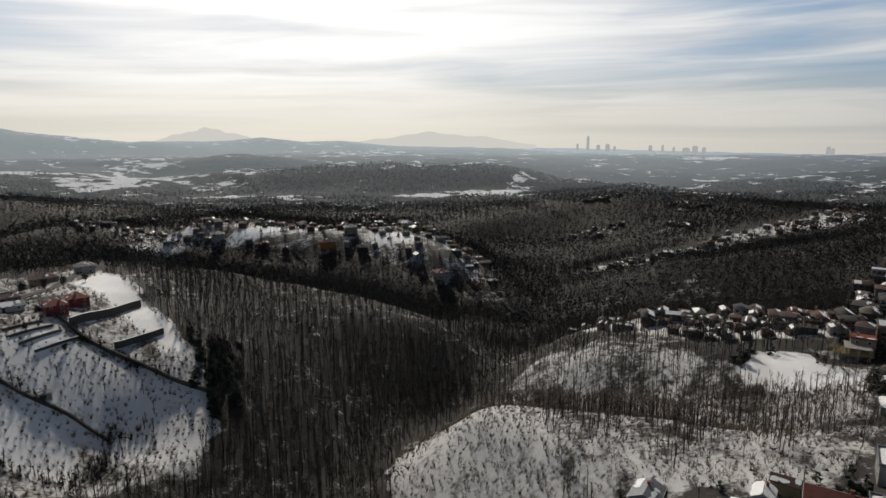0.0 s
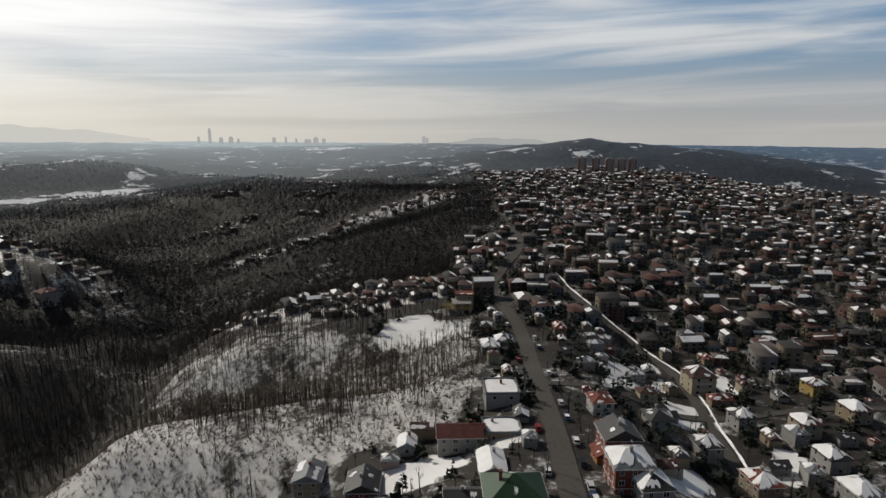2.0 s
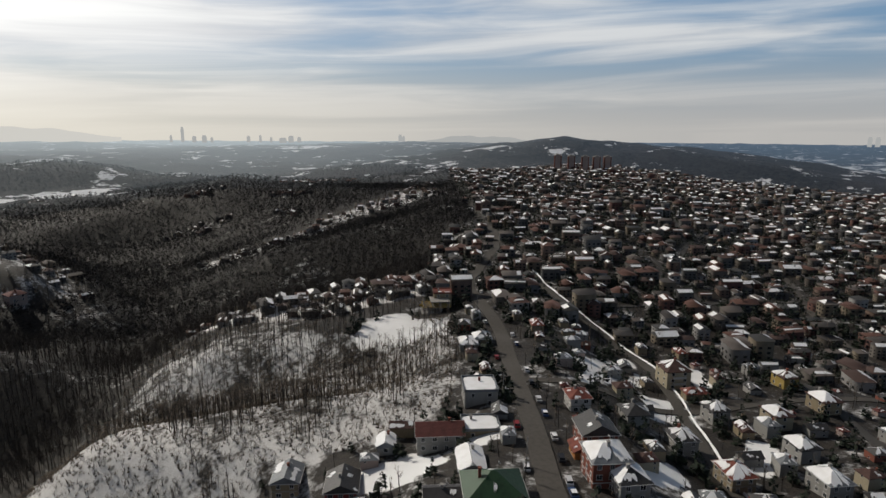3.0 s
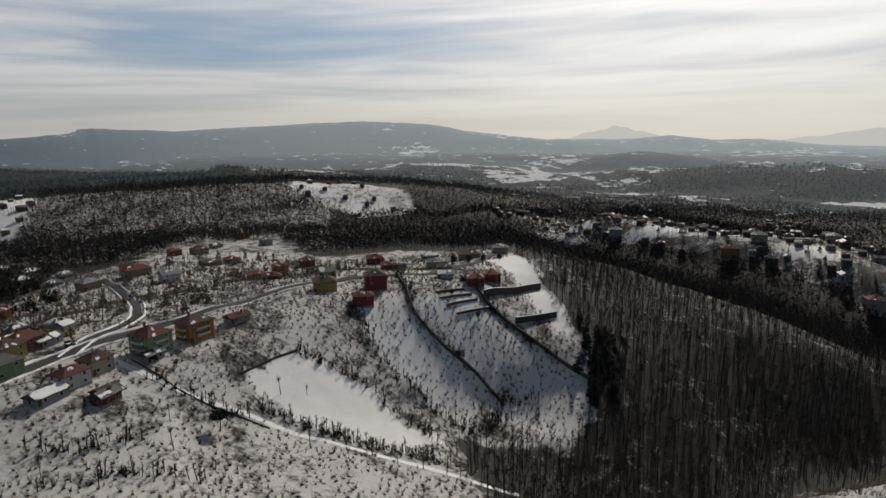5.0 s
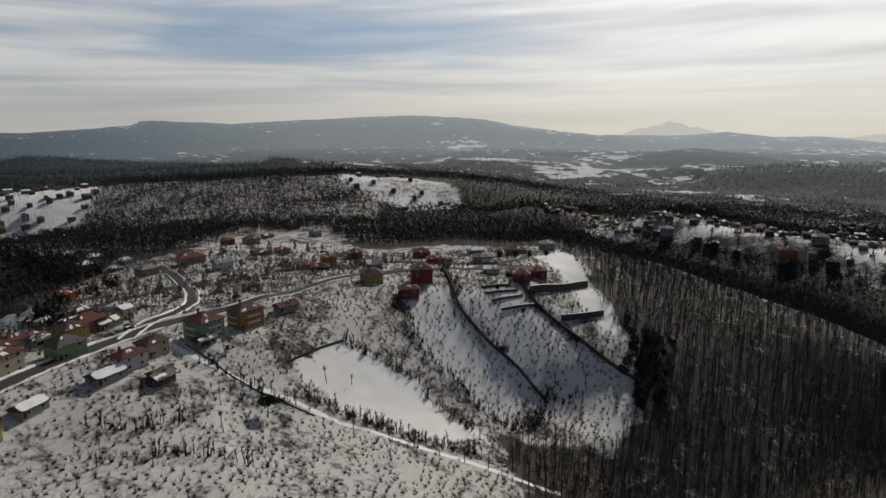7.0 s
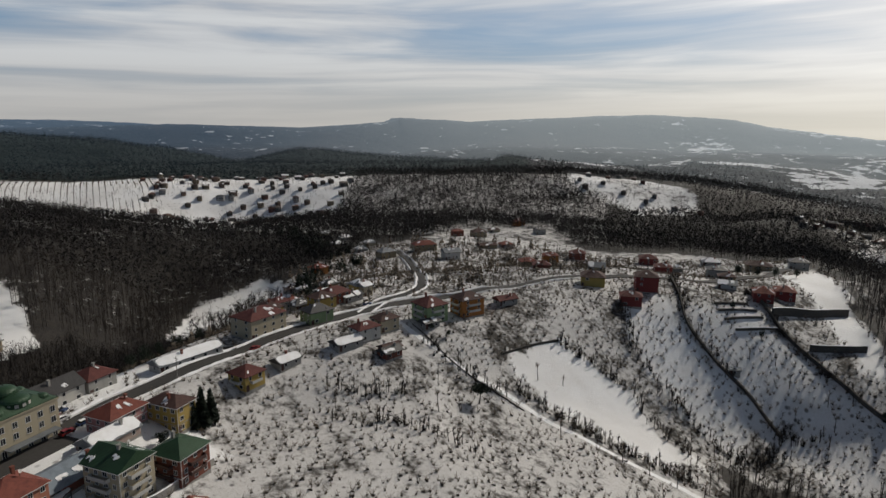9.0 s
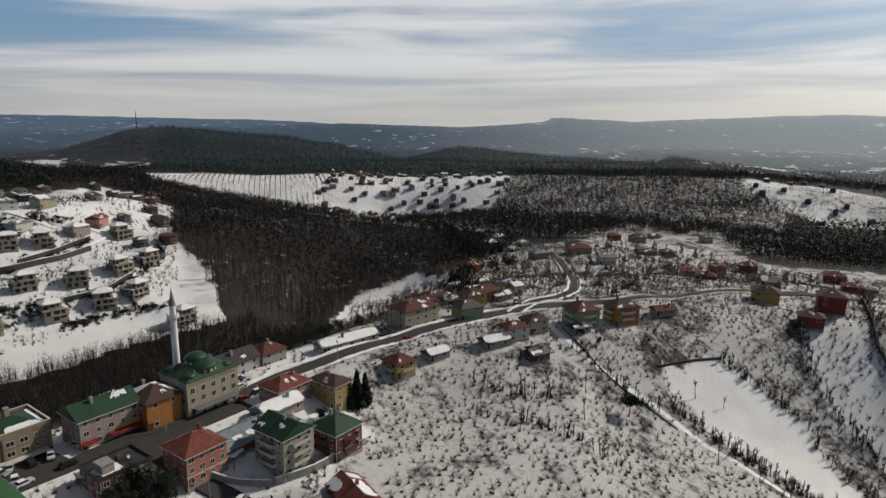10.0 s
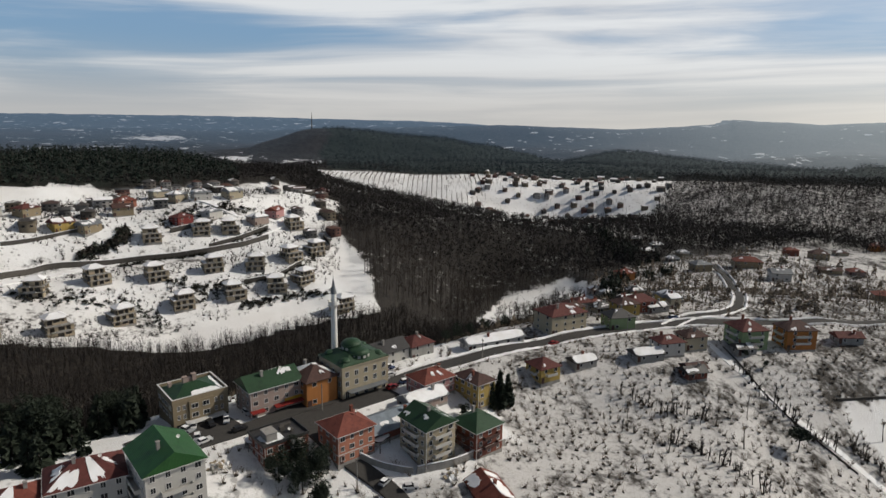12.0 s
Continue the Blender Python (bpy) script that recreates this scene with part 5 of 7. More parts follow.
def minaret(x, y):
    ob = tagged(new("minaret"), "slim white stone minaret with a balcony and spire", "minaret")
    v, f = [], []
    turned(v, f, 0, 0, [(1.5, -2), (1.5, 9), (1.05, 11.5), (0.98, 26)], 14)
    piece("shaft", v, f, WALLS["stone"], ob)
    v, f = [], []
    turned(v, f, 0, 0, [(0.98, 25.2), (1.75, 26.4), (1.75, 27.5), (1.65, 27.5), (1.65, 26.5), (0.9, 26.5), (0.85, 30.0), (0.95, 30.1)], 14)
    piece("gallery", v, f, WALLS["stone"], ob)
    v, f = [], []
    turned(v, f, 0, 0, [(1.05, 30.0), (0.55, 32.4), (0.06, 35.2), (0.03, 36.4)], 14)
    piece("spire", v, f, ROOFS["grey"], ob)
    ob.matrix_basis = pose(x, y, ground_at(x, y))


mosque(-187.5, -27.0, 130)
minaret(-193.0, -34.0)


def building_site(x, y, turn):
    ob = tagged(new("building_site"), "half-built concrete frame with yellow formwork on a mound", "building site")
    paint = plain("yellow_formwork", (0.42, 0.28, 0.05), 0.7)
    piece("footing", *boxes((-8, 8, -6, 6, -4, 0.3)), CONCRETE, ob)
    for k in range(2):
        z = 0.3 + 3.0 * k
        for i in range(4):
            for j in range(3):
                px, py = -6.6 + i * 4.4, -4.8 + j * 4.8
                piece("column", *boxes((px - 0.25, px + 0.25, py - 0.25, py + 0.25, z, z + 2.7)), CONCRETE, ob)
        piece("slab", *boxes((-7.2, 7.2 - 4 * k, -5.4, 5.4, z + 2.7, z + 3.0)), CONCRETE, ob)
    for i in range(6):
        piece("beam", *boxes((-7.6, 7.6, -5.6 + i * 2.2, -5.35 + i * 2.2, 3.35, 3.65)), paint, ob)
    for i in range(7):
        piece("prop", *boxes((-7 + i * 2.3, -6.8 + i * 2.3, -5.9, -5.7, 0.3, 4.4)), paint, ob)
    piece("hoarding", *boxes((-8.5, 8.5, -7.2, -7.05, -0.6, 1.6)), paint, ob)
    ob.matrix_basis = pose(x, y, seat(x, y, turn, 16, 12), 0, 0, turn)
    BUILT.append((x, y, 11))


building_site(184, 265, 150)


def villa(x, y, turn, seed=0):
    """An unfinished villa: open floors, a set-back top storey and snowy ledges."""
    rng = np.random.RandomState(seed)
    ob = tagged(new("villa"), "unfinished tan villa with empty dark openings, snow on its tiered roof", "villa", "estate villas")
    w, d = 10.6, 9.6
    piece("plinth", *boxes((-w / 2, w / 2, -d / 2, d / 2, -4.0, 0.3)), CONCRETE, ob)
    floors = [(-w / 2, w / 2, -d / 2, d / 2, 0.3), (-w / 2, w / 2, -d / 2, d / 2, 3.2), (-w / 2 + 2.2, w / 2 - 0.3, -d / 2 + 0.3, d / 2 - 2.4, 6.1)]
    if seed % 2:
        floors[2] = (-w / 2 + 0.3, w / 2 - 2.2, -d / 2 + 1.8, d / 2 - 0.4, 6.1)
    for k, (x0, x1, y0, y1, z) in enumerate(floors):
        # solid dark-coloured box behind the openings stands in for unlit rooms
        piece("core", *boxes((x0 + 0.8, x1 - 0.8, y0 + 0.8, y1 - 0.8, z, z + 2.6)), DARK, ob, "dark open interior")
        piece("slab", *boxes((x0 - 0.7, x1 + 0.7, y0 - 0.7, y1 + 0.7, z + 2.6, z + 2.86)), CONCRETE, ob)
        bm = bmesh.new()
        spots = {}

        def spot(p):
            key = tuple(round(q, 3) for q in p)
            if key not in spots:
                spots[key] = bm.verts.new(key)
            return spots[key]
        for face in range(4):
            run, out = ((x1 - x0, (y1 - y0) / 2), (y1 - y0, (x1 - x0) / 2))[face % 2]
            m = pose((x0 + x1) / 2, (y0 + y1) / 2, 0, 0, 0, 90 * face)
            cuts, edge = [(-run / 2, None)], -run / 2
            for c in (-0.3 + rng.uniform(-0.06, 0.06), rng.uniform(-0.05, 0.05), 0.3 + rng.uniform(-0.06, 0.06)):
                wide = rng.choice([1.8, 2.2, 2.6])
                if c * run - wide / 2 > edge + 0.25:
                    cuts += [(c * run - wide / 2, rng.rand() < 0.35), (c * run + wide / 2, None)]
                    edge = c * run + wide / 2
            cuts.append((run / 2, None))
            lines = (z, z + 0.9, z + 2.2, z + 2.6)
            for (a, hole), (b, _) in zip(cuts[:-1], cuts[1:]):
                for level in range(3):
                    if hole is None or level == 2 or (level == 0 and hole):
                        bm.faces.new([spot(m @ Vector((q, out, r))) for q, r in ((a, lines[level]), (a, lines[level + 1]), (b, lines[level + 1]), (b, lines[level]))])
        bmesh.ops.recalc_face_normals(bm, faces=bm.faces)
        bmesh.ops.solidify(bm, geom=bm.faces[:], thickness=0.26)
        bm.verts.index_update()
        v, f = [tuple(q.co) for q in bm.verts], [tuple(q.index for q in p.verts) for p in bm.faces]
        bm.free()
        piece("wall", v, f, WALLS["ruin"], ob)
    x0, x1, y0, y1, z = floors[2]
    for cx, cy, wx, wy, zz, ww in ((0, -d / 2 - 0.9, 2.6, 0.9, 3.2, 0), (w / 2 + 0.8, 0.6, 0.8, 2.2, 3.2, 0), (-1.5, -d / 2 - 0.7, 1.6, 0.7, 6.1, 0)):
        b = piece("balcony", *boxes((cx - wx, cx + wx, cy - wy, cy + wy, zz - 0.2, zz), (cx - wx, cx + wx, cy - wy, cy - wy + 0.12, zz, zz + 0.9)), CONCRETE, ob)
        piece("balcony_snow", *boxes((cx - wx + 0.1, cx + wx - 0.1, cy - wy + 0.2, cy + wy, zz, zz + 0.12)), SNOW, b)
    ledge = ((-w / 2 - 0.6, x0 - 0.8) if x0 + w / 2 > w / 2 - x1 else (x1 + 0.8, w / 2 + 0.6))
    slope_snow(ob, ((ledge[0], -d / 2 - 0.6, z - 0.04), (ledge[1], -d / 2 - 0.6, z - 0.04), (ledge[1], d / 2 + 0.6, z - 0.04), (ledge[0], d / 2 + 0.6, z - 0.04)), 0.9, rng, "ledge_snow")
    X0, X1, Y0, Y1, z = x0 - 1.0, x1 + 1.0, y0 - 1.0, y1 + 1.0, z + 2.87
    my = (Y0 + Y1) / 2
    v = [(X0, Y0, z), (X1, Y0, z), (X1, Y1, z), (X0, Y1, z), (X0 + 3.4, my, z + 1.9), (X1 - 3.4, my, z + 1.9)]
    piece("roof", v, [(0, 1, 5, 4), (1, 2, 5), (2, 3, 4, 5), (3, 0, 4), (0, 3, 2, 1)], CONCRETE, ob)
    for q in ((0, 1, 5, 4), (2, 3, 4, 5)):
        slope_snow(ob, [v[j] for j in q], 0.9, rng)
    for a, b, c in ((1, 2, 5), (3, 0, 4)):
        a, b, c = (np.array(v[j], float) for j in (a, b, c))
        slope_snow(ob, (a, b, c + (b - a) * 0.1, c - (b - a) * 0.1), 0.8, rng)
    ob.matrix_basis = pose(x, y, seat(x, y, turn, w, d), 0, 0, turn)
    return ob


VILLAS = [(-297.1, -200.7), (-319.9, -181.9), (-294.9, -157.9), (-266.6, -171.6), (-253.0, -194.8), (-334.0, -156.9), (-318.4, -136.8), (-334.1, -113.9), (-351.5, -132.0), (-380.3, -179.5), (-397.7, -155.4), (-406.2, -139.3), (-360.1, -109.9), (-347.6, -93.8), (-357.9, -81.2), (-375.0, -91.6), (-391.7, -81.0), (-434.8, -103.6), (-335.6, -54.5)]
first = [villa(0, 0, 0, k) for k in range(4)]
for k, (x, y) in enumerate(VILLAS):
    turn = 125 + (k * 37) % 40 - 20
    m = pose(x, y, seat(x, y, turn, 11.5, 10.5), 0, 0, turn)
    if k < 4:
        first[k].matrix_basis = m
    else:
        copy_thing(first[k % 4], m)
    BUILT.append((x, y, 9))
UPPER = [(-372.6, -250.6, "tan", "red"), (-367.4, -227.3, "yellow", "red"), (-373.2, -214.6, "tan", "grey"), (-399.7, -206.1, "tan", "brown"), (-418.9, -214.2, "salmon", "rust"), (-468.6, -213.5, "cream", "grey"), (-430.0, -183.5, "cream", "grey"), (-434.8, -168.4, "white", "grey"), (-445.9, -150.2, "cream", "grey"), (-402.7, -169.9, "red", "red"), (-416.3, -155.2, "white", "grey"), (-443.2, -119.4, "pink", "rust"), (-424.9, -126.4, "rose", "grey"), (-574.1, -109.7, "red", "red"), (-360.5, -265.5, "white", "grey")]
for x, y, wall, roof in UPPER:
    house(x, y, 120 + (x * 7) % 50, 10.5, 8, 2, wall, roof, "gable" if int(x) % 2 else "hip", 0.38 if roof != "grey" else 0.74, f"{wall} house with {roof} roof and snow on the hillside")


def tower_block(x, y, turn):
    ob = tagged(new("tower_block"), "red-brown high-rise block with pale end walls", "tower block", "hilltop towers")
    piece("wall", *boxes((-8, 8, -7, 7, -4, 30)), WALLS["brick"], ob)
    piece("end_wall", *boxes((-9.4, -8, -5, 5, -4, 31), (8, 9.4, -5, 5, -4, 31)), WALLS["rose"], ob)
    piece("roof", *boxes((-8.3, 8.3, -7.3, 7.3, 30, 30.8), (-3, 3, -3, 3, 30.8, 33)), CONCRETE, ob)
    for level in range(10):
        piece("window_band", *boxes((-7, 7, -7.08, -6.9, level * 3 + 1, level * 3 + 2.3), (-7, 7, 6.9, 7.08, level * 3 + 1, level * 3 + 2.3)), GLASS, ob)
    ob.matrix_basis = pose(x, y, ground_at(x, y), 0, 0, turn)


for x, y in ((912, 884), (937, 871), (956, 852), (974, 838), (990, 824)):
    tower_block(x, y, 48)

# clutter round the village street
RED_CLOTH = plain("red_awning", (0.20, 0.018, 0.014), 0.8)
YELLOW_SIGN = plain("yellow_sign", (0.45, 0.27, 0.03), 0.6)
piece("awning", *boxes((-1.0, 8.2, -7.4, -5.2, 2.3, 2.55)), RED_CLOTH, shops, "red shop awning")
piece("awning", *boxes((-8.2, -4.0, -7.2, -5.2, 2.2, 2.45)), RED_CLOTH, shops, "red shop awning")
piece("sign", *boxes((2.5, 8.0, -5.35, -5.2, 2.7, 3.5)), YELLOW_SIGN, shops, "plain yellow shop sign")
piece("roof_shed", *boxes((-4.6, -1.8, -3.2, 0.4, 5.9, 8.2), (-4.8, -1.6, -3.4, 0.6, 8.2, 8.35)), CONCRETE, cluttered, "grey rooftop shed")
piece("roof_clutter", *boxes((0.8, 2.2, 0.5, 1.6, 5.9, 6.9), (2.8, 3.6, -1.5, -0.4, 5.9, 6.7), (1.6, 4.6, 2.2, 3.0, 5.9, 6.5)), DARK, cluttered)
piece("bay", *boxes((1.2, 3.6, -5.6, -4.6, 2.6, 5.6)), FRAME, cluttered, "white glazed bay")


def carport(x, y, turn):
    ob = tagged(new("carport"), "small open carport under a sheet of snow", "carport")
    for sx in (-2.3, 2.3):
        for sy in (-1.6, 1.6):
            piece("post", *boxes((sx - 0.08, sx + 0.08, sy - 0.08, sy + 0.08, -1.0, 2.3)), DARK, ob)
    piece("roof", *boxes((-2.7, 2.7, -2.0, 2.0, 2.3, 2.42)), DARK, ob)
    slope_snow(ob, ((-2.65, -1.95, 2.42), (2.65, -1.95, 2.42), (2.65, 1.95, 2.46), (-2.65, 1.95, 2.46)), 0.9, np.random.RandomState(8))
    ob.matrix_basis = pose(x, y, ground_at(x, y), 0, 0, turn)


carport(-156.0, -15.5, 150)
carport(-149.0, -47.5, 120)


def rubble(x, y, size, seed):
    """A heap of broken stones with snow on top."""
    rng = np.random.RandomState(seed)
    ob = tagged(new("rubble_heap"), "heap of tan broken stones half under snow", "rubble", "rubble heaps")
    for k in range(26):
        r, g = size * math.sqrt(rng.rand()), rng.uniform(0, 6.283)
        s = rng.uniform(0.25, 0.7)
        v, f = boxes((-s, s, -s * 0.7, s * 0.7, -s * 0.5, s * 0.5))
        v = [tuple(c * rng.uniform(0.7, 1.15) for c in q) for q in v]
        q = piece("stone", v, f, (WALLS["ruin"], CONCRETE, SNOW)[rng.randint(3)], ob)
        q.matrix_basis = pose(r * math.cos(g), r * math.sin(g), (1 - r / size) * 0.9 + 0.1, *rng.uniform(0, 90, 3))
    ob.matrix_basis = pose(x, y, ground_at(x, y))


rubble(-139.0, -54.0, 2.6, 1)
rubble(-136.5, -58.0, 2.0, 2)
rubble(-146.5, -35.0, 1.8, 3)
rubble(-148.0, 4.0, 2.2, 4)

# ---- roads, walls ----
def smooth(points, step=4.0):
    p = np.array(points, float)
    t = np.concatenate([[0], np.cumsum(np.hypot(*np.diff(p, axis=0).T))])
    s = np.linspace(0, t[-1], max(3, int(t[-1] / step)))
    out = np.stack([np.interp(s, t, p[:, k]) for k in range(2)], -1)
    for _ in range(3):
        out[1:-1] = (out[:-2] + 2 * out[1:-1] + out[2:]) / 4
    return out


ROADS = []


def road(name, points, width, mat, label, lift=0.12, snow_edge=0.0):
    p = smooth(points)
    d = np.gradient(p, axis=0)
    d /= np.linalg.norm(d, axis=1)[:, None] + 1e-9
    side = np.stack([-d[:, 1], d[:, 0]], -1)
    n = 5
    v, f = [], []
    mid = height(p[:, 0], p[:, 1])
    for k in range(n):
        u = (k / (n - 1) - 0.5) * width
        q = p + side * u
        z = 0.6 * height(q[:, 0], q[:, 1]) + 0.4 * mid + lift + 0.25
        v += [tuple(r) for r in np.column_stack([q, z])]
    for u in (-0.5, 0.5):
        q = p + side * u * (width + 0.6)
        v += [tuple(r) for r in np.column_stack([q, height(q[:, 0], q[:, 1]) - 1.5])]
    m = len(p)
    order = [n] + list(range(n)) + [n + 1]
    for a, b in zip(order[:-1], order[1:]):
        f += [(a * m + i, b * m + i, b * m + i + 1, a * m + i + 1)[::-1] for i in range(m - 1)]
    ROADS.append((p, width))
    return tagged(piece(name, v, f, mat), label, "road", kind="structure")


def verge(points, offset, width, seed, label="ploughed snow bank along the road"):
    """A bank of ploughed snow beside a road."""
    rng = np.random.RandomState(seed)
    p = smooth(points, 2.5)
    d = np.gradient(p, axis=0)
    d /= np.linalg.norm(d, axis=1)[:, None] + 1e-9
    side = np.stack([-d[:, 1], d[:, 0]], -1)
    v, f, m = [], [], len(p)
    for u, up in ((-0.5, -0.1), (-0.2, 0.7), (0.15, 0.8), (0.5, -0.1)):
        q = p + side * (offset + u * width * (0.7 + 0.5 * rng.rand(m)))[:, None]
        v += [tuple(r) for r in np.column_stack([q, height(q[:, 0], q[:, 1]) + 0.3 + up * (0.4 + 0.5 * rng.rand(m))])]
    for a in range(3):
        f += [(a * m + i, a * m + i + 1, (a + 1) * m + i + 1, (a + 1) * m + i) for i in range(m - 1)]
    tagged(piece("snow_bank", v, f, SNOW), label, "snow bank", kind="stuff")


def wall_line(points, high, thick, mat, label, name="garden_wall", cap=False):
    p = smooth(points, 3.0)
    d = np.gradient(p, axis=0)
    d /= np.linalg.norm(d, axis=1)[:, None] + 1e-9
    side = np.stack([-d[:, 1], d[:, 0]], -1) * thick / 2
    z, m = height(p[:, 0], p[:, 1]), len(p)
    rows = [np.column_stack([p - side, z - 1.0]), np.column_stack([p - side, z + high]), np.column_stack([p + side, z + high]), np.column_stack([p + side, z - 1.0])]
    v = [tuple(r) for row in rows for r in row]
    f = [(a * m + i, a * m + i + 1, (a + 1) * m + i + 1, (a + 1) * m + i) for a in range(3) for i in range(m - 1)]
    f += [(0, m, 2 * m, 3 * m), (m - 1, 4 * m - 1, 3 * m - 1, 2 * m - 1)]
    ob = tagged(piece(name, v, f, mat), label, "wall")
    if cap:
        v = [tuple(r) for row in (np.column_stack([p - side * 1.3, z + high + 0.02]), np.column_stack([p - side * 0.6, z + high + 0.22]), np.column_stack([p + side * 0.6, z + high + 0.22]), np.column_stack([p + side * 1.3, z + high + 0.02])) for r in row]
        piece("snow_cap", v, f[: 3 * (m - 1)], SNOW, ob)
    return ob


def away(x, y, gap=0.0):
    """Points clear of roads and houses."""
    ok = np.ones(x.shape, bool)
    for p, width in ROADS:
        for q in p[::2]:
            ok &= (x - q[0]) ** 2 + (y - q[1]) ** 2 > (width / 2 + 2.2 + gap) ** 2
    for bx, by, r in BUILT:
        ok &= (x - bx) ** 2 + (y - by) ** 2 > (r + gap) ** 2
    return ok


MAIN = [(-75, -150), (-110, -105), (-147, -65), (-157, -53), (-170, -42), (-185, -22), (-203, -3), (-222, 27), (-236, 51), (-254, 92), (-259, 130), (-259, 171), (-262, 204), (-260, 232), (-250, 258), (-225, 290), (-222, 330), (-235, 385)]
LANE = [(-252, 98), (-264, 112), (-268, 127), (-279, 141), (-300, 152), (-340, 170), (-382, 188), (-421, 200), (-450, 205)]
LOWER = [(-162, -38), (-150, -26), (-147, -17), (-141, -9), (-128, -4)]
FARM = [(-235, 107), (-215, 111), (-199, 119), (-185, 131), (-170, 140), (-150, 150), (-134, 163), (-115, 174), (-100, 185)]
STREET = [(60, 25), (75, 50), (99, 94), (114, 113), (140, 149), (187, 215), (214, 267), (229, 295), (270, 332), (320, 372), (355, 420), (391, 481), (503, 655), (590, 790)]
road("road", MAIN, 5.8, ASPHALT, "wet asphalt village road with ploughed edges")
road("lane", LANE, 3.5, ASPHALT, "narrow lane swept of snow")
road("lane", LOWER, 5.0, ASPHALT, "asphalt side street")
road("street", STREET, 6.6, OLD_ASPHALT, "grey-brown town street")
road("track", FARM, 2.6, SNOW, "snow-covered farm track", -0.12)
E_ROAD = [(-270, -235), (-301, -221), (-330, -210), (-357, -190), (-379, -150), (-405, -124), (-432, -112), (-452, -108)]
road("estate_road", E_ROAD, 5.5, SNOW, "snow-covered estate road")
road("estate_road", [(-432, -112), (-436, -122), (-426, -140), (-432, -175)], 5.0, SNOW, "snow-covered estate road")
TOWN_STREETS = [[(300, 330), (276, 281), (255, 237), (248, 201), (236, 168), (214, 140), (186, 110), (160, 82), (140, 50)], [(440, 340), (393, 260), (342, 182), (271, 112), (231, 71), (195, 35)], [(590, 300), (512, 236), (409, 166), (337, 107), (280, 52)], [(214, 267), (262, 240), (300, 228), (350, 215), (385, 215), (450, 200)], [(150, 160), (185, 132), (214, 118), (260, 100), (300, 75)], [(700, 480), (600, 400), (500, 320), (440, 290)], [(420, 500), (520, 470), (620, 450), (760, 430)], [(560, 740), (660, 690), (780, 640), (900, 560)]]
for k, line in enumerate(TOWN_STREETS):
    road("street", line, 4.0, ASPHALT if k % 2 else OLD_ASPHALT, "town side street with patches of snow")
verge(MAIN[5:12], 4.4, 1.5, 1), verge(MAIN[6:14], -4.4, 1.2, 2), verge(LANE, 3.2, 1.6, 3), verge(LANE, -3.2, 1.3, 4)
verge(TOWN_STREETS[0], 3.4, 1.0, 10)
wall_line([(-236, 277), (-212, 256), (-196, 243), (-177, 241), (-160, 243), (-141, 241)], 1.6, 0.8, DARK, "dark dry-stone field wall running down the slope", "field_wall")
wall_line([(-203, 298), (-186, 288), (-171, 280), (-150, 277), (-126, 271), (-107, 270)], 2.0, 0.8, DARK, "dark boundary wall at the field edge", "field_wall")
wall_line([(-179, 285), (-174, 310), (-169, 334)], 4.2, 0.8, DARK, "tall dark stone retaining wall", "retaining_wall", True)
wall_line([(-157, 282), (-149, 292), (-143, 303)], 3.2, 0.8, DARK, "dark stone retaining wall", "retaining_wall", True)
wall_line([(-181, 261), (-176, 270), (-172, 279)], 1.2, 0.6, DARK, "low dark wall with posts", "garden_wall", True)
for a, b in (((-198, 266), (-190, 281)), ((-193, 263), (-184, 280)), ((-187.5, 261), (-179.5, 279))):
    wall_line([a, b], 1.0, 0.6, DARK, "low terrace wall in the snow", "terrace_wall")
wall_line([(-230, 112), (-207, 115), (-192, 122), (-176, 133)], 0.5, 0.3, DARK, "low wall beside a farm track", "field_wall")
wall_line([(-204, 142), (-207, 160), (-207, 174)], 0.9, 0.5, DARK, "low stone wall at a field", "field_wall")
wall_line([(-148, -5), (-151, 5), (-166, 20)], 2.2, 0.4, CONCRETE, "grey garden wall", "garden_wall", True)
wall_line([(-154, -28), (-149, -18), (-148, -6)], 1.8, 0.4, CONCRETE, "grey garden wall", "garden_wall", True)
# estate walls get a dark colour for the shade on sides turned from the sun
wall_line([(-309, -226), (-334, -218), (-345, -202), (-358, -183), (-368, -164), (-377, -146), (-393, -127), (-409, -115)], 3.4, 0.6, DARK, "long concrete retaining wall below the estate road, coloured dark for shade", "retaining_wall", True)
wall_line([(-385, -146), (-402, -130), (-420, -118)], 3.0, 0.6, DARK, "concrete retaining wall coloured dark for shade", "retaining_wall", True)
wall_line([(-338, -244), (-350, -233), (-365, -222), (-379, -208)], 2.2, 0.5, DARK, "dark boundary wall on the hillside", "garden_wall", True)
wall_line([(-345, -112), (-357, -94), (-372, -85)], 2.6, 0.6, DARK, "retaining wall below villas, its shaded side painted dark", "retaining_wall", True)
wall_line([(-395, -77), (-408, -72), (-420, -80)], 2.4, 0.6, DARK, "dark retaining wall below villas", "retaining_wall")
wall_line([(-410, -152), (-398, -163), (-390, -172)], 3.0, 0.6, DARK, "dark retaining wall above villas", "retaining_wall", True)


PAINT = {k: plain("car_paint", c, 0.3, 0.2, 1.0, 0.2) for k, c in dict(white=(0.6, 0.6, 0.6), silver=(0.3, 0.31, 0.32), black=(0.02, 0.02, 0.022), red=(0.25, 0.02, 0.02), blue=(0.04, 0.07, 0.16)).items()}
TYRE = plain("tyre", (0.02, 0.02, 0.02), 0.9)


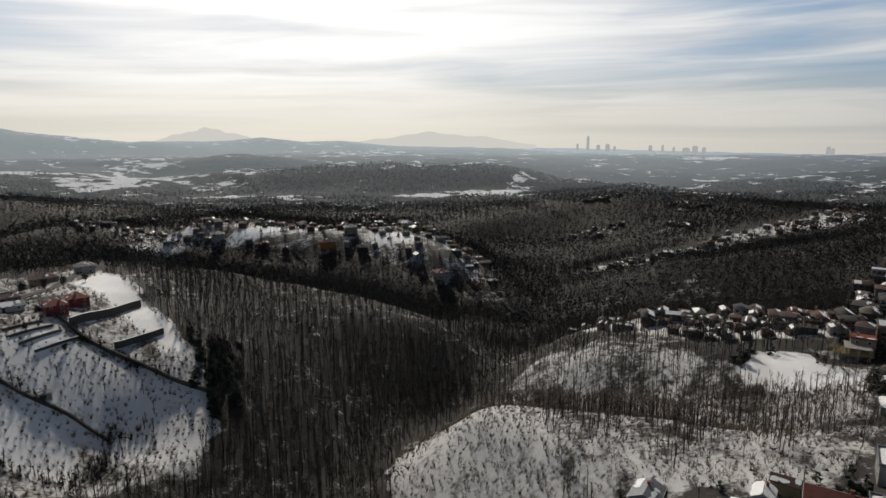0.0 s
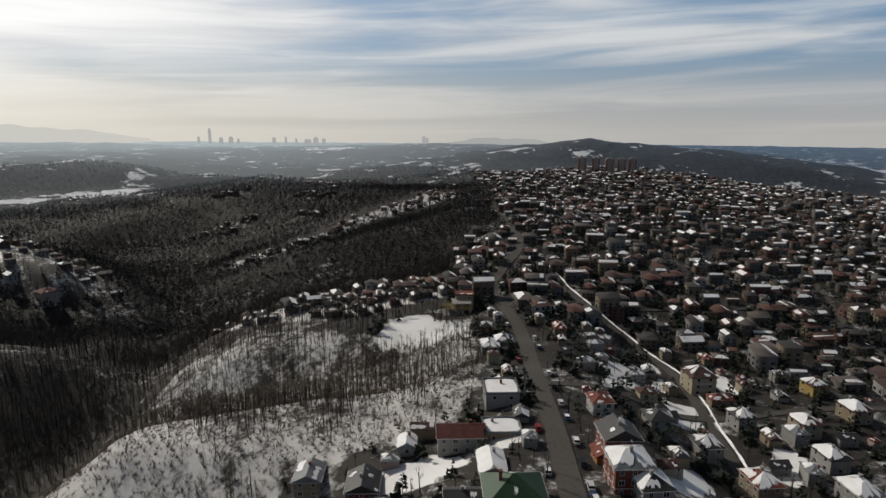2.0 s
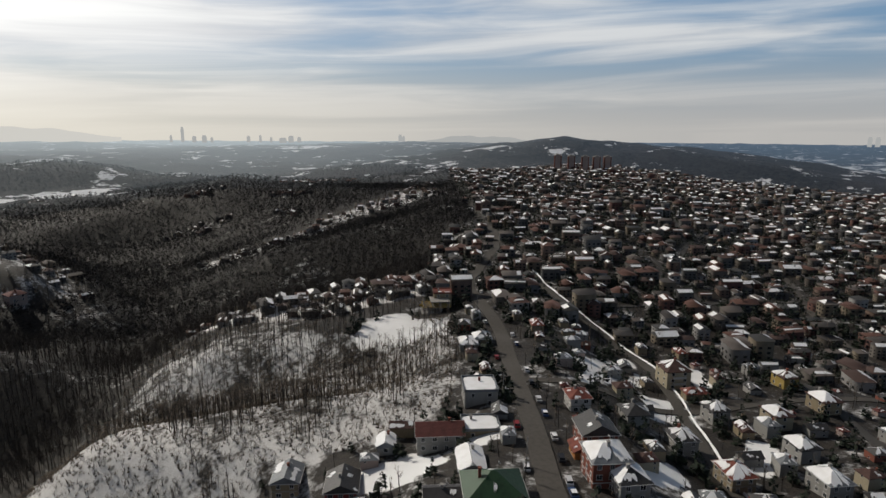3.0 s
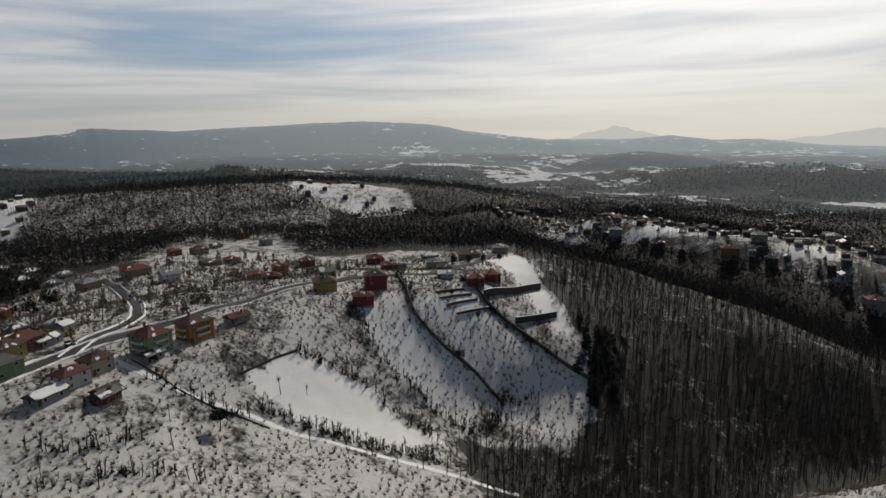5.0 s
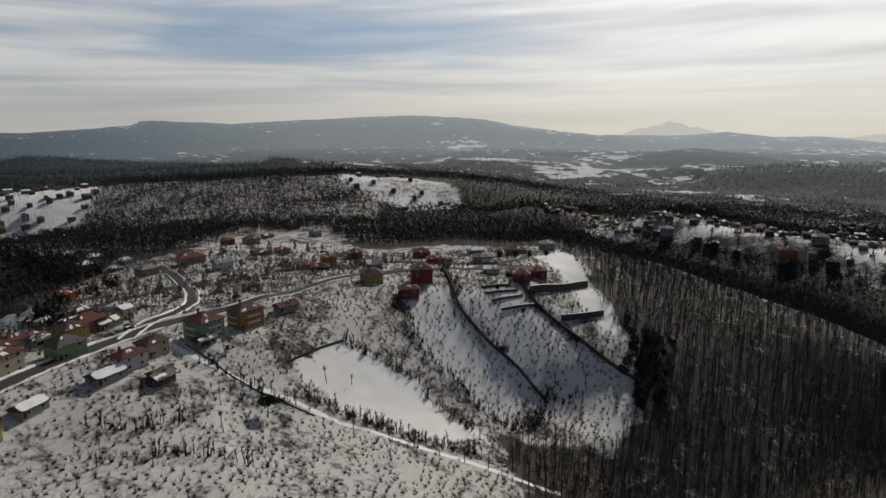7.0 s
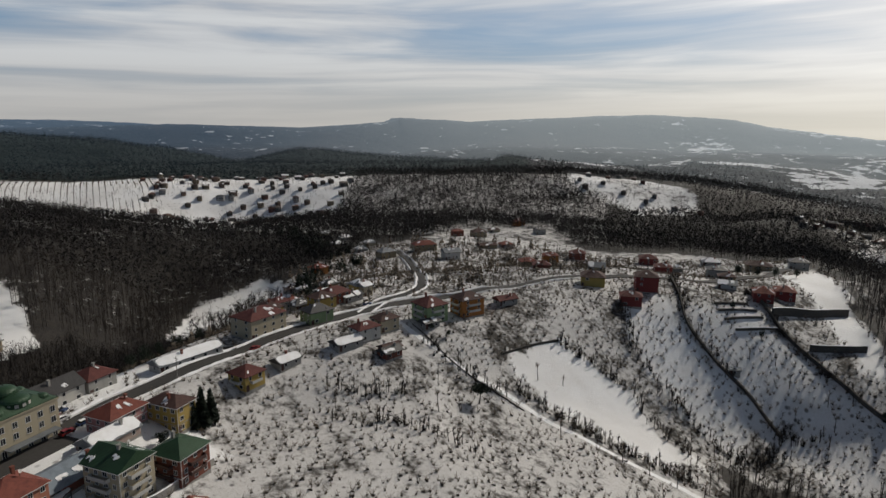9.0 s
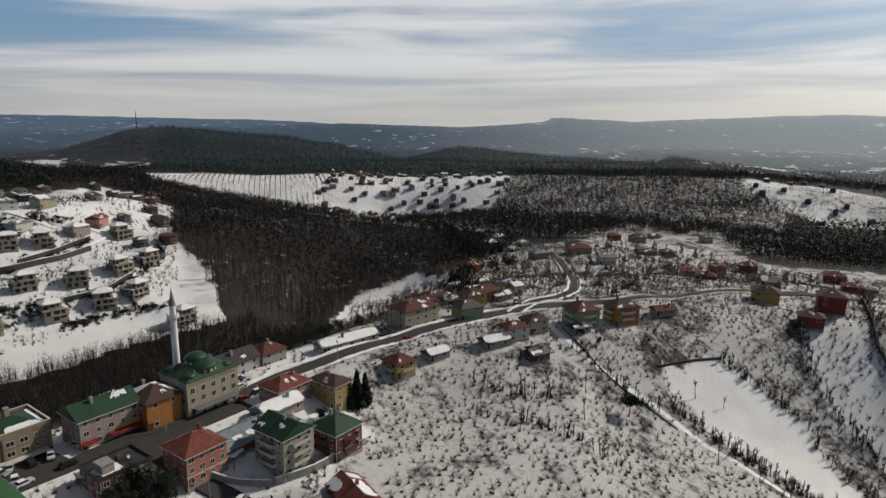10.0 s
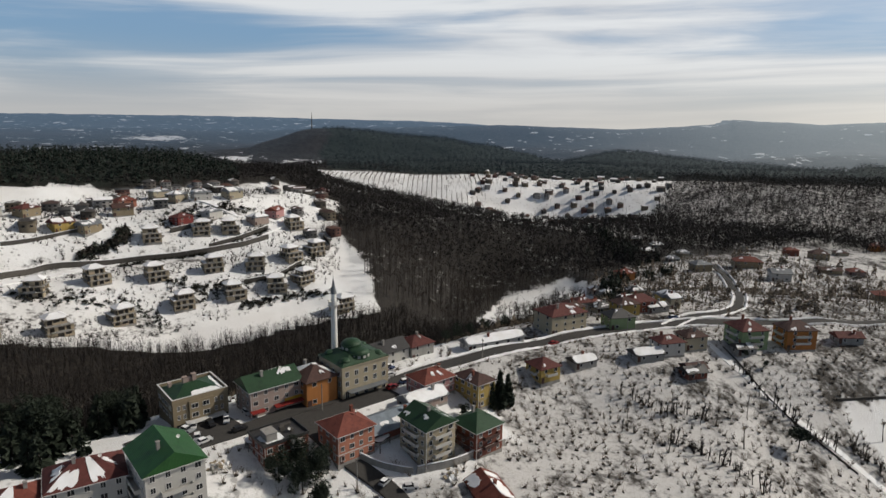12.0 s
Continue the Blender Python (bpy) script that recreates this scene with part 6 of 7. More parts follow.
def car(color, snowy=False):
    ob = tagged(new("car"), f"parked {color} car" + (" with snow on its roof beside the road" if snowy else " on the asphalt beside the road"), "car", "parked cars")
    v = [(x * l, y, z) for z, l, y in ((0.35, 2.05, 0.82), (0.75, 2.1, 0.86), (0.95, 2.0, 0.84)) for x, y in ((-1, -y), (1, -y), (1, y), (-1, y))]
    f = [(a * 4 + i, a * 4 + (i + 1) % 4, a * 4 + 4 + (i + 1) % 4, a * 4 + 4 + i) for a in range(2) for i in range(4)] + [(3, 2, 1, 0), (8, 9, 10, 11)]
    piece("body", v, f, PAINT[color], ob)
    v = [(-1.7, -0.78, 0.95), (0.9, -0.78, 0.95), (0.9, 0.78, 0.95), (-1.7, 0.78, 0.95), (-1.35, -0.66, 1.45), (0.25, -0.66, 1.45), (0.25, 0.66, 1.45), (-1.35, 0.66, 1.45)]
    piece("glazing", v, [(0, 1, 5, 4), (1, 2, 6, 5), (2, 3, 7, 6), (3, 0, 4, 7)], GLASS, ob)
    piece("car_roof", *boxes((-1.38, 0.28, -0.68, 0.68, 1.44, 1.5)), SNOW if snowy else PAINT[color], ob)
    for sx in (-1.3, 1.3):
        for sy in (-0.78, 0.78):
            v, f = [], []
            turned(v, f, 0, 0, [(0.05, -0.1), (0.32, -0.1), (0.32, 0.1), (0.05, 0.1)], 10)
            wheel = piece("wheel", v, f, TYRE, ob)
            wheel.matrix_basis = pose(sx, sy, 0.33, 90)
    return ob


CARS = [car("white"), car("silver", True), car("black"), car("white", True), car("red"), car("blue", True)]
spots = [(-151, -72, 60), (-155, -68, 60), (-159, -63, 40), (-149, -61, 140), (-179.5, -36, 40), (-181.5, -33, 40), (-183.5, -30.5, 40), (-186, -28, 40), (-176, -44, 130), (-196, -16, 130), (-199, -19, 60), (-202, -17, 60), (-192, -18, 130), (-144, -13, 150), (-205, -24, 20), (-207, -20, 20), (-228, 45, 120), (-262, 104, 100), (-157, -67, 20), (-150.7, -63.5, 20), (-156, -54, 130), (-161.4, -59.4, 20), (-185.4, -14.5, 130), (-190.6, -10.5, 125), (-142.5, -6.5, 100), (-176.5, -39.5, 40), (-171, -47, 130), (-166, -55, 40)]
p = smooth(STREET, 1.0)
for k, s in enumerate((70, 78, 84, 91, 97, 110, 118, 127, 140, 150, 158, 171, 190, 204, 220, 240, 262, 300)):
    q, d = p[s], p[s + 1] - p[s]
    g = math.degrees(math.atan2(d[1], d[0]))
    o = 4.9 if k % 3 else -5.0
    spots.append((q[0] + o * math.sin(radians(g)), q[1] - o * math.cos(radians(g)), g))
for k, (x, y, g) in enumerate(spots):
    m = pose(x, y, ground_at(x, y) + 0.4, 0, 0, g)
    if k < len(CARS):
        CARS[k].matrix_basis = m
    else:
        copy_thing(CARS[k % len(CARS)], m)
road("yard", [(-143, -76), (-152, -68), (-163, -58)], 17, ASPHALT, "asphalt car park", -0.02)
road("yard", [(-172, -46), (-182, -34), (-194, -20)], 9, ASPHALT, "asphalt forecourt", -0.04)
road("yard", [(-156, -49), (-166, -36), (-176, -23), (-184, -14)], 7.5, ASPHALT, "asphalt forecourt", -0.05)


def pole(x, y, tall=8.5):
    ob = tagged(new("utility_pole"), "grey timber utility pole with a crossarm", "utility pole", "utility poles")
    v, f = [], []
    turned(v, f, 0, 0, [(0.16, -1), (0.11, tall), (0.0, tall)], 8)
    piece("shaft", v, f, CONCRETE, ob)
    piece("crossarm", *boxes((-0.9, 0.9, -0.06, 0.06, tall - 0.8, tall - 0.66)), DARK, ob)
    ob.matrix_basis = pose(x, y, ground_at(x, y), 0, 0, 30)


for x, y in ((-191.5, 104), (-170, -34), (-210, 16), (-243, 78), (-252, 150), (-258, 215), (104, 108), (134, 152), (164, 196), (196, 244), (-142, -20)):
    pole(x, y)

# ---- trees: bare woods, orchard scrub, pines ----
def tile(name, shapes, places, mats, label, category, kind="stuff"):
    """Joins many scaled and turned copies of a few shapes into one mesh. places: x, y, z, size, turn, lean."""
    rng = np.random.RandomState(len(places))
    which = rng.randint(0, len(shapes), len(places))
    vs, fs, ms, base = [], [], [], 0
    for k, (v, f, m) in enumerate(shapes):
        p = places[which == k]
        if not len(p):
            continue
        c, s = np.cos(p[:, 4:5]), np.sin(p[:, 4:5])
        x, y, z = (v[None, :, j] * p[:, 3:4] for j in range(3))
        lx, ly = np.cos(p[:, 4:5] * 7.0) * p[:, 5:6], np.sin(p[:, 4:5] * 7.0) * p[:, 5:6]
        w = np.stack([x * c - y * s + p[:, 0:1] + z * lx, x * s + y * c + p[:, 1:2] + z * ly, z + p[:, 2:3]], -1)
        vs.append(w.reshape(-1, 3))
        fs.append((f[None] + base + (np.arange(len(p)) * len(v))[:, None, None]).reshape(-1, 3))
        ms.append(np.tile(m, len(p)))
        base += len(p) * len(v)
    v, f, m = np.concatenate(vs), np.concatenate(fs), np.concatenate(ms)
    me = bpy.data.meshes.new(name)
    me.vertices.add(len(v)), me.loops.add(f.size), me.polygons.add(len(f))
    me.vertices.foreach_set("co", v.astype(np.float32).ravel())
    me.loops.foreach_set("vertex_index", f.astype(np.int32).ravel())
    me.polygons.foreach_set("loop_start", np.arange(0, f.size, 3, dtype=np.int32))
    for mat in mats:
        me.materials.append(mat)
    me.polygons.foreach_set("material_index", m.astype(np.int32))
    me.update()
    return tagged(new(name, me), label, category, kind=kind)


def stick(v, f, m, a, b, ra, rb, sides=3, mat=0):
    """A tapered stem from a to b."""
    a, b = np.array(a, float), np.array(b, float)
    d = (b - a) / np.linalg.norm(b - a)
    u = np.cross(d, (0.3, 0.9, 0.1))
    u /= np.linalg.norm(u)
    t = np.cross(d, u)
    n = len(v)
    for q, r in ((a, ra), (b, rb)):
        for k in range(sides):
            g = 6.283 * k / sides
            v.append(q + r * (np.cos(g) * u + np.sin(g) * t))
    for k in range(sides):
        l = (k + 1) % sides
        f += [(n + k, n + l, n + sides + l), (n + k, n + sides + l, n + sides + k)]
        m += [mat, mat]


def blade(v, f, m, a, b, width, rng, mat=1):
    """A thin twig or leaf spray."""
    a, b = np.array(a, float), np.array(b, float)
    side = np.cross(b - a, rng.normal(size=3))
    side *= width / (np.linalg.norm(side) + 1e-9)
    n = len(v)
    v += [a - side, a + side, b]
    f.append((n, n + 1, n + 2))
    m.append(mat)


def packed(v, f, m):
    return np.array(v), np.array(f), np.array(m)


def bare_tree(seed, tall=15.0, twigs=34, limbs=5, fat=1.0):
    rng = np.random.RandomState(seed)
    v, f, m = [], [], []
    top = np.array((rng.uniform(-0.5, 0.5), rng.uniform(-0.5, 0.5), tall * 0.93))
    stick(v, f, m, (0, 0, -0.8), top * (1, 1, 0.62), 0.19, 0.11)
    stick(v, f, m, top * (1, 1, 0.62), top, 0.11, 0.02)
    ends = []
    for k in range(limbs):
        h = rng.uniform(0.42, 0.75) * tall
        g, reach = rng.uniform(0, 6.283), rng.uniform(0.09, 0.17) * tall
        a = np.array((top[0] * h / tall, top[1] * h / tall, h))
        b = a + (reach * math.cos(g), reach * math.sin(g), rng.uniform(0.12, 0.26) * tall)
        blade(v, f, m, a, b, 0.10, rng, 0)
        ends.append((a, b))
    ends.append((top * 0.6, top))
    for k in range(twigs):
        a, b = ends[rng.randint(len(ends))]
        p = a + (b - a) * rng.uniform(0.25, 1.0)
        out = rng.normal(size=3) * (1, 1, 0.5) + (0, 0, 0.8)
        out *= rng.uniform(0.08, 0.17) * tall / np.linalg.norm(out)
        blade(v, f, m, p, p + out, rng.uniform(0.03, 0.075) * fat, rng)
    return packed(v, f, m)


def far_tree(seed, tall=14.0, twigs=8, wide=0.18):
    rng = np.random.RandomState(seed)
    v, f, m = [], [], []
    blade(v, f, m, (0, 0, -0.5), (0.3, 0, tall * 0.9), 0.13, rng, 0)
    for k in range(twigs):
        p = np.array((0, 0, rng.uniform(0.25, 0.8) * tall))
        out = rng.normal(size=3) * (0.95, 0.95, 0.5) + (0, 0, 0.9)
        blade(v, f, m, p + out / np.linalg.norm(out) * rng.uniform(0.14, 0.3) * tall, p, wide * rng.uniform(0.7, 1.6), rng)
    return packed(v, f, m)


def hazel(seed, tall=2.6, twigs=16, foot=4):
    """A many-stemmed orchard bush, bare."""
    rng = np.random.RandomState(seed)
    v, f, m = [], [], []
    for k in range(twigs):
        g, lean = rng.uniform(0, 6.283), rng.uniform(0.15, 0.75)
        b = np.array((lean * math.cos(g), lean * math.sin(g), 1.0)) * rng.uniform(0.6, 1.0) * tall
        a = b * (0.08, 0.08, 0) + (0, 0, -0.1)
        blade(v, f, m, a, b, 0.062, rng)
        p = a + (b - a) * rng.uniform(0.4, 0.7)
        blade(v, f, m, p, p + rng.normal(size=3) * 0.4 * (1, 1, 0.5) + (0, 0, 0.55), 0.05, rng)
    for k in range(foot):
        g = rng.uniform(0, 6.283)
        blade(v, f, m, (0.6 * math.cos(g), 0.6 * math.sin(g), 0.0), (-0.3 * math.cos(g + 0.4), -0.35 * math.sin(g + 0.4), 0.45), 0.38, rng, 0)
    return packed(v, f, m)


def brake(seed, tall=8.0, twigs=70):
    """A wide many-stemmed thicket tree."""
    rng = np.random.RandomState(seed)
    v, f, m = [], [], []
    for k in range(6):
        g, r = rng.uniform(0, 6.283), rng.uniform(0.4, 1.5)
        blade(v, f, m, (0.2 * math.cos(g), 0.2 * math.sin(g), -0.5), (r * math.cos(g), r * math.sin(g), tall * rng.uniform(0.6, 0.95)), 0.10, rng, 0)
    for k in range(twigs):
        g, u = rng.uniform(0, 6.283), rng.uniform(0.15, 1.0)
        r = 2.1 * math.sqrt(rng.rand()) * min(1.0, 0.5 + u) * (1.0 if u < 0.75 else 1.7 - u)
        p = np.array((r * math.cos(g), r * math.sin(g), u * tall * 0.86))
        blade(v, f, m, p, p + rng.normal(size=3) * (0.5, 0.5, 0.3) + (0, 0, 0.9), rng.uniform(0.04, 0.10), rng)
    return packed(v, f, m)


def conifer(seed, tall=13.0, sprays=120, wide=0.24, bare=0.12):
    rng = np.random.RandomState(seed)
    v, f, m = [], [], []
    stick(v, f, m, (0, 0, -0.8), (0, 0, tall * 0.9), 0.2, 0.04)
    for k in range(sprays):
        u = rng.uniform(0, 1) ** 1.2
        h = tall * (bare + (1 - bare) * u)
        reach = wide * tall * (1 - u) ** 0.75 * rng.uniform(0.6, 1.1) + 0.25
        g = rng.uniform(0, 6.283)
        a = np.array((0.15 * reach * math.cos(g), 0.15 * reach * math.sin(g), h))
        b = np.array((reach * math.cos(g), reach * math.sin(g), h - 0.2 * reach + rng.uniform(-0.3, 0.3)))
        blade(v, f, m, b, a, 0.35 + 0.22 * reach, rng, 1)
        blade(v, f, m, a, b + rng.normal(size=3) * 0.3, 0.4, rng, 1)
    return packed(v, f, m)


def strewn(x0, x1, y0, y1, step, jitter, seed):
    rng = np.random.RandomState(seed)
    x, y = np.meshgrid(np.arange(x0, x1, step), np.arange(y0, y1, step))
    x = (x + rng.uniform(-jitter, jitter, x.shape) * step).ravel()
    y = (y + rng.uniform(-jitter, jitter, y.shape) * step).ravel()
    return x, y, rng


def stand(x, y, rng, lo, hi, lean=0.05):
    return np.stack([x, y, height(x, y), rng.uniform(lo, hi, x.shape), rng.uniform(0, 6.283, x.shape), np.full(x.shape, lean) * rng.uniform(0, 1, x.shape)], -1)


def in_view(x, y, near, far):
    r, yaw = np.hypot(x, y), np.degrees(np.arctan2(-x, y))
    return (r > near) & (r < far) & (yaw > -74) & (yaw < 128)


def clear(x, y):
    """Clear of roads and houses; far points need no test."""
    ok = np.ones(x.shape, bool)
    near = np.hypot(x, y) < 720
    ok[near] = away(x[near], y[near])
    return ok


BEECH = [bare_tree(k, 14.0, 26, 3, 1.9) for k in range(8)]
x, y, rng = strewn(-720, 720, -330, 720, 3.7, 0.6, 11)
keep = in_view(x, y, 60, 700) & wooded(x, y) & ~pine_land(x, y) & ~inside(BRUSH, x + 8, y) & ~inside(BRUSH, x, y + 8) & ~inside(BRUSH, x + 8, y + 10) & (wobble(x, y, 45, 21) > -1.2) 
x, y = x[keep], y[keep]
keep = clear(x, y)
x, y = x[keep], y[keep]
keep = np.hypot(x, y) < 440
tile("beech_wood", [far_tree(k + 9, 11.5, 12, 0.27) for k in range(8)], stand(x[~keep], y[~keep], rng, 0.7, 1.15), [BARK, SHADED_TWIG], "leafless winter wood of thin grey-brown trunks", "woodland")
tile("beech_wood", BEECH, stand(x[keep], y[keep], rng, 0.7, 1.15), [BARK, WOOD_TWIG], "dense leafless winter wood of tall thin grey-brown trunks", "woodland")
x, y, rng = strewn(-1050, 1050, -700, 1050, 4.9, 0.6, 12)
keep = in_view(x, y, 700, 1015) & wooded(x, y) & ~pine_land(x, y) & ~(light_wood(x, y) & (rng.rand(x.size) < 0.4))
tile("far_wood", [far_tree(k, 12.0, 8, 0.36) for k in range(6)], stand(x[keep], y[keep], rng, 0.7, 1.2), [BARK, SHADED_TWIG], "leafless winter wood on farther slopes", "woodland")
x, y, rng = strewn(-960, -400, 90, 670, 4.6, 0.6, 24)
keep = light_wood(x, y) & wooded(x, y) & (wobble(x, y, 70, 25) > -0.9)
tile("slope_wood", [far_tree(k + 30, 11.0, 6, 0.26) for k in range(6)], stand(x[keep], y[keep], rng, 0.7, 1.15), [BARK, SHADED_TWIG], "leafless wood of thin dark trunks on a snowy slope", "woodland")
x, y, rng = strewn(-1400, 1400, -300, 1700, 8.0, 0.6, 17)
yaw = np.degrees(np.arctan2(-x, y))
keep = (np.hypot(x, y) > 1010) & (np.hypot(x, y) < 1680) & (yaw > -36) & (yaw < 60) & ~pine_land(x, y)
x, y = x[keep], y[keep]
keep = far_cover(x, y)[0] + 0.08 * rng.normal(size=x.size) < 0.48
tile("hill_wood", [far_tree(k + 300, 11.0, 5, 0.7) for k in range(6)], stand(x[keep], y[keep], rng, 0.7, 1.15), [HAZED_TWIG, HAZED_TWIG], "hazy leafless wood on distant hills", "woodland")
x, y, rng = strewn(-540, 180, -70, 420, 3.1, 0.34, 13)
keep = in_view(x, y, 30, 520) & inside(VILLAGE, x, y) & ~inside(PLAIN_FIELD, x, y) & ~inside(MEADOW, x, y) & ~inside(SHELF, x, y) & (rng.rand(x.size) < 0.85 + 0.4 * wobble(x, y, 42, 31) + 0.2 * wobble(x, y, 13, 32))
x, y = x[keep], y[keep]
keep = clear(x, y)
tile("hazel_orchard", [hazel(k, 2.9, 13) for k in range(6)], stand(x[keep], y[keep], rng, 0.45, 1.15), [BARK, TWIG], "rows of bare hazel bushes in the snow", "orchard")
x, y, rng = strewn(-26, 200, 50, 304, 2.1, 0.6, 14)
keep = inside(SHRUB_SPUR, x, y) & ~inside(MOUND, x, y) & in_view(x, y, 30, 420) & (wobble(x, y, 30, 33) + 0.5 * wobble(x, y, 9, 34) > -0.8)
x, y = x[keep], y[keep]
keep = clear(x, y)
tile("scrub", [hazel(k + 10, 3.4, 11, 3) for k in range(3)] + [brake(k + 150, 3.6, 22) for k in range(3)], stand(x[keep], y[keep], rng, 0.3, 0.95), [BARK, TWIG], "thick bare scrub over snow", "scrub")
x, y, rng = strewn(0, 200, 130, 360, 2.9, 0.6, 16)
keep = (inside(OPEN_WOOD, x, y) | (inside(SHRUB_SPUR, x, y) & (x > 38) & (wobble(x, y, 35, 41) + (y - 185) / 35 > 0.2))) & ~inside(MOUND, x, y) & clear(x, y)
tile("open_wood", [bare_tree(k + 20, 10.5, 30, 4) for k in range(6)], stand(x[keep], y[keep], rng, 0.5, 1.1), [BARK, TWIG], "scattered bare trees over snow", "woodland")
x, y, rng = strewn(-760, -380, -600, -150, 6.0, 0.55, 15)
keep = inside(PINES, x, y) & ~inside(KNOLL_FIELD, x, y)
tile("pine_wood", [conifer(k, 12.0, 14, 0.34, 0.05) for k in range(6)], stand(x[keep], y[keep], rng, 0.75, 1.2), [BARK, FAR_PINE], "dark dense evergreen pine wood on a knoll", "woodland")
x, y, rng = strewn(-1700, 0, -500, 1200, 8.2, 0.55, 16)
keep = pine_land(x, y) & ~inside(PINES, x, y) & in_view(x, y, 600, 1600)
tile("pine_wood", [conifer(k, 12.0, 4, 0.38, 0.05) for k in range(5)], stand(x[keep], y[keep], rng, 0.75, 1.2), [HAZED_TWIG, HAZED_PINE], "dark evergreen pine wood on distant hills", "woodland")
HILL_ORCHARD = [(-360, -258), (-407, -224), (-382, -209), (-341, -246)]
x, y, rng = strewn(-460, -280, -340, -160, 4.2, 0.18, 26)
keep = inside(HILL_ORCHARD, x, y)
x, y = x[keep], y[keep]
keep = clear(x, y)
tile("hill_orchard", [hazel(k + 60, 2.4, 12) for k in range(4)], stand(x[keep], y[keep], rng, 0.6, 1.1), [BARK, WOOD_TWIG], "rows of small dark orchard bushes on the snowy hillside", "orchard")
x, y, rng = strewn(-520, -180, -340, -30, 3.6, 0.5, 18)
keep = inside(ESTATE, x, y) & ~inside(ESTATE_FOOT, x, y) & ~inside(BRUSH, x, y) & ~inside(KNOLL_FIELD, x, y) & (wobble(x, y, 38, 51) + 0.5 * wobble(x, y, 14, 52) > -0.25)
x, y = x[keep], y[keep]
keep = clear(x, y)
tile("estate_scrub", [hazel(k + 30, 2.6, 10) for k in range(5)], stand(x[keep], y[keep], rng, 0.4, 1.35), [BARK, WOOD_TWIG], "tufts of bare scrub poking through snow", "scrub")


def along(points, per, spread, seed):
    """Places strewn along a line."""
    rng = np.random.RandomState(seed)
    p = smooth(points, 1.0)
    p = p[rng.randint(0, len(p), int(len(p) * per))] + rng.normal(size=(int(len(p) * per), 2)) * spread
    return p[:, 0], p[:, 1], rng


for k, (line, per, spread) in enumerate((([(-186, 137), (-175, 145), (-156, 156), (-142, 167), (-130, 176)], 1.3, 1.8), ([(-207, 174), (-195, 181), (-181, 192), (-160, 193), (-141, 192)], 0.7, 1.5), ([(-219, 225), (-192, 209), (-172, 211), (-143, 213)], 0.7, 1.6), ([(-143, 214), (-136, 230), (-141, 242), (-128, 250)], 1.2, 3.0), ([(-236, 277), (-196, 243), (-160, 243)], 0.5, 1.5), ([(-203, 298), (-171, 280), (-126, 271)], 0.5, 1.5), ([(-215, 111), (-199, 117), (-185, 129)], 0.8, 1.5), ([(-178, 60), (-172, 80), (-160, 92), (-150, 96)], 0.5, 1.3), ([(-200, 63), (-190, 76), (-186, 92)], 0.6, 1.3))):
    x, y, rng = along(line, per * 1.9, spread, 200 + k)
    tile("hedge", [bare_tree(k + 120, 4.2, 46, 4) for k in range(3)] + [hazel(k + 50, 2.8, 18) for k in range(2)], stand(x, y, rng, 0.6, 1.5), [BARK, WOOD_TWIG], "overgrown leafless hedge along a field edge", "hedge")
vx, vy = np.meshgrid(np.arange(-990, -600, 3.0), np.arange(-180, 60, 7.0))
vx, vy = vx.ravel() + 0.25 * vy.ravel(), vy.ravel()
keep = inside(VINE, vx, vy) & (wobble(vx, vy, 90, 81) > -0.6)
tile("vineyard", [hazel(k + 40, 1.9, 6) for k in range(3)], stand(vx[keep], vy[keep], np.random.RandomState(3), 0.9, 1.4), [BARK, TWIG], "rows of bare vines on a snowy slope", "vineyard")
x, y, rng = strewn(-990, -580, -180, 345, 7.0, 0.6, 22)
keep = inside(VINE, x, y) & (wobble(x, y, 70, 93) + 0.5 * wobble(x, y, 22, 94) > -0.05)
tile("slope_trees", [bare_tree(k + 130, 7.0, 26, 3) for k in range(4)], stand(x[keep], y[keep], rng, 0.4, 1.1), [BARK, WOOD_TWIG], "bare trees and hedges on a snowy slope", "trees")
x, y, rng = strewn(-640, 60, 470, 900, 5.2, 0.6, 19)
keep = (inside(HAMLET, x, y) & (wobble(x, y, 45, 91) > -0.1)) | (inside(SNOW_HILL, x, y) & (wobble(x, y, 40, 91) > 0.3))
for field in RIDGE_FIELDS:
    keep &= ~inside(field, x, y)
x, y = x[keep], y[keep]
keep = clear(x, y)
tile("ridge_wood", [bare_tree(k + 80, 9.0, 18, 2, 1.6) for k in range(4)], stand(x[keep], y[keep], rng, 0.5, 1.1), [BARK, WOOD_TWIG], "bare trees between ridge houses", "woodland")
x, y, rng = strewn(-360, -120, -220, 60, 2.5, 0.6, 23)
jx, jy = x + 4 * wobble(x, y, 25, 96), y + 4 * wobble(x, y, 25, 97)
keep = inside(BRUSH, jx, jy) & ~inside(VILLAGE, x, y)
x, y = x[keep], y[keep]
keep = clear(x, y)
tile("thicket", [brake(k + 140, 8.0, 38) for k in range(6)], stand(x[keep], y[keep], rng, 0.7, 1.15), [BARK, SHADED_TWIG], "dense dark leafless thicket behind the village", "woodland")
x, y, rng = strewn(-230, -120, -150, -70, 7.0, 0.5, 20)
keep = (inside(VILLAGE, x, y) & (y < -84 - 0.25 * (x + 160))) & (wobble(x, y, 26, 95) > -0.5)
x, y = x[keep], y[keep]
keep = clear(x, y)
tile("pine_grove", [conifer(k + 60, 12.0, 150, 0.26, 0.05) for k in range(4)], stand(x[keep], y[keep], rng, 0.6, 1.1), [BARK, PINE], "dense grove of dark pines behind the village", "woodland")


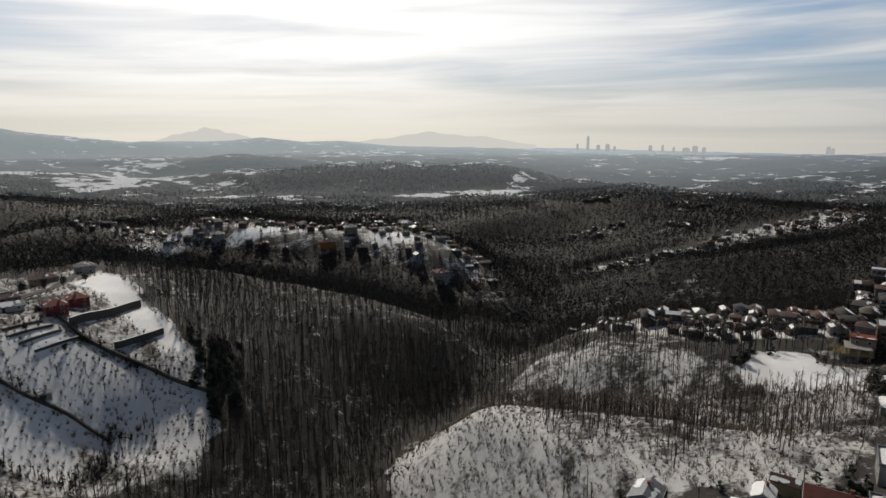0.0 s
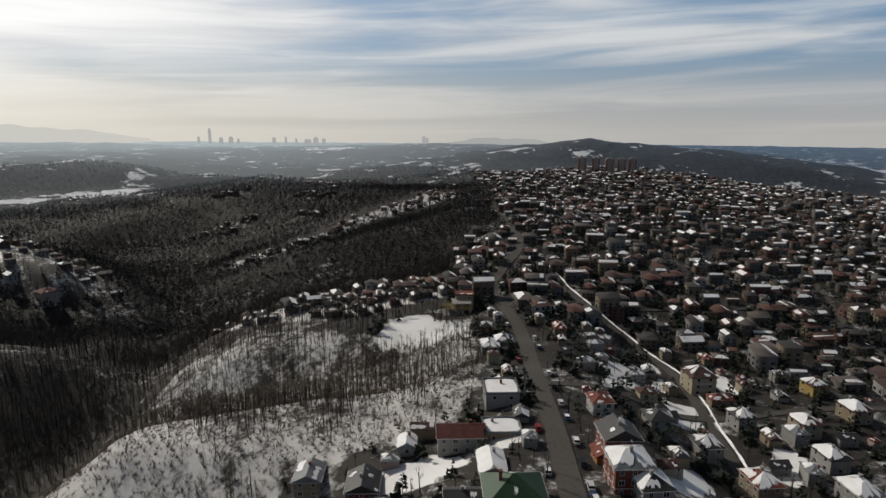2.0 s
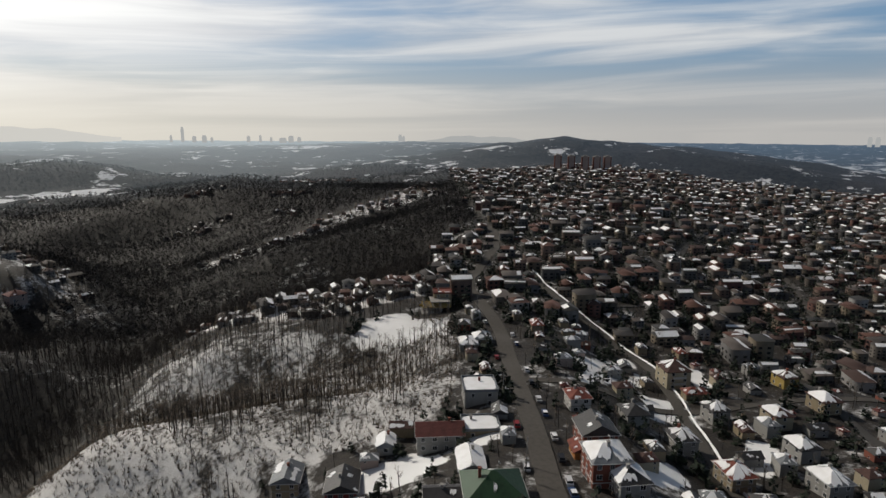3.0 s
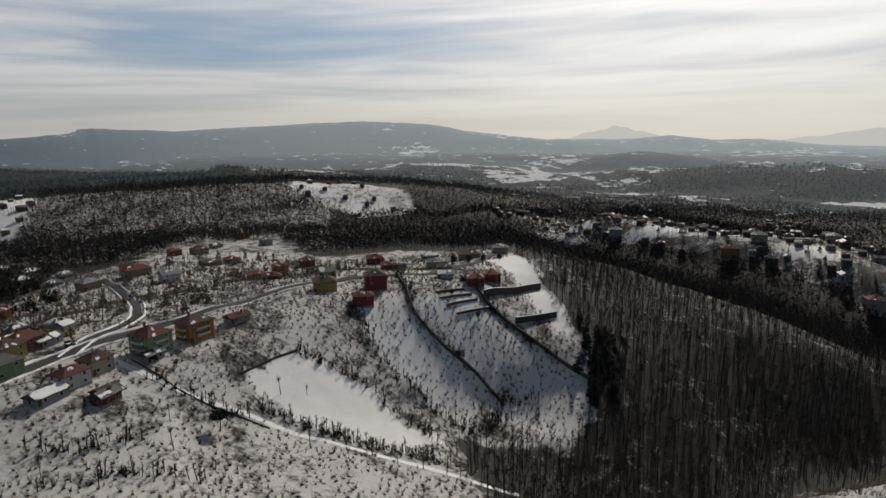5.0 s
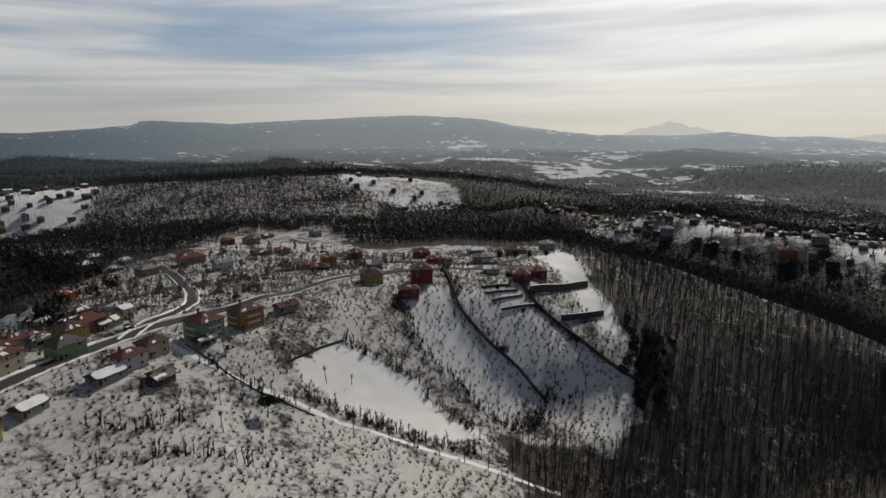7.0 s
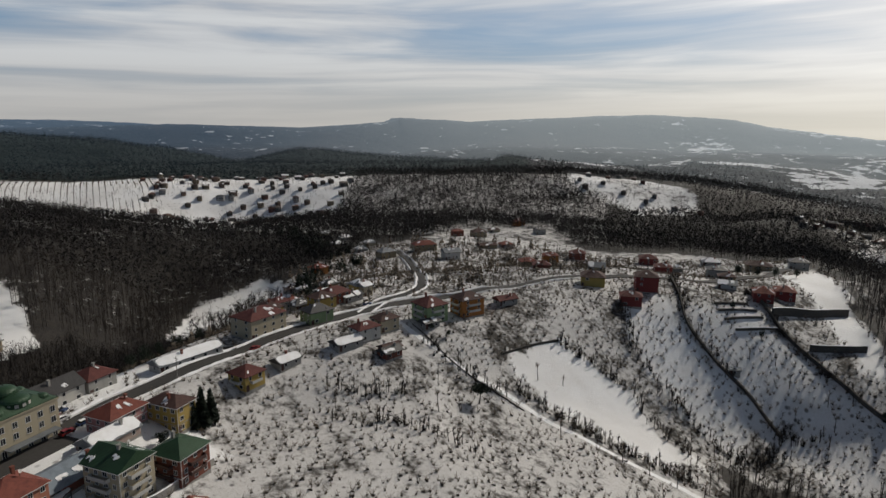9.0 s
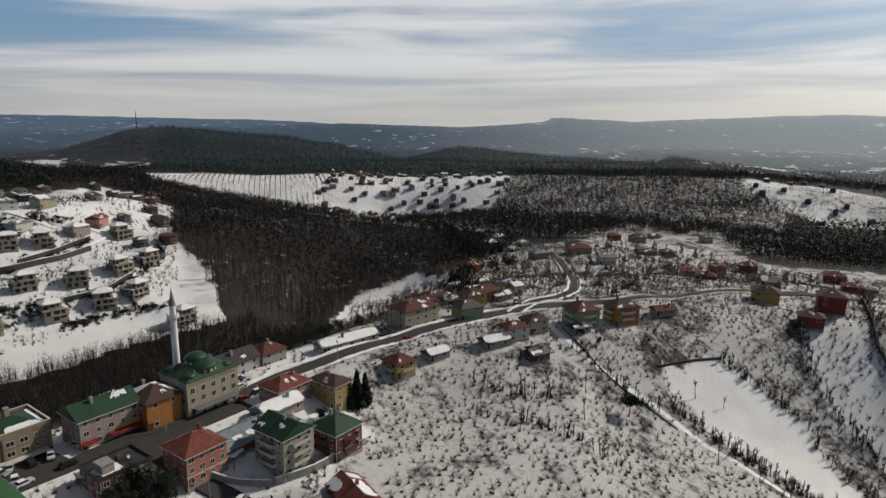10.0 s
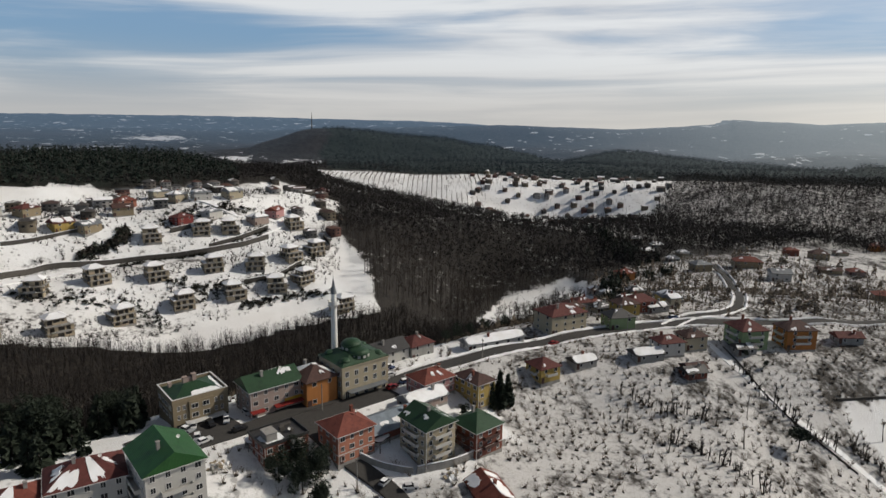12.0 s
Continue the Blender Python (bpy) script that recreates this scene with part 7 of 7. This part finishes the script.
def low_bush(seed, sprays=26):
    """A low dark evergreen or bramble bush."""
    rng = np.random.RandomState(seed)
    v, f, m = [], [], []
    for k in range(sprays):
        d = rng.normal(size=3) * (1, 1, 0.7)
        d /= np.linalg.norm(d)
        p = d * (1.0, 1.0, 0.8) * rng.uniform(0.6, 1.0) + (0, 0, 0.6)
        out = rng.normal(size=3) * 0.4
        blade(v, f, m, p - out, p + out, 0.22, rng, int(rng.rand() < 0.55))
    return packed(v, f, m)


for k, (line, per, spread, lo, hi) in enumerate((([(-350, -208), (-364, -198), (-374, -193), (-382, -198)], 3.0, 1.6, 0.9, 2.6), ([(-328, -108), (-338, -95), (-349, -76), (-349, -65)], 3.0, 1.5, 0.4, 1.2), ([(-331, -149), (-333, -131), (-339, -120), (-321, -136)], 2.2, 3.5, 0.4, 1.4), ([(-290, -205), (-300, -178), (-308, -160), (-300, -140)], 2.0, 4.5, 0.4, 1.3), ([(-351, -185), (-368, -165), (-374, -146)], 2.0, 1.2, 0.5, 1.3), ([(-385, -146), (-402, -130), (-420, -118)], 2.0, 2.0, 0.5, 1.4), ([(-395, -180), (-405, -172), (-420, -160), (-436, -135)], 2.0, 4.0, 0.5, 1.7), ([(-345, -112), (-357, -94), (-372, -85), (-395, -77), (-420, -80)], 2.0, 2.0, 0.4, 1.3))):
    x, y, rng = along(line, per, spread, 300 + k)
    tile("bushes", [low_bush(k) for k in range(5)], stand(x, y, rng, lo, hi), [PINE, WOOD_TWIG], "dark tangled bushes and rubble between villas", "bushes")
gx, gy, rng = along([(-545, 140), (-525, 150), (-500, 140), (-480, 150), (-470, 165)], 0.9, 10.0, 320)
tile("evergreen_grove", [conifer(k + 160, 10.0, 50, 0.32, 0.03) for k in range(4)], stand(gx, gy, rng, 0.6, 1.15), [BARK, PINE], "dark evergreen grove behind cottages", "trees")
gx, gy, rng = along([(-330, 92), (-345, 100), (-395, 112), (-420, 135), (-430, 165)], 0.6, 5.0, 321)
tile("evergreen_grove", [conifer(k + 170, 8.0, 60, 0.34, 0.03) for k in range(4)], stand(gx, gy, rng, 0.5, 1.1), [BARK, PINE], "dark evergreens round the snowy field", "trees")
gx, gy, rng = along([(-104, 262), (-108, 280), (-117, 296), (-124, 304)], 0.8, 4.0, 322)
tile("evergreen_grove", [conifer(k + 180, 8.0, 70, 0.36, 0.03) for k in range(4)], stand(gx, gy, rng, 0.5, 1.1), [BARK, PINE], "dark evergreens at the field's lower corner", "trees")


# single trees
def as_tree(name, shape, x, y, size, turn, label, mats, category="tree", split=True):
    """One tree with its trunk and crown as parts."""
    v, f, m = shape
    ob = tagged(new(name), label, category)
    for k, part_name in enumerate(("trunk", "crown")):
        sel = f[m == k]
        used = np.unique(sel)
        lut = np.zeros(len(v), int)
        lut[used] = np.arange(len(used))
        piece(part_name, v[used] * size, [tuple(int(i) for i in q) for q in lut[sel]], mats[k], ob)
    ob.matrix_basis = pose(x, y, ground_at(x, y), 0, 0, turn)
    return ob


def umbrella_pine(seed):
    rng = np.random.RandomState(seed)
    v, f, m = [], [], []
    stick(v, f, m, (0, 0, -0.6), (0.4, 0.1, 5.2), 0.22, 0.14, 6)
    for k in range(6):
        g = k * 1.05
        stick(v, f, m, (0.35, 0.1, 4.2 + 0.1 * k), (2.0 * math.cos(g), 2.0 * math.sin(g), 6.2), 0.09, 0.03)
    for k in range(420):
        g, r = rng.uniform(0, 6.283), 3.3 * math.sqrt(rng.rand())
        p = np.array((r * math.cos(g) + 0.3, r * math.sin(g), 5.9 + (1 - (r / 3.4) ** 2) * rng.uniform(0, 1.9)))
        out = rng.normal(size=3) * 0.55
        blade(v, f, m, p - out, p + out, 0.22, rng)
    return packed(v, f, m)


def broad_evergreen(seed, tall=9.0, wide=3.6, sprays=2600):
    rng = np.random.RandomState(seed)
    v, f, m = [], [], []
    stick(v, f, m, (0, 0, -0.8), (0, 0, tall * 0.75), 0.24, 0.06, 5)
    lumps = [(rng.uniform(-0.55, 0.55) * wide, rng.uniform(-0.55, 0.55) * wide, tall * rng.uniform(0.3, 0.85), rng.uniform(0.35, 0.6) * wide) for _ in range(11)]
    for k in range(sprays):
        cx, cy, cz, r = lumps[k % len(lumps)]
        d = rng.normal(size=3)
        d /= np.linalg.norm(d)
        p = np.array((cx, cy, cz)) + d * r * rng.uniform(0.7, 1.05)
        out = rng.normal(size=3) * 0.22
        blade(v, f, m, p - out, p + out, 0.11, rng)
    return packed(v, f, m)


as_tree("umbrella_pine", umbrella_pine(1), -181, 116, 1.0, 0, "dark flat-topped pine standing in the snowy orchard", [BARK, PINE])
for k, (x, y, s) in enumerate(((-185, 20, 1.0), (-188, 23, 0.85), (-183.5, 17.5, 0.7))):
    as_tree("conifer", conifer(40 + k, 12.5, 420, 0.2, 0.05), x, y, s, k * 50, "tall dark conifer beside a house", [BARK, PINE])
for k, (x, y, s) in enumerate(((-138, -33, 1.0), (-143, -30, 1.1), (-139, -39, 0.95), (-145, -36, 0.9), (-134, -28, 1.0), (-148, -105, 1.5), (-152, -99, 1.3), (-154, -114, 1.5), (-166, -112, 1.4), (-178, -124, 1.5), (-161, -88, 1.1), (-166, -93, 1.2), (-176, -98, 1.2), (-190, -107, 1.2), (-140, -112, 1.4), (-200, -92, 1.1), (-161, -5, 0.55), (-174, 8, 0.5))):
    as_tree("evergreen", broad_evergreen(60 + k % 5), x, y, s, k * 67, "dark broad evergreen tree with snow at its foot", [BARK, PINE])
for k, (x, y, s) in enumerate(((-264, 47, 0.8), (-269, 52, 0.9), (-240, 13, 0.8), (-236, 8, 0.9), (-232, 3, 0.75), (-250, 20, 0.7), (-258, 29, 0.7), (-280, 66, 0.6), (-172, 268, 0.5), (-190, 270, 0.5), (-221, 350, 0.8), (-226, 341, 0.8), (-215, 362, 0.7), (-232, 330, 0.9), (-222, 117, 0.45), (-216, 122, 0.4), (-112, 284, 0.8), (-105, 292, 0.7), (-116, 297, 0.75), (-99, 281, 0.6), (-104, 300, 0.9))):
    as_tree("evergreen", broad_evergreen(70 + k % 5, 8.5, 2.8, 1400), x, y, s, k * 41, "dark evergreen tree among the houses", [BARK, PINE])
rng = np.random.RandomState(5)
loose = [(-168, 131), (-160, 138), (-150, 146), (-143, 152), (-136, 158), (-129, 164), (-122, 169), (-147, 157), (-139, 163), (-132, 170), (-125, 176), (-155, 151), (-163, 146), (-118, 172), (-190, 150), (-186, 160), (-199, 199), (-190, 196), (-183, 201), (-176, 205), (-168, 208), (-160, 203), (-152, 199), (-146, 206), (-138, 212), (-195, 80), (-186, 62), (-170, 70), (-176, 96), (-160, 100), (-150, 112), (-205, 92), (-132, 190), (-126, 196), (-140, 184), (-210, 215), (-214, 232), (-168, 255), (-160, 262), (-150, 258), (-141, 250), (-135, 262), (-128, 256), (44, 200), (60, 190), (52, 214), (70, 172), (30, 222), (84, 186), (76, 204), (38, 178), (92, 174), (58, 226), (66, 236)]
for k, (x, y) in enumerate(loose):
    as_tree("bare_tree", bare_tree(90 + k % 7, 7.0, 60, 7), x, y, rng.uniform(0.6, 1.25), k * 53, "leafless orchard tree standing in snow", [BARK, TWIG])

# ---- the town on the eastern slope ----
def palette(name, colors, rough=0.85):
    def build(n):
        isle = n.add("NewGeometry").outputs["Random Per Island"]
        p = n.add("NewGeometry").outputs["Position"]
        ramp = n.add("ValToRGB", None, Fac=isle)
        ramp.color_ramp.interpolation = "CONSTANT"
        while len(ramp.color_ramp.elements) < len(colors):
            ramp.color_ramp.elements.new(0.5)
        for k, (e, c) in enumerate(zip(ramp.color_ramp.elements, colors)):
            e.position, e.color = k / len(colors), (*c, 1)
        a = n.noise(p, 0.8, 4.0)
        return skin(n, n.mix(n.math("MULTIPLY", a, 0.5), ramp.outputs[0], (0.03, 0.03, 0.03)), rough, a, 0.2, 0.05)
    return material(name, build)


WALL_MIX = palette("town_walls", [(0.13, 0.115, 0.10), (0.17, 0.165, 0.16), (0.09, 0.075, 0.06), (0.19, 0.155, 0.11), (0.13, 0.06, 0.048), (0.30, 0.29, 0.28), (0.10, 0.098, 0.095), (0.17, 0.115, 0.09)])
ROOF_MIX = palette("town_roofs", [(0.07, 0.04, 0.033), (0.06, 0.053, 0.05), (0.11, 0.05, 0.036), (0.05, 0.05, 0.05), (0.12, 0.10, 0.09)])


def block_shape(seed):
    """A far house: walls, window bands, roof slopes, snow on some of them."""
    rng = np.random.RandomState(seed)
    w, d, h = rng.uniform(9, 15), rng.uniform(8, 11), rng.choice([5.5, 6.5, 8.5, 9.5, 11.5])
    v, f, m = [], [], []

    def quad(a, b, c, e, mat):
        n = len(v)
        v.extend([a, b, c, e])
        f.extend([(n, n + 1, n + 2), (n, n + 2, n + 3)])
        m.extend([mat, mat])
    X, Y = w / 2, d / 2
    c = [(-X, -Y), (X, -Y), (X, Y), (-X, Y)]
    n = len(v)
    v += [(*q, -3.0) for q in c] + [(*q, h) for q in c]
    for k in range(4):
        l = (k + 1) % 4
        f += [(n + k, n + l, n + 4 + l), (n + k, n + 4 + l, n + 4 + k)]
        m += [0, 0]
    for level in range(int(h // 2.9)):
        z = level * 2.85 + 1.1
        for s in (-1, 1):
            for k in range(3):
                a = -X + (k + 0.28) * w / 3
                quad((a, s * (Y + 0.05), z), (a + w / 6.5, s * (Y + 0.05), z), (a + w / 6.5, s * (Y + 0.05), z + 1.3), (a, s * (Y + 0.05), z + 1.3), 3)
            for k in range(2):
                a = -Y + (k + 0.25) * d / 2
                quad((s * (X + 0.05), a, z), (s * (X + 0.05), a + d / 5, z), (s * (X + 0.05), a + d / 5, z + 1.3), (s * (X + 0.05), a, z + 1.3), 3)
    X, Y, r = X + 0.6, Y + 0.6, rng.uniform(1.8, 2.8)
    g = rng.choice([0.0, 1.0]) * Y
    e = [np.array(q, float) for q in ((-X, -Y, h), (X, -Y, h), (X, Y, h), (-X, Y, h))]
    r0, r1 = np.array((-X + g, 0, h + r)), np.array((X - g, 0, h + r))
    n = len(v)
    v += e + [r0, r1]
    f += [(n, n + 1, n + 5), (n, n + 5, n + 4), (n + 2, n + 3, n + 4), (n + 2, n + 4, n + 5), (n + 1, n + 2, n + 5), (n + 3, n, n + 4)]
    m += [1] * 6
    for a, b, p, q in ((e[0], e[1], r1, r0), (e[2], e[3], r0, r1)):
        share = rng.uniform(0.0, 1.1)
        if share > 0.3:
            lo, hi = rng.uniform(0.02, 0.35), rng.uniform(0.6, 0.98)
            u0, u1 = (0.02, 0.98) if share > 0.6 else sorted(rng.uniform(0, 1, 2))
            up = np.array((0, 0, 0.14))
            k = [a + (b - a) * u0, a + (b - a) * u1, q + (p - q) * u1, q + (p - q) * u0]
            quad(k[0] + (k[3] - k[0]) * lo + up, k[1] + (k[2] - k[1]) * lo * rng.uniform(0.5, 1.5) + up, k[1] + (k[2] - k[1]) * hi + up, k[0] + (k[3] - k[0]) * hi + up, 2)
    return np.array([np.array(q, float) for q in v]), np.array(f), np.array(m)


def plots(area, along, across, turn, seed, x0, x1, y0, y1, leave=0.0):
    """House plots in rows, turned with the streets."""
    rng = np.random.RandomState(seed)
    c, s = math.cos(radians(turn)), math.sin(radians(turn))
    u, w = np.meshgrid(np.arange(-1800, 1800, along), np.arange(-1800, 1800, across))
    u = u + rng.uniform(-0.42, 0.42, u.shape) * along
    w = w + rng.uniform(-0.36, 0.36, u.shape) * across
    x, y = (u * c - w * s).ravel(), (u * s + w * c).ravel()
    keep = (x > x0) & (x < x1) & (y > y0) & (y < y1) & (rng.rand(x.size) > leave)
    x, y = x[keep], y[keep]
    keep = inside(area, x, y)
    x, y = x[keep], y[keep]
    keep = away(x, y, 1.0)
    return x[keep], y[keep], rng


x, y, rng = plots(TOWN, 15.0, 14.0, 56, 71, 0, 1500, -250, 1100, 0.1)
ok = ~inside(SHRUB_SPUR, x, y) & in_view(x, y, 60, 1500) & (wobble(x, y, 75, 98) + 0.4 * wobble(x, y, 30, 99) > -0.95)
for yard in YARDS + [MOUND]:
    ok &= ~inside(yard, x, y)
x, y = x[ok], y[ok]
r = np.hypot(x, y)
order = np.argsort(r)
near = order[r[order] < 420][:92]
rest = np.setdiff1d(order, near)
styles = [("cream", "brown", 0.5), ("grey", "dark", 0.45), ("tan", "rust", 0.6), ("rose", "grey", 0.75), ("brick", "brown", 0.3), ("rose", "red", 0.45), ("grey", "grey", 0.7), ("tan", "brown", 0.6), ("brick", "dark", 0.5), ("tan", "dark", 0.6)]
kinds = []
for k, (wall, roof, snow) in enumerate(styles):
    kinds.append(house(900 + k * 13, 17 * k, 0, 10.5 + (k * 7 % 5), 9 + (k * 3 % 3), 2 + (k % 3 == 0), wall, roof, "gable" if k % 3 == 1 else "hip", snow * 0.8, f"{wall} town house with {roof} roof and patches of snow", group="town houses", windows=7.0, place=False))
for k, i in enumerate(near):
    turn = 56 + rng.choice([0, 90, 180, 270]) + rng.uniform(-8, 8)
    m = pose(x[i], y[i], seat(x[i], y[i], turn, 11, 10), 0, 0, turn) @ Matrix.Scale(rng.uniform(0.6, 0.82), 4)
    if k < len(kinds):
        kinds[k].matrix_basis = m
    else:
        copy_thing(kinds[rng.randint(len(kinds))], m)
    BUILT.append((x[i], y[i], 5.5))
BLOCKS = [block_shape(k) for k in range(24)]
COTTAGES = [b for b in BLOCKS if b[0][:, 2].max() < 9.5]
far_mats = [WALL_MIX, ROOF_MIX, SNOW, GLASS]


def far_houses(x, y, turn, rng, label, size=(0.85, 1.15), shapes=None):
    places = np.stack([x, y, height(x, y), rng.uniform(*size, x.shape), np.radians(turn + 90 * rng.randint(0, 4, x.shape) + rng.uniform(-9, 9, x.shape)), np.zeros(x.shape)], -1)
    tile("houses", shapes or BLOCKS, places, far_mats, label, "houses")


far_houses(x[rest], y[rest], 56, rng, "crowded town houses with snow on their roofs", (0.5, 0.95))
for area, turn, a, b, leave in ((HAMLET, 15, 16, 15, 0.3), (TERRACE_TOWN, 70, 10, 9.5, 0.1), (SPUR_TOWN, 60, 17, 15, 0.15)):
    hx, hy, rng = plots(area, a, b, turn, 80 + a, -700, 700, 0, 900, leave)
    far_houses(hx, hy, turn, rng, "small houses with snowy roofs along a ridge", (0.45, 0.75), COTTAGES)
hx, hy, rng = plots(ESTATE, 19, 18, 120, 87, -640, -330, -330, -70, 0.5)
keep = (np.hypot(hx, hy) > 428) & (np.hypot(hx, hy) < 640) & ~inside(KNOLL_FIELD, hx, hy) & ~pine_land(hx, hy)
far_houses(hx[keep], hy[keep], 120, rng, "houses on the upper hillside with snowy roofs", (0.6, 0.85), COTTAGES)
hx, hy, rng = plots(VINE, 20, 17, 80, 85, -1000, -560, 40, 350, 0.25)
far_houses(hx, hy, 80, rng, "sheds and small houses on a snowy slope", (0.55, 0.8), COTTAGES)
hx, hy, rng = plots(SNOW_HILL, 34, 30, 40, 86, -900, -400, 500, 900, 0.35)
far_houses(hx, hy, 40, rng, "houses on a snowy hill", (0.5, 0.75), COTTAGES)
rng = np.random.RandomState(9)
hx = np.concatenate([cx + rng.normal(size=12) * r * 0.5 for cx, cy, r in CLUSTERS])
hy = np.concatenate([cy + rng.normal(size=12) * r * 0.4 for cx, cy, r in CLUSTERS])
far_houses(hx, hy, 20, rng, "scattered houses in the valley", (0.55, 0.85), COTTAGES)
# garden trees of the town
x, y, rng = strewn(0, 1350, -250, 1050, 6.6, 0.6, 91)
keep = inside(TOWN, x, y) & ~inside(SHRUB_SPUR, x, y) & in_view(x, y, 50, 1200)
for yard in YARDS + [MOUND]:
    keep &= ~inside(yard, x, y)
x, y = x[keep], y[keep]
keep = clear(x, y)
x, y = x[keep], y[keep]
ever = rng.rand(x.size) < np.where(np.hypot(x, y) < 400, 0.62, 0.8)
far = ever & (np.hypot(x, y) > 430)
tile("garden_evergreens", [conifer(k + 25, 7.0, 7, 0.46, 0.02) for k in range(5)], stand(x[far], y[far], rng, 0.6, 1.45), [BARK, PINE], "dark evergreen trees between far town houses", "trees")
ever &= ~far
tile("garden_evergreens", [conifer(k + 5, 7.0, 32, 0.42, 0.02) for k in range(5)], stand(x[ever], y[ever], rng, 0.45, 1.3), [BARK, PINE], "dark evergreen trees between town houses", "trees")
tile("garden_trees", [bare_tree(k + 50, 7.5, 20, 3, 1.4) for k in range(5)], stand(x[~ever & ~far], y[~ever & ~far], rng, 0.6, 1.2), [BARK, TWIG], "bare trees between town houses", "trees")
x, y, rng = strewn(-620, 560, -60, 760, 9.0, 0.6, 92)
keep = (inside(VILLAGE, x, y) & (np.hypot(x + 330, y - 170) < 190) & (x < -262)) | inside(HAMLET, x, y) | inside(TERRACE_TOWN, x, y) | inside(SPUR_TOWN, x, y)
x, y = x[keep], y[keep]
keep = clear(x, y) & (rng.rand(x.size) < 0.8)
tile("ridge_trees", [conifer(k + 15, 6.5, 40, 0.36, 0.02) for k in range(3)] + [bare_tree(k + 70, 8.0, 34, 5) for k in range(4)], stand(x[keep], y[keep], rng, 0.5, 1.2), [BARK, TWIG], "bare trees and bushes among the ridge houses", "trees")

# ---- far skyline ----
# skyline colours that glow with painted haze, grey and pale
GREY_HAZE = haze_build(0.84, (0.62, 0.63, 0.62))
PALE_HAZE = haze_build(0.93, (0.88, 0.86, 0.80))


def skyscraper(yaw, high, wide):
    r = 4550
    x, y = -r * math.sin(radians(yaw)), r * math.cos(radians(yaw))
    ob = tagged(new("skyscraper"), "distant skyscraper with winter haze glowing in its colour", "skyscraper", "far skyline")
    z = ground_at(x, y)
    piece("shaft", *boxes((-wide / 2, wide / 2, -wide / 2, wide / 2, -20, high * 0.86)), GREY_HAZE, ob)
    piece("crown", *boxes((-wide * 0.36, wide * 0.36, -wide * 0.36, wide * 0.36, high * 0.86, high)), GREY_HAZE, ob)
    ob.matrix_basis = pose(x, y, z, 0, 0, yaw)


for yaw, high, wide in ((-12.1, 48, 16), (-13.0, 100, 20), (-13.9, 44, 26), (-14.7, 52, 30), (-15.3, 36, 18), (-18.3, 46, 24), (-19.3, 50, 16), (-20.2, 40, 16), (-21.2, 36, 48), (-21.9, 50, 36), (-22.6, 40, 26), (-31.6, 64, 26), (-31.9, 54, 20), (-69.7, 62, 24), (-70.2, 60, 26)):
    skyscraper(yaw, high, wide)


def mountain(yaw, half, high, base, r, mat):
    n = 60
    v, f = [], []
    for k in range(n + 1):
        u = k / n * 2 - 1
        a = radians(yaw + u * half)
        g = math.cos(u * math.pi / 2) ** 1.3 * (1 + 0.12 * math.sin(9 * u + yaw) + 0.06 * math.sin(23 * u))
        for rr, z in ((r - 250, base - 40), (r, base + (high - base) * g), (r + 60, base - 40)):
            v.append((-rr * math.sin(a), rr * math.cos(a), z))
    for k in range(n):
        f += [(3 * k, 3 * k + 1, 3 * k + 4, 3 * k + 3), (3 * k + 1, 3 * k + 2, 3 * k + 5, 3 * k + 4)]
    ob = tagged(piece("backdrop", v, f, mat), "faint mountain on the horizon", "backdrop", kind="structure")
    for q in ob.data.polygons:
        q.use_smooth = True


mountain(20.5, 4.5, 104, 20, 4780, PALE_HAZE)
mountain(0.6, 9.0, 74, -10, 4780, PALE_HAZE)
mountain(-38.5, 7.0, -18, -75, 4780, GREY_HAZE)
mast = tagged(new("radio_mast"), "lattice radio mast on a pine hill", "mast")
v, f = [], []
turned(v, f, 0, 0, [(1.6, -3), (1.2, 12), (0.7, 30), (0.3, 40)], 4)
piece("shaft", v, f, DARK, mast)
piece("crossarm", *boxes((-4, 4, -0.4, 0.4, 31, 31.7), (-3, 3, -0.4, 0.4, 26, 26.7)), DARK, mast)
mast.matrix_basis = pose(-1460, -299, ground_at(-1460, -299))
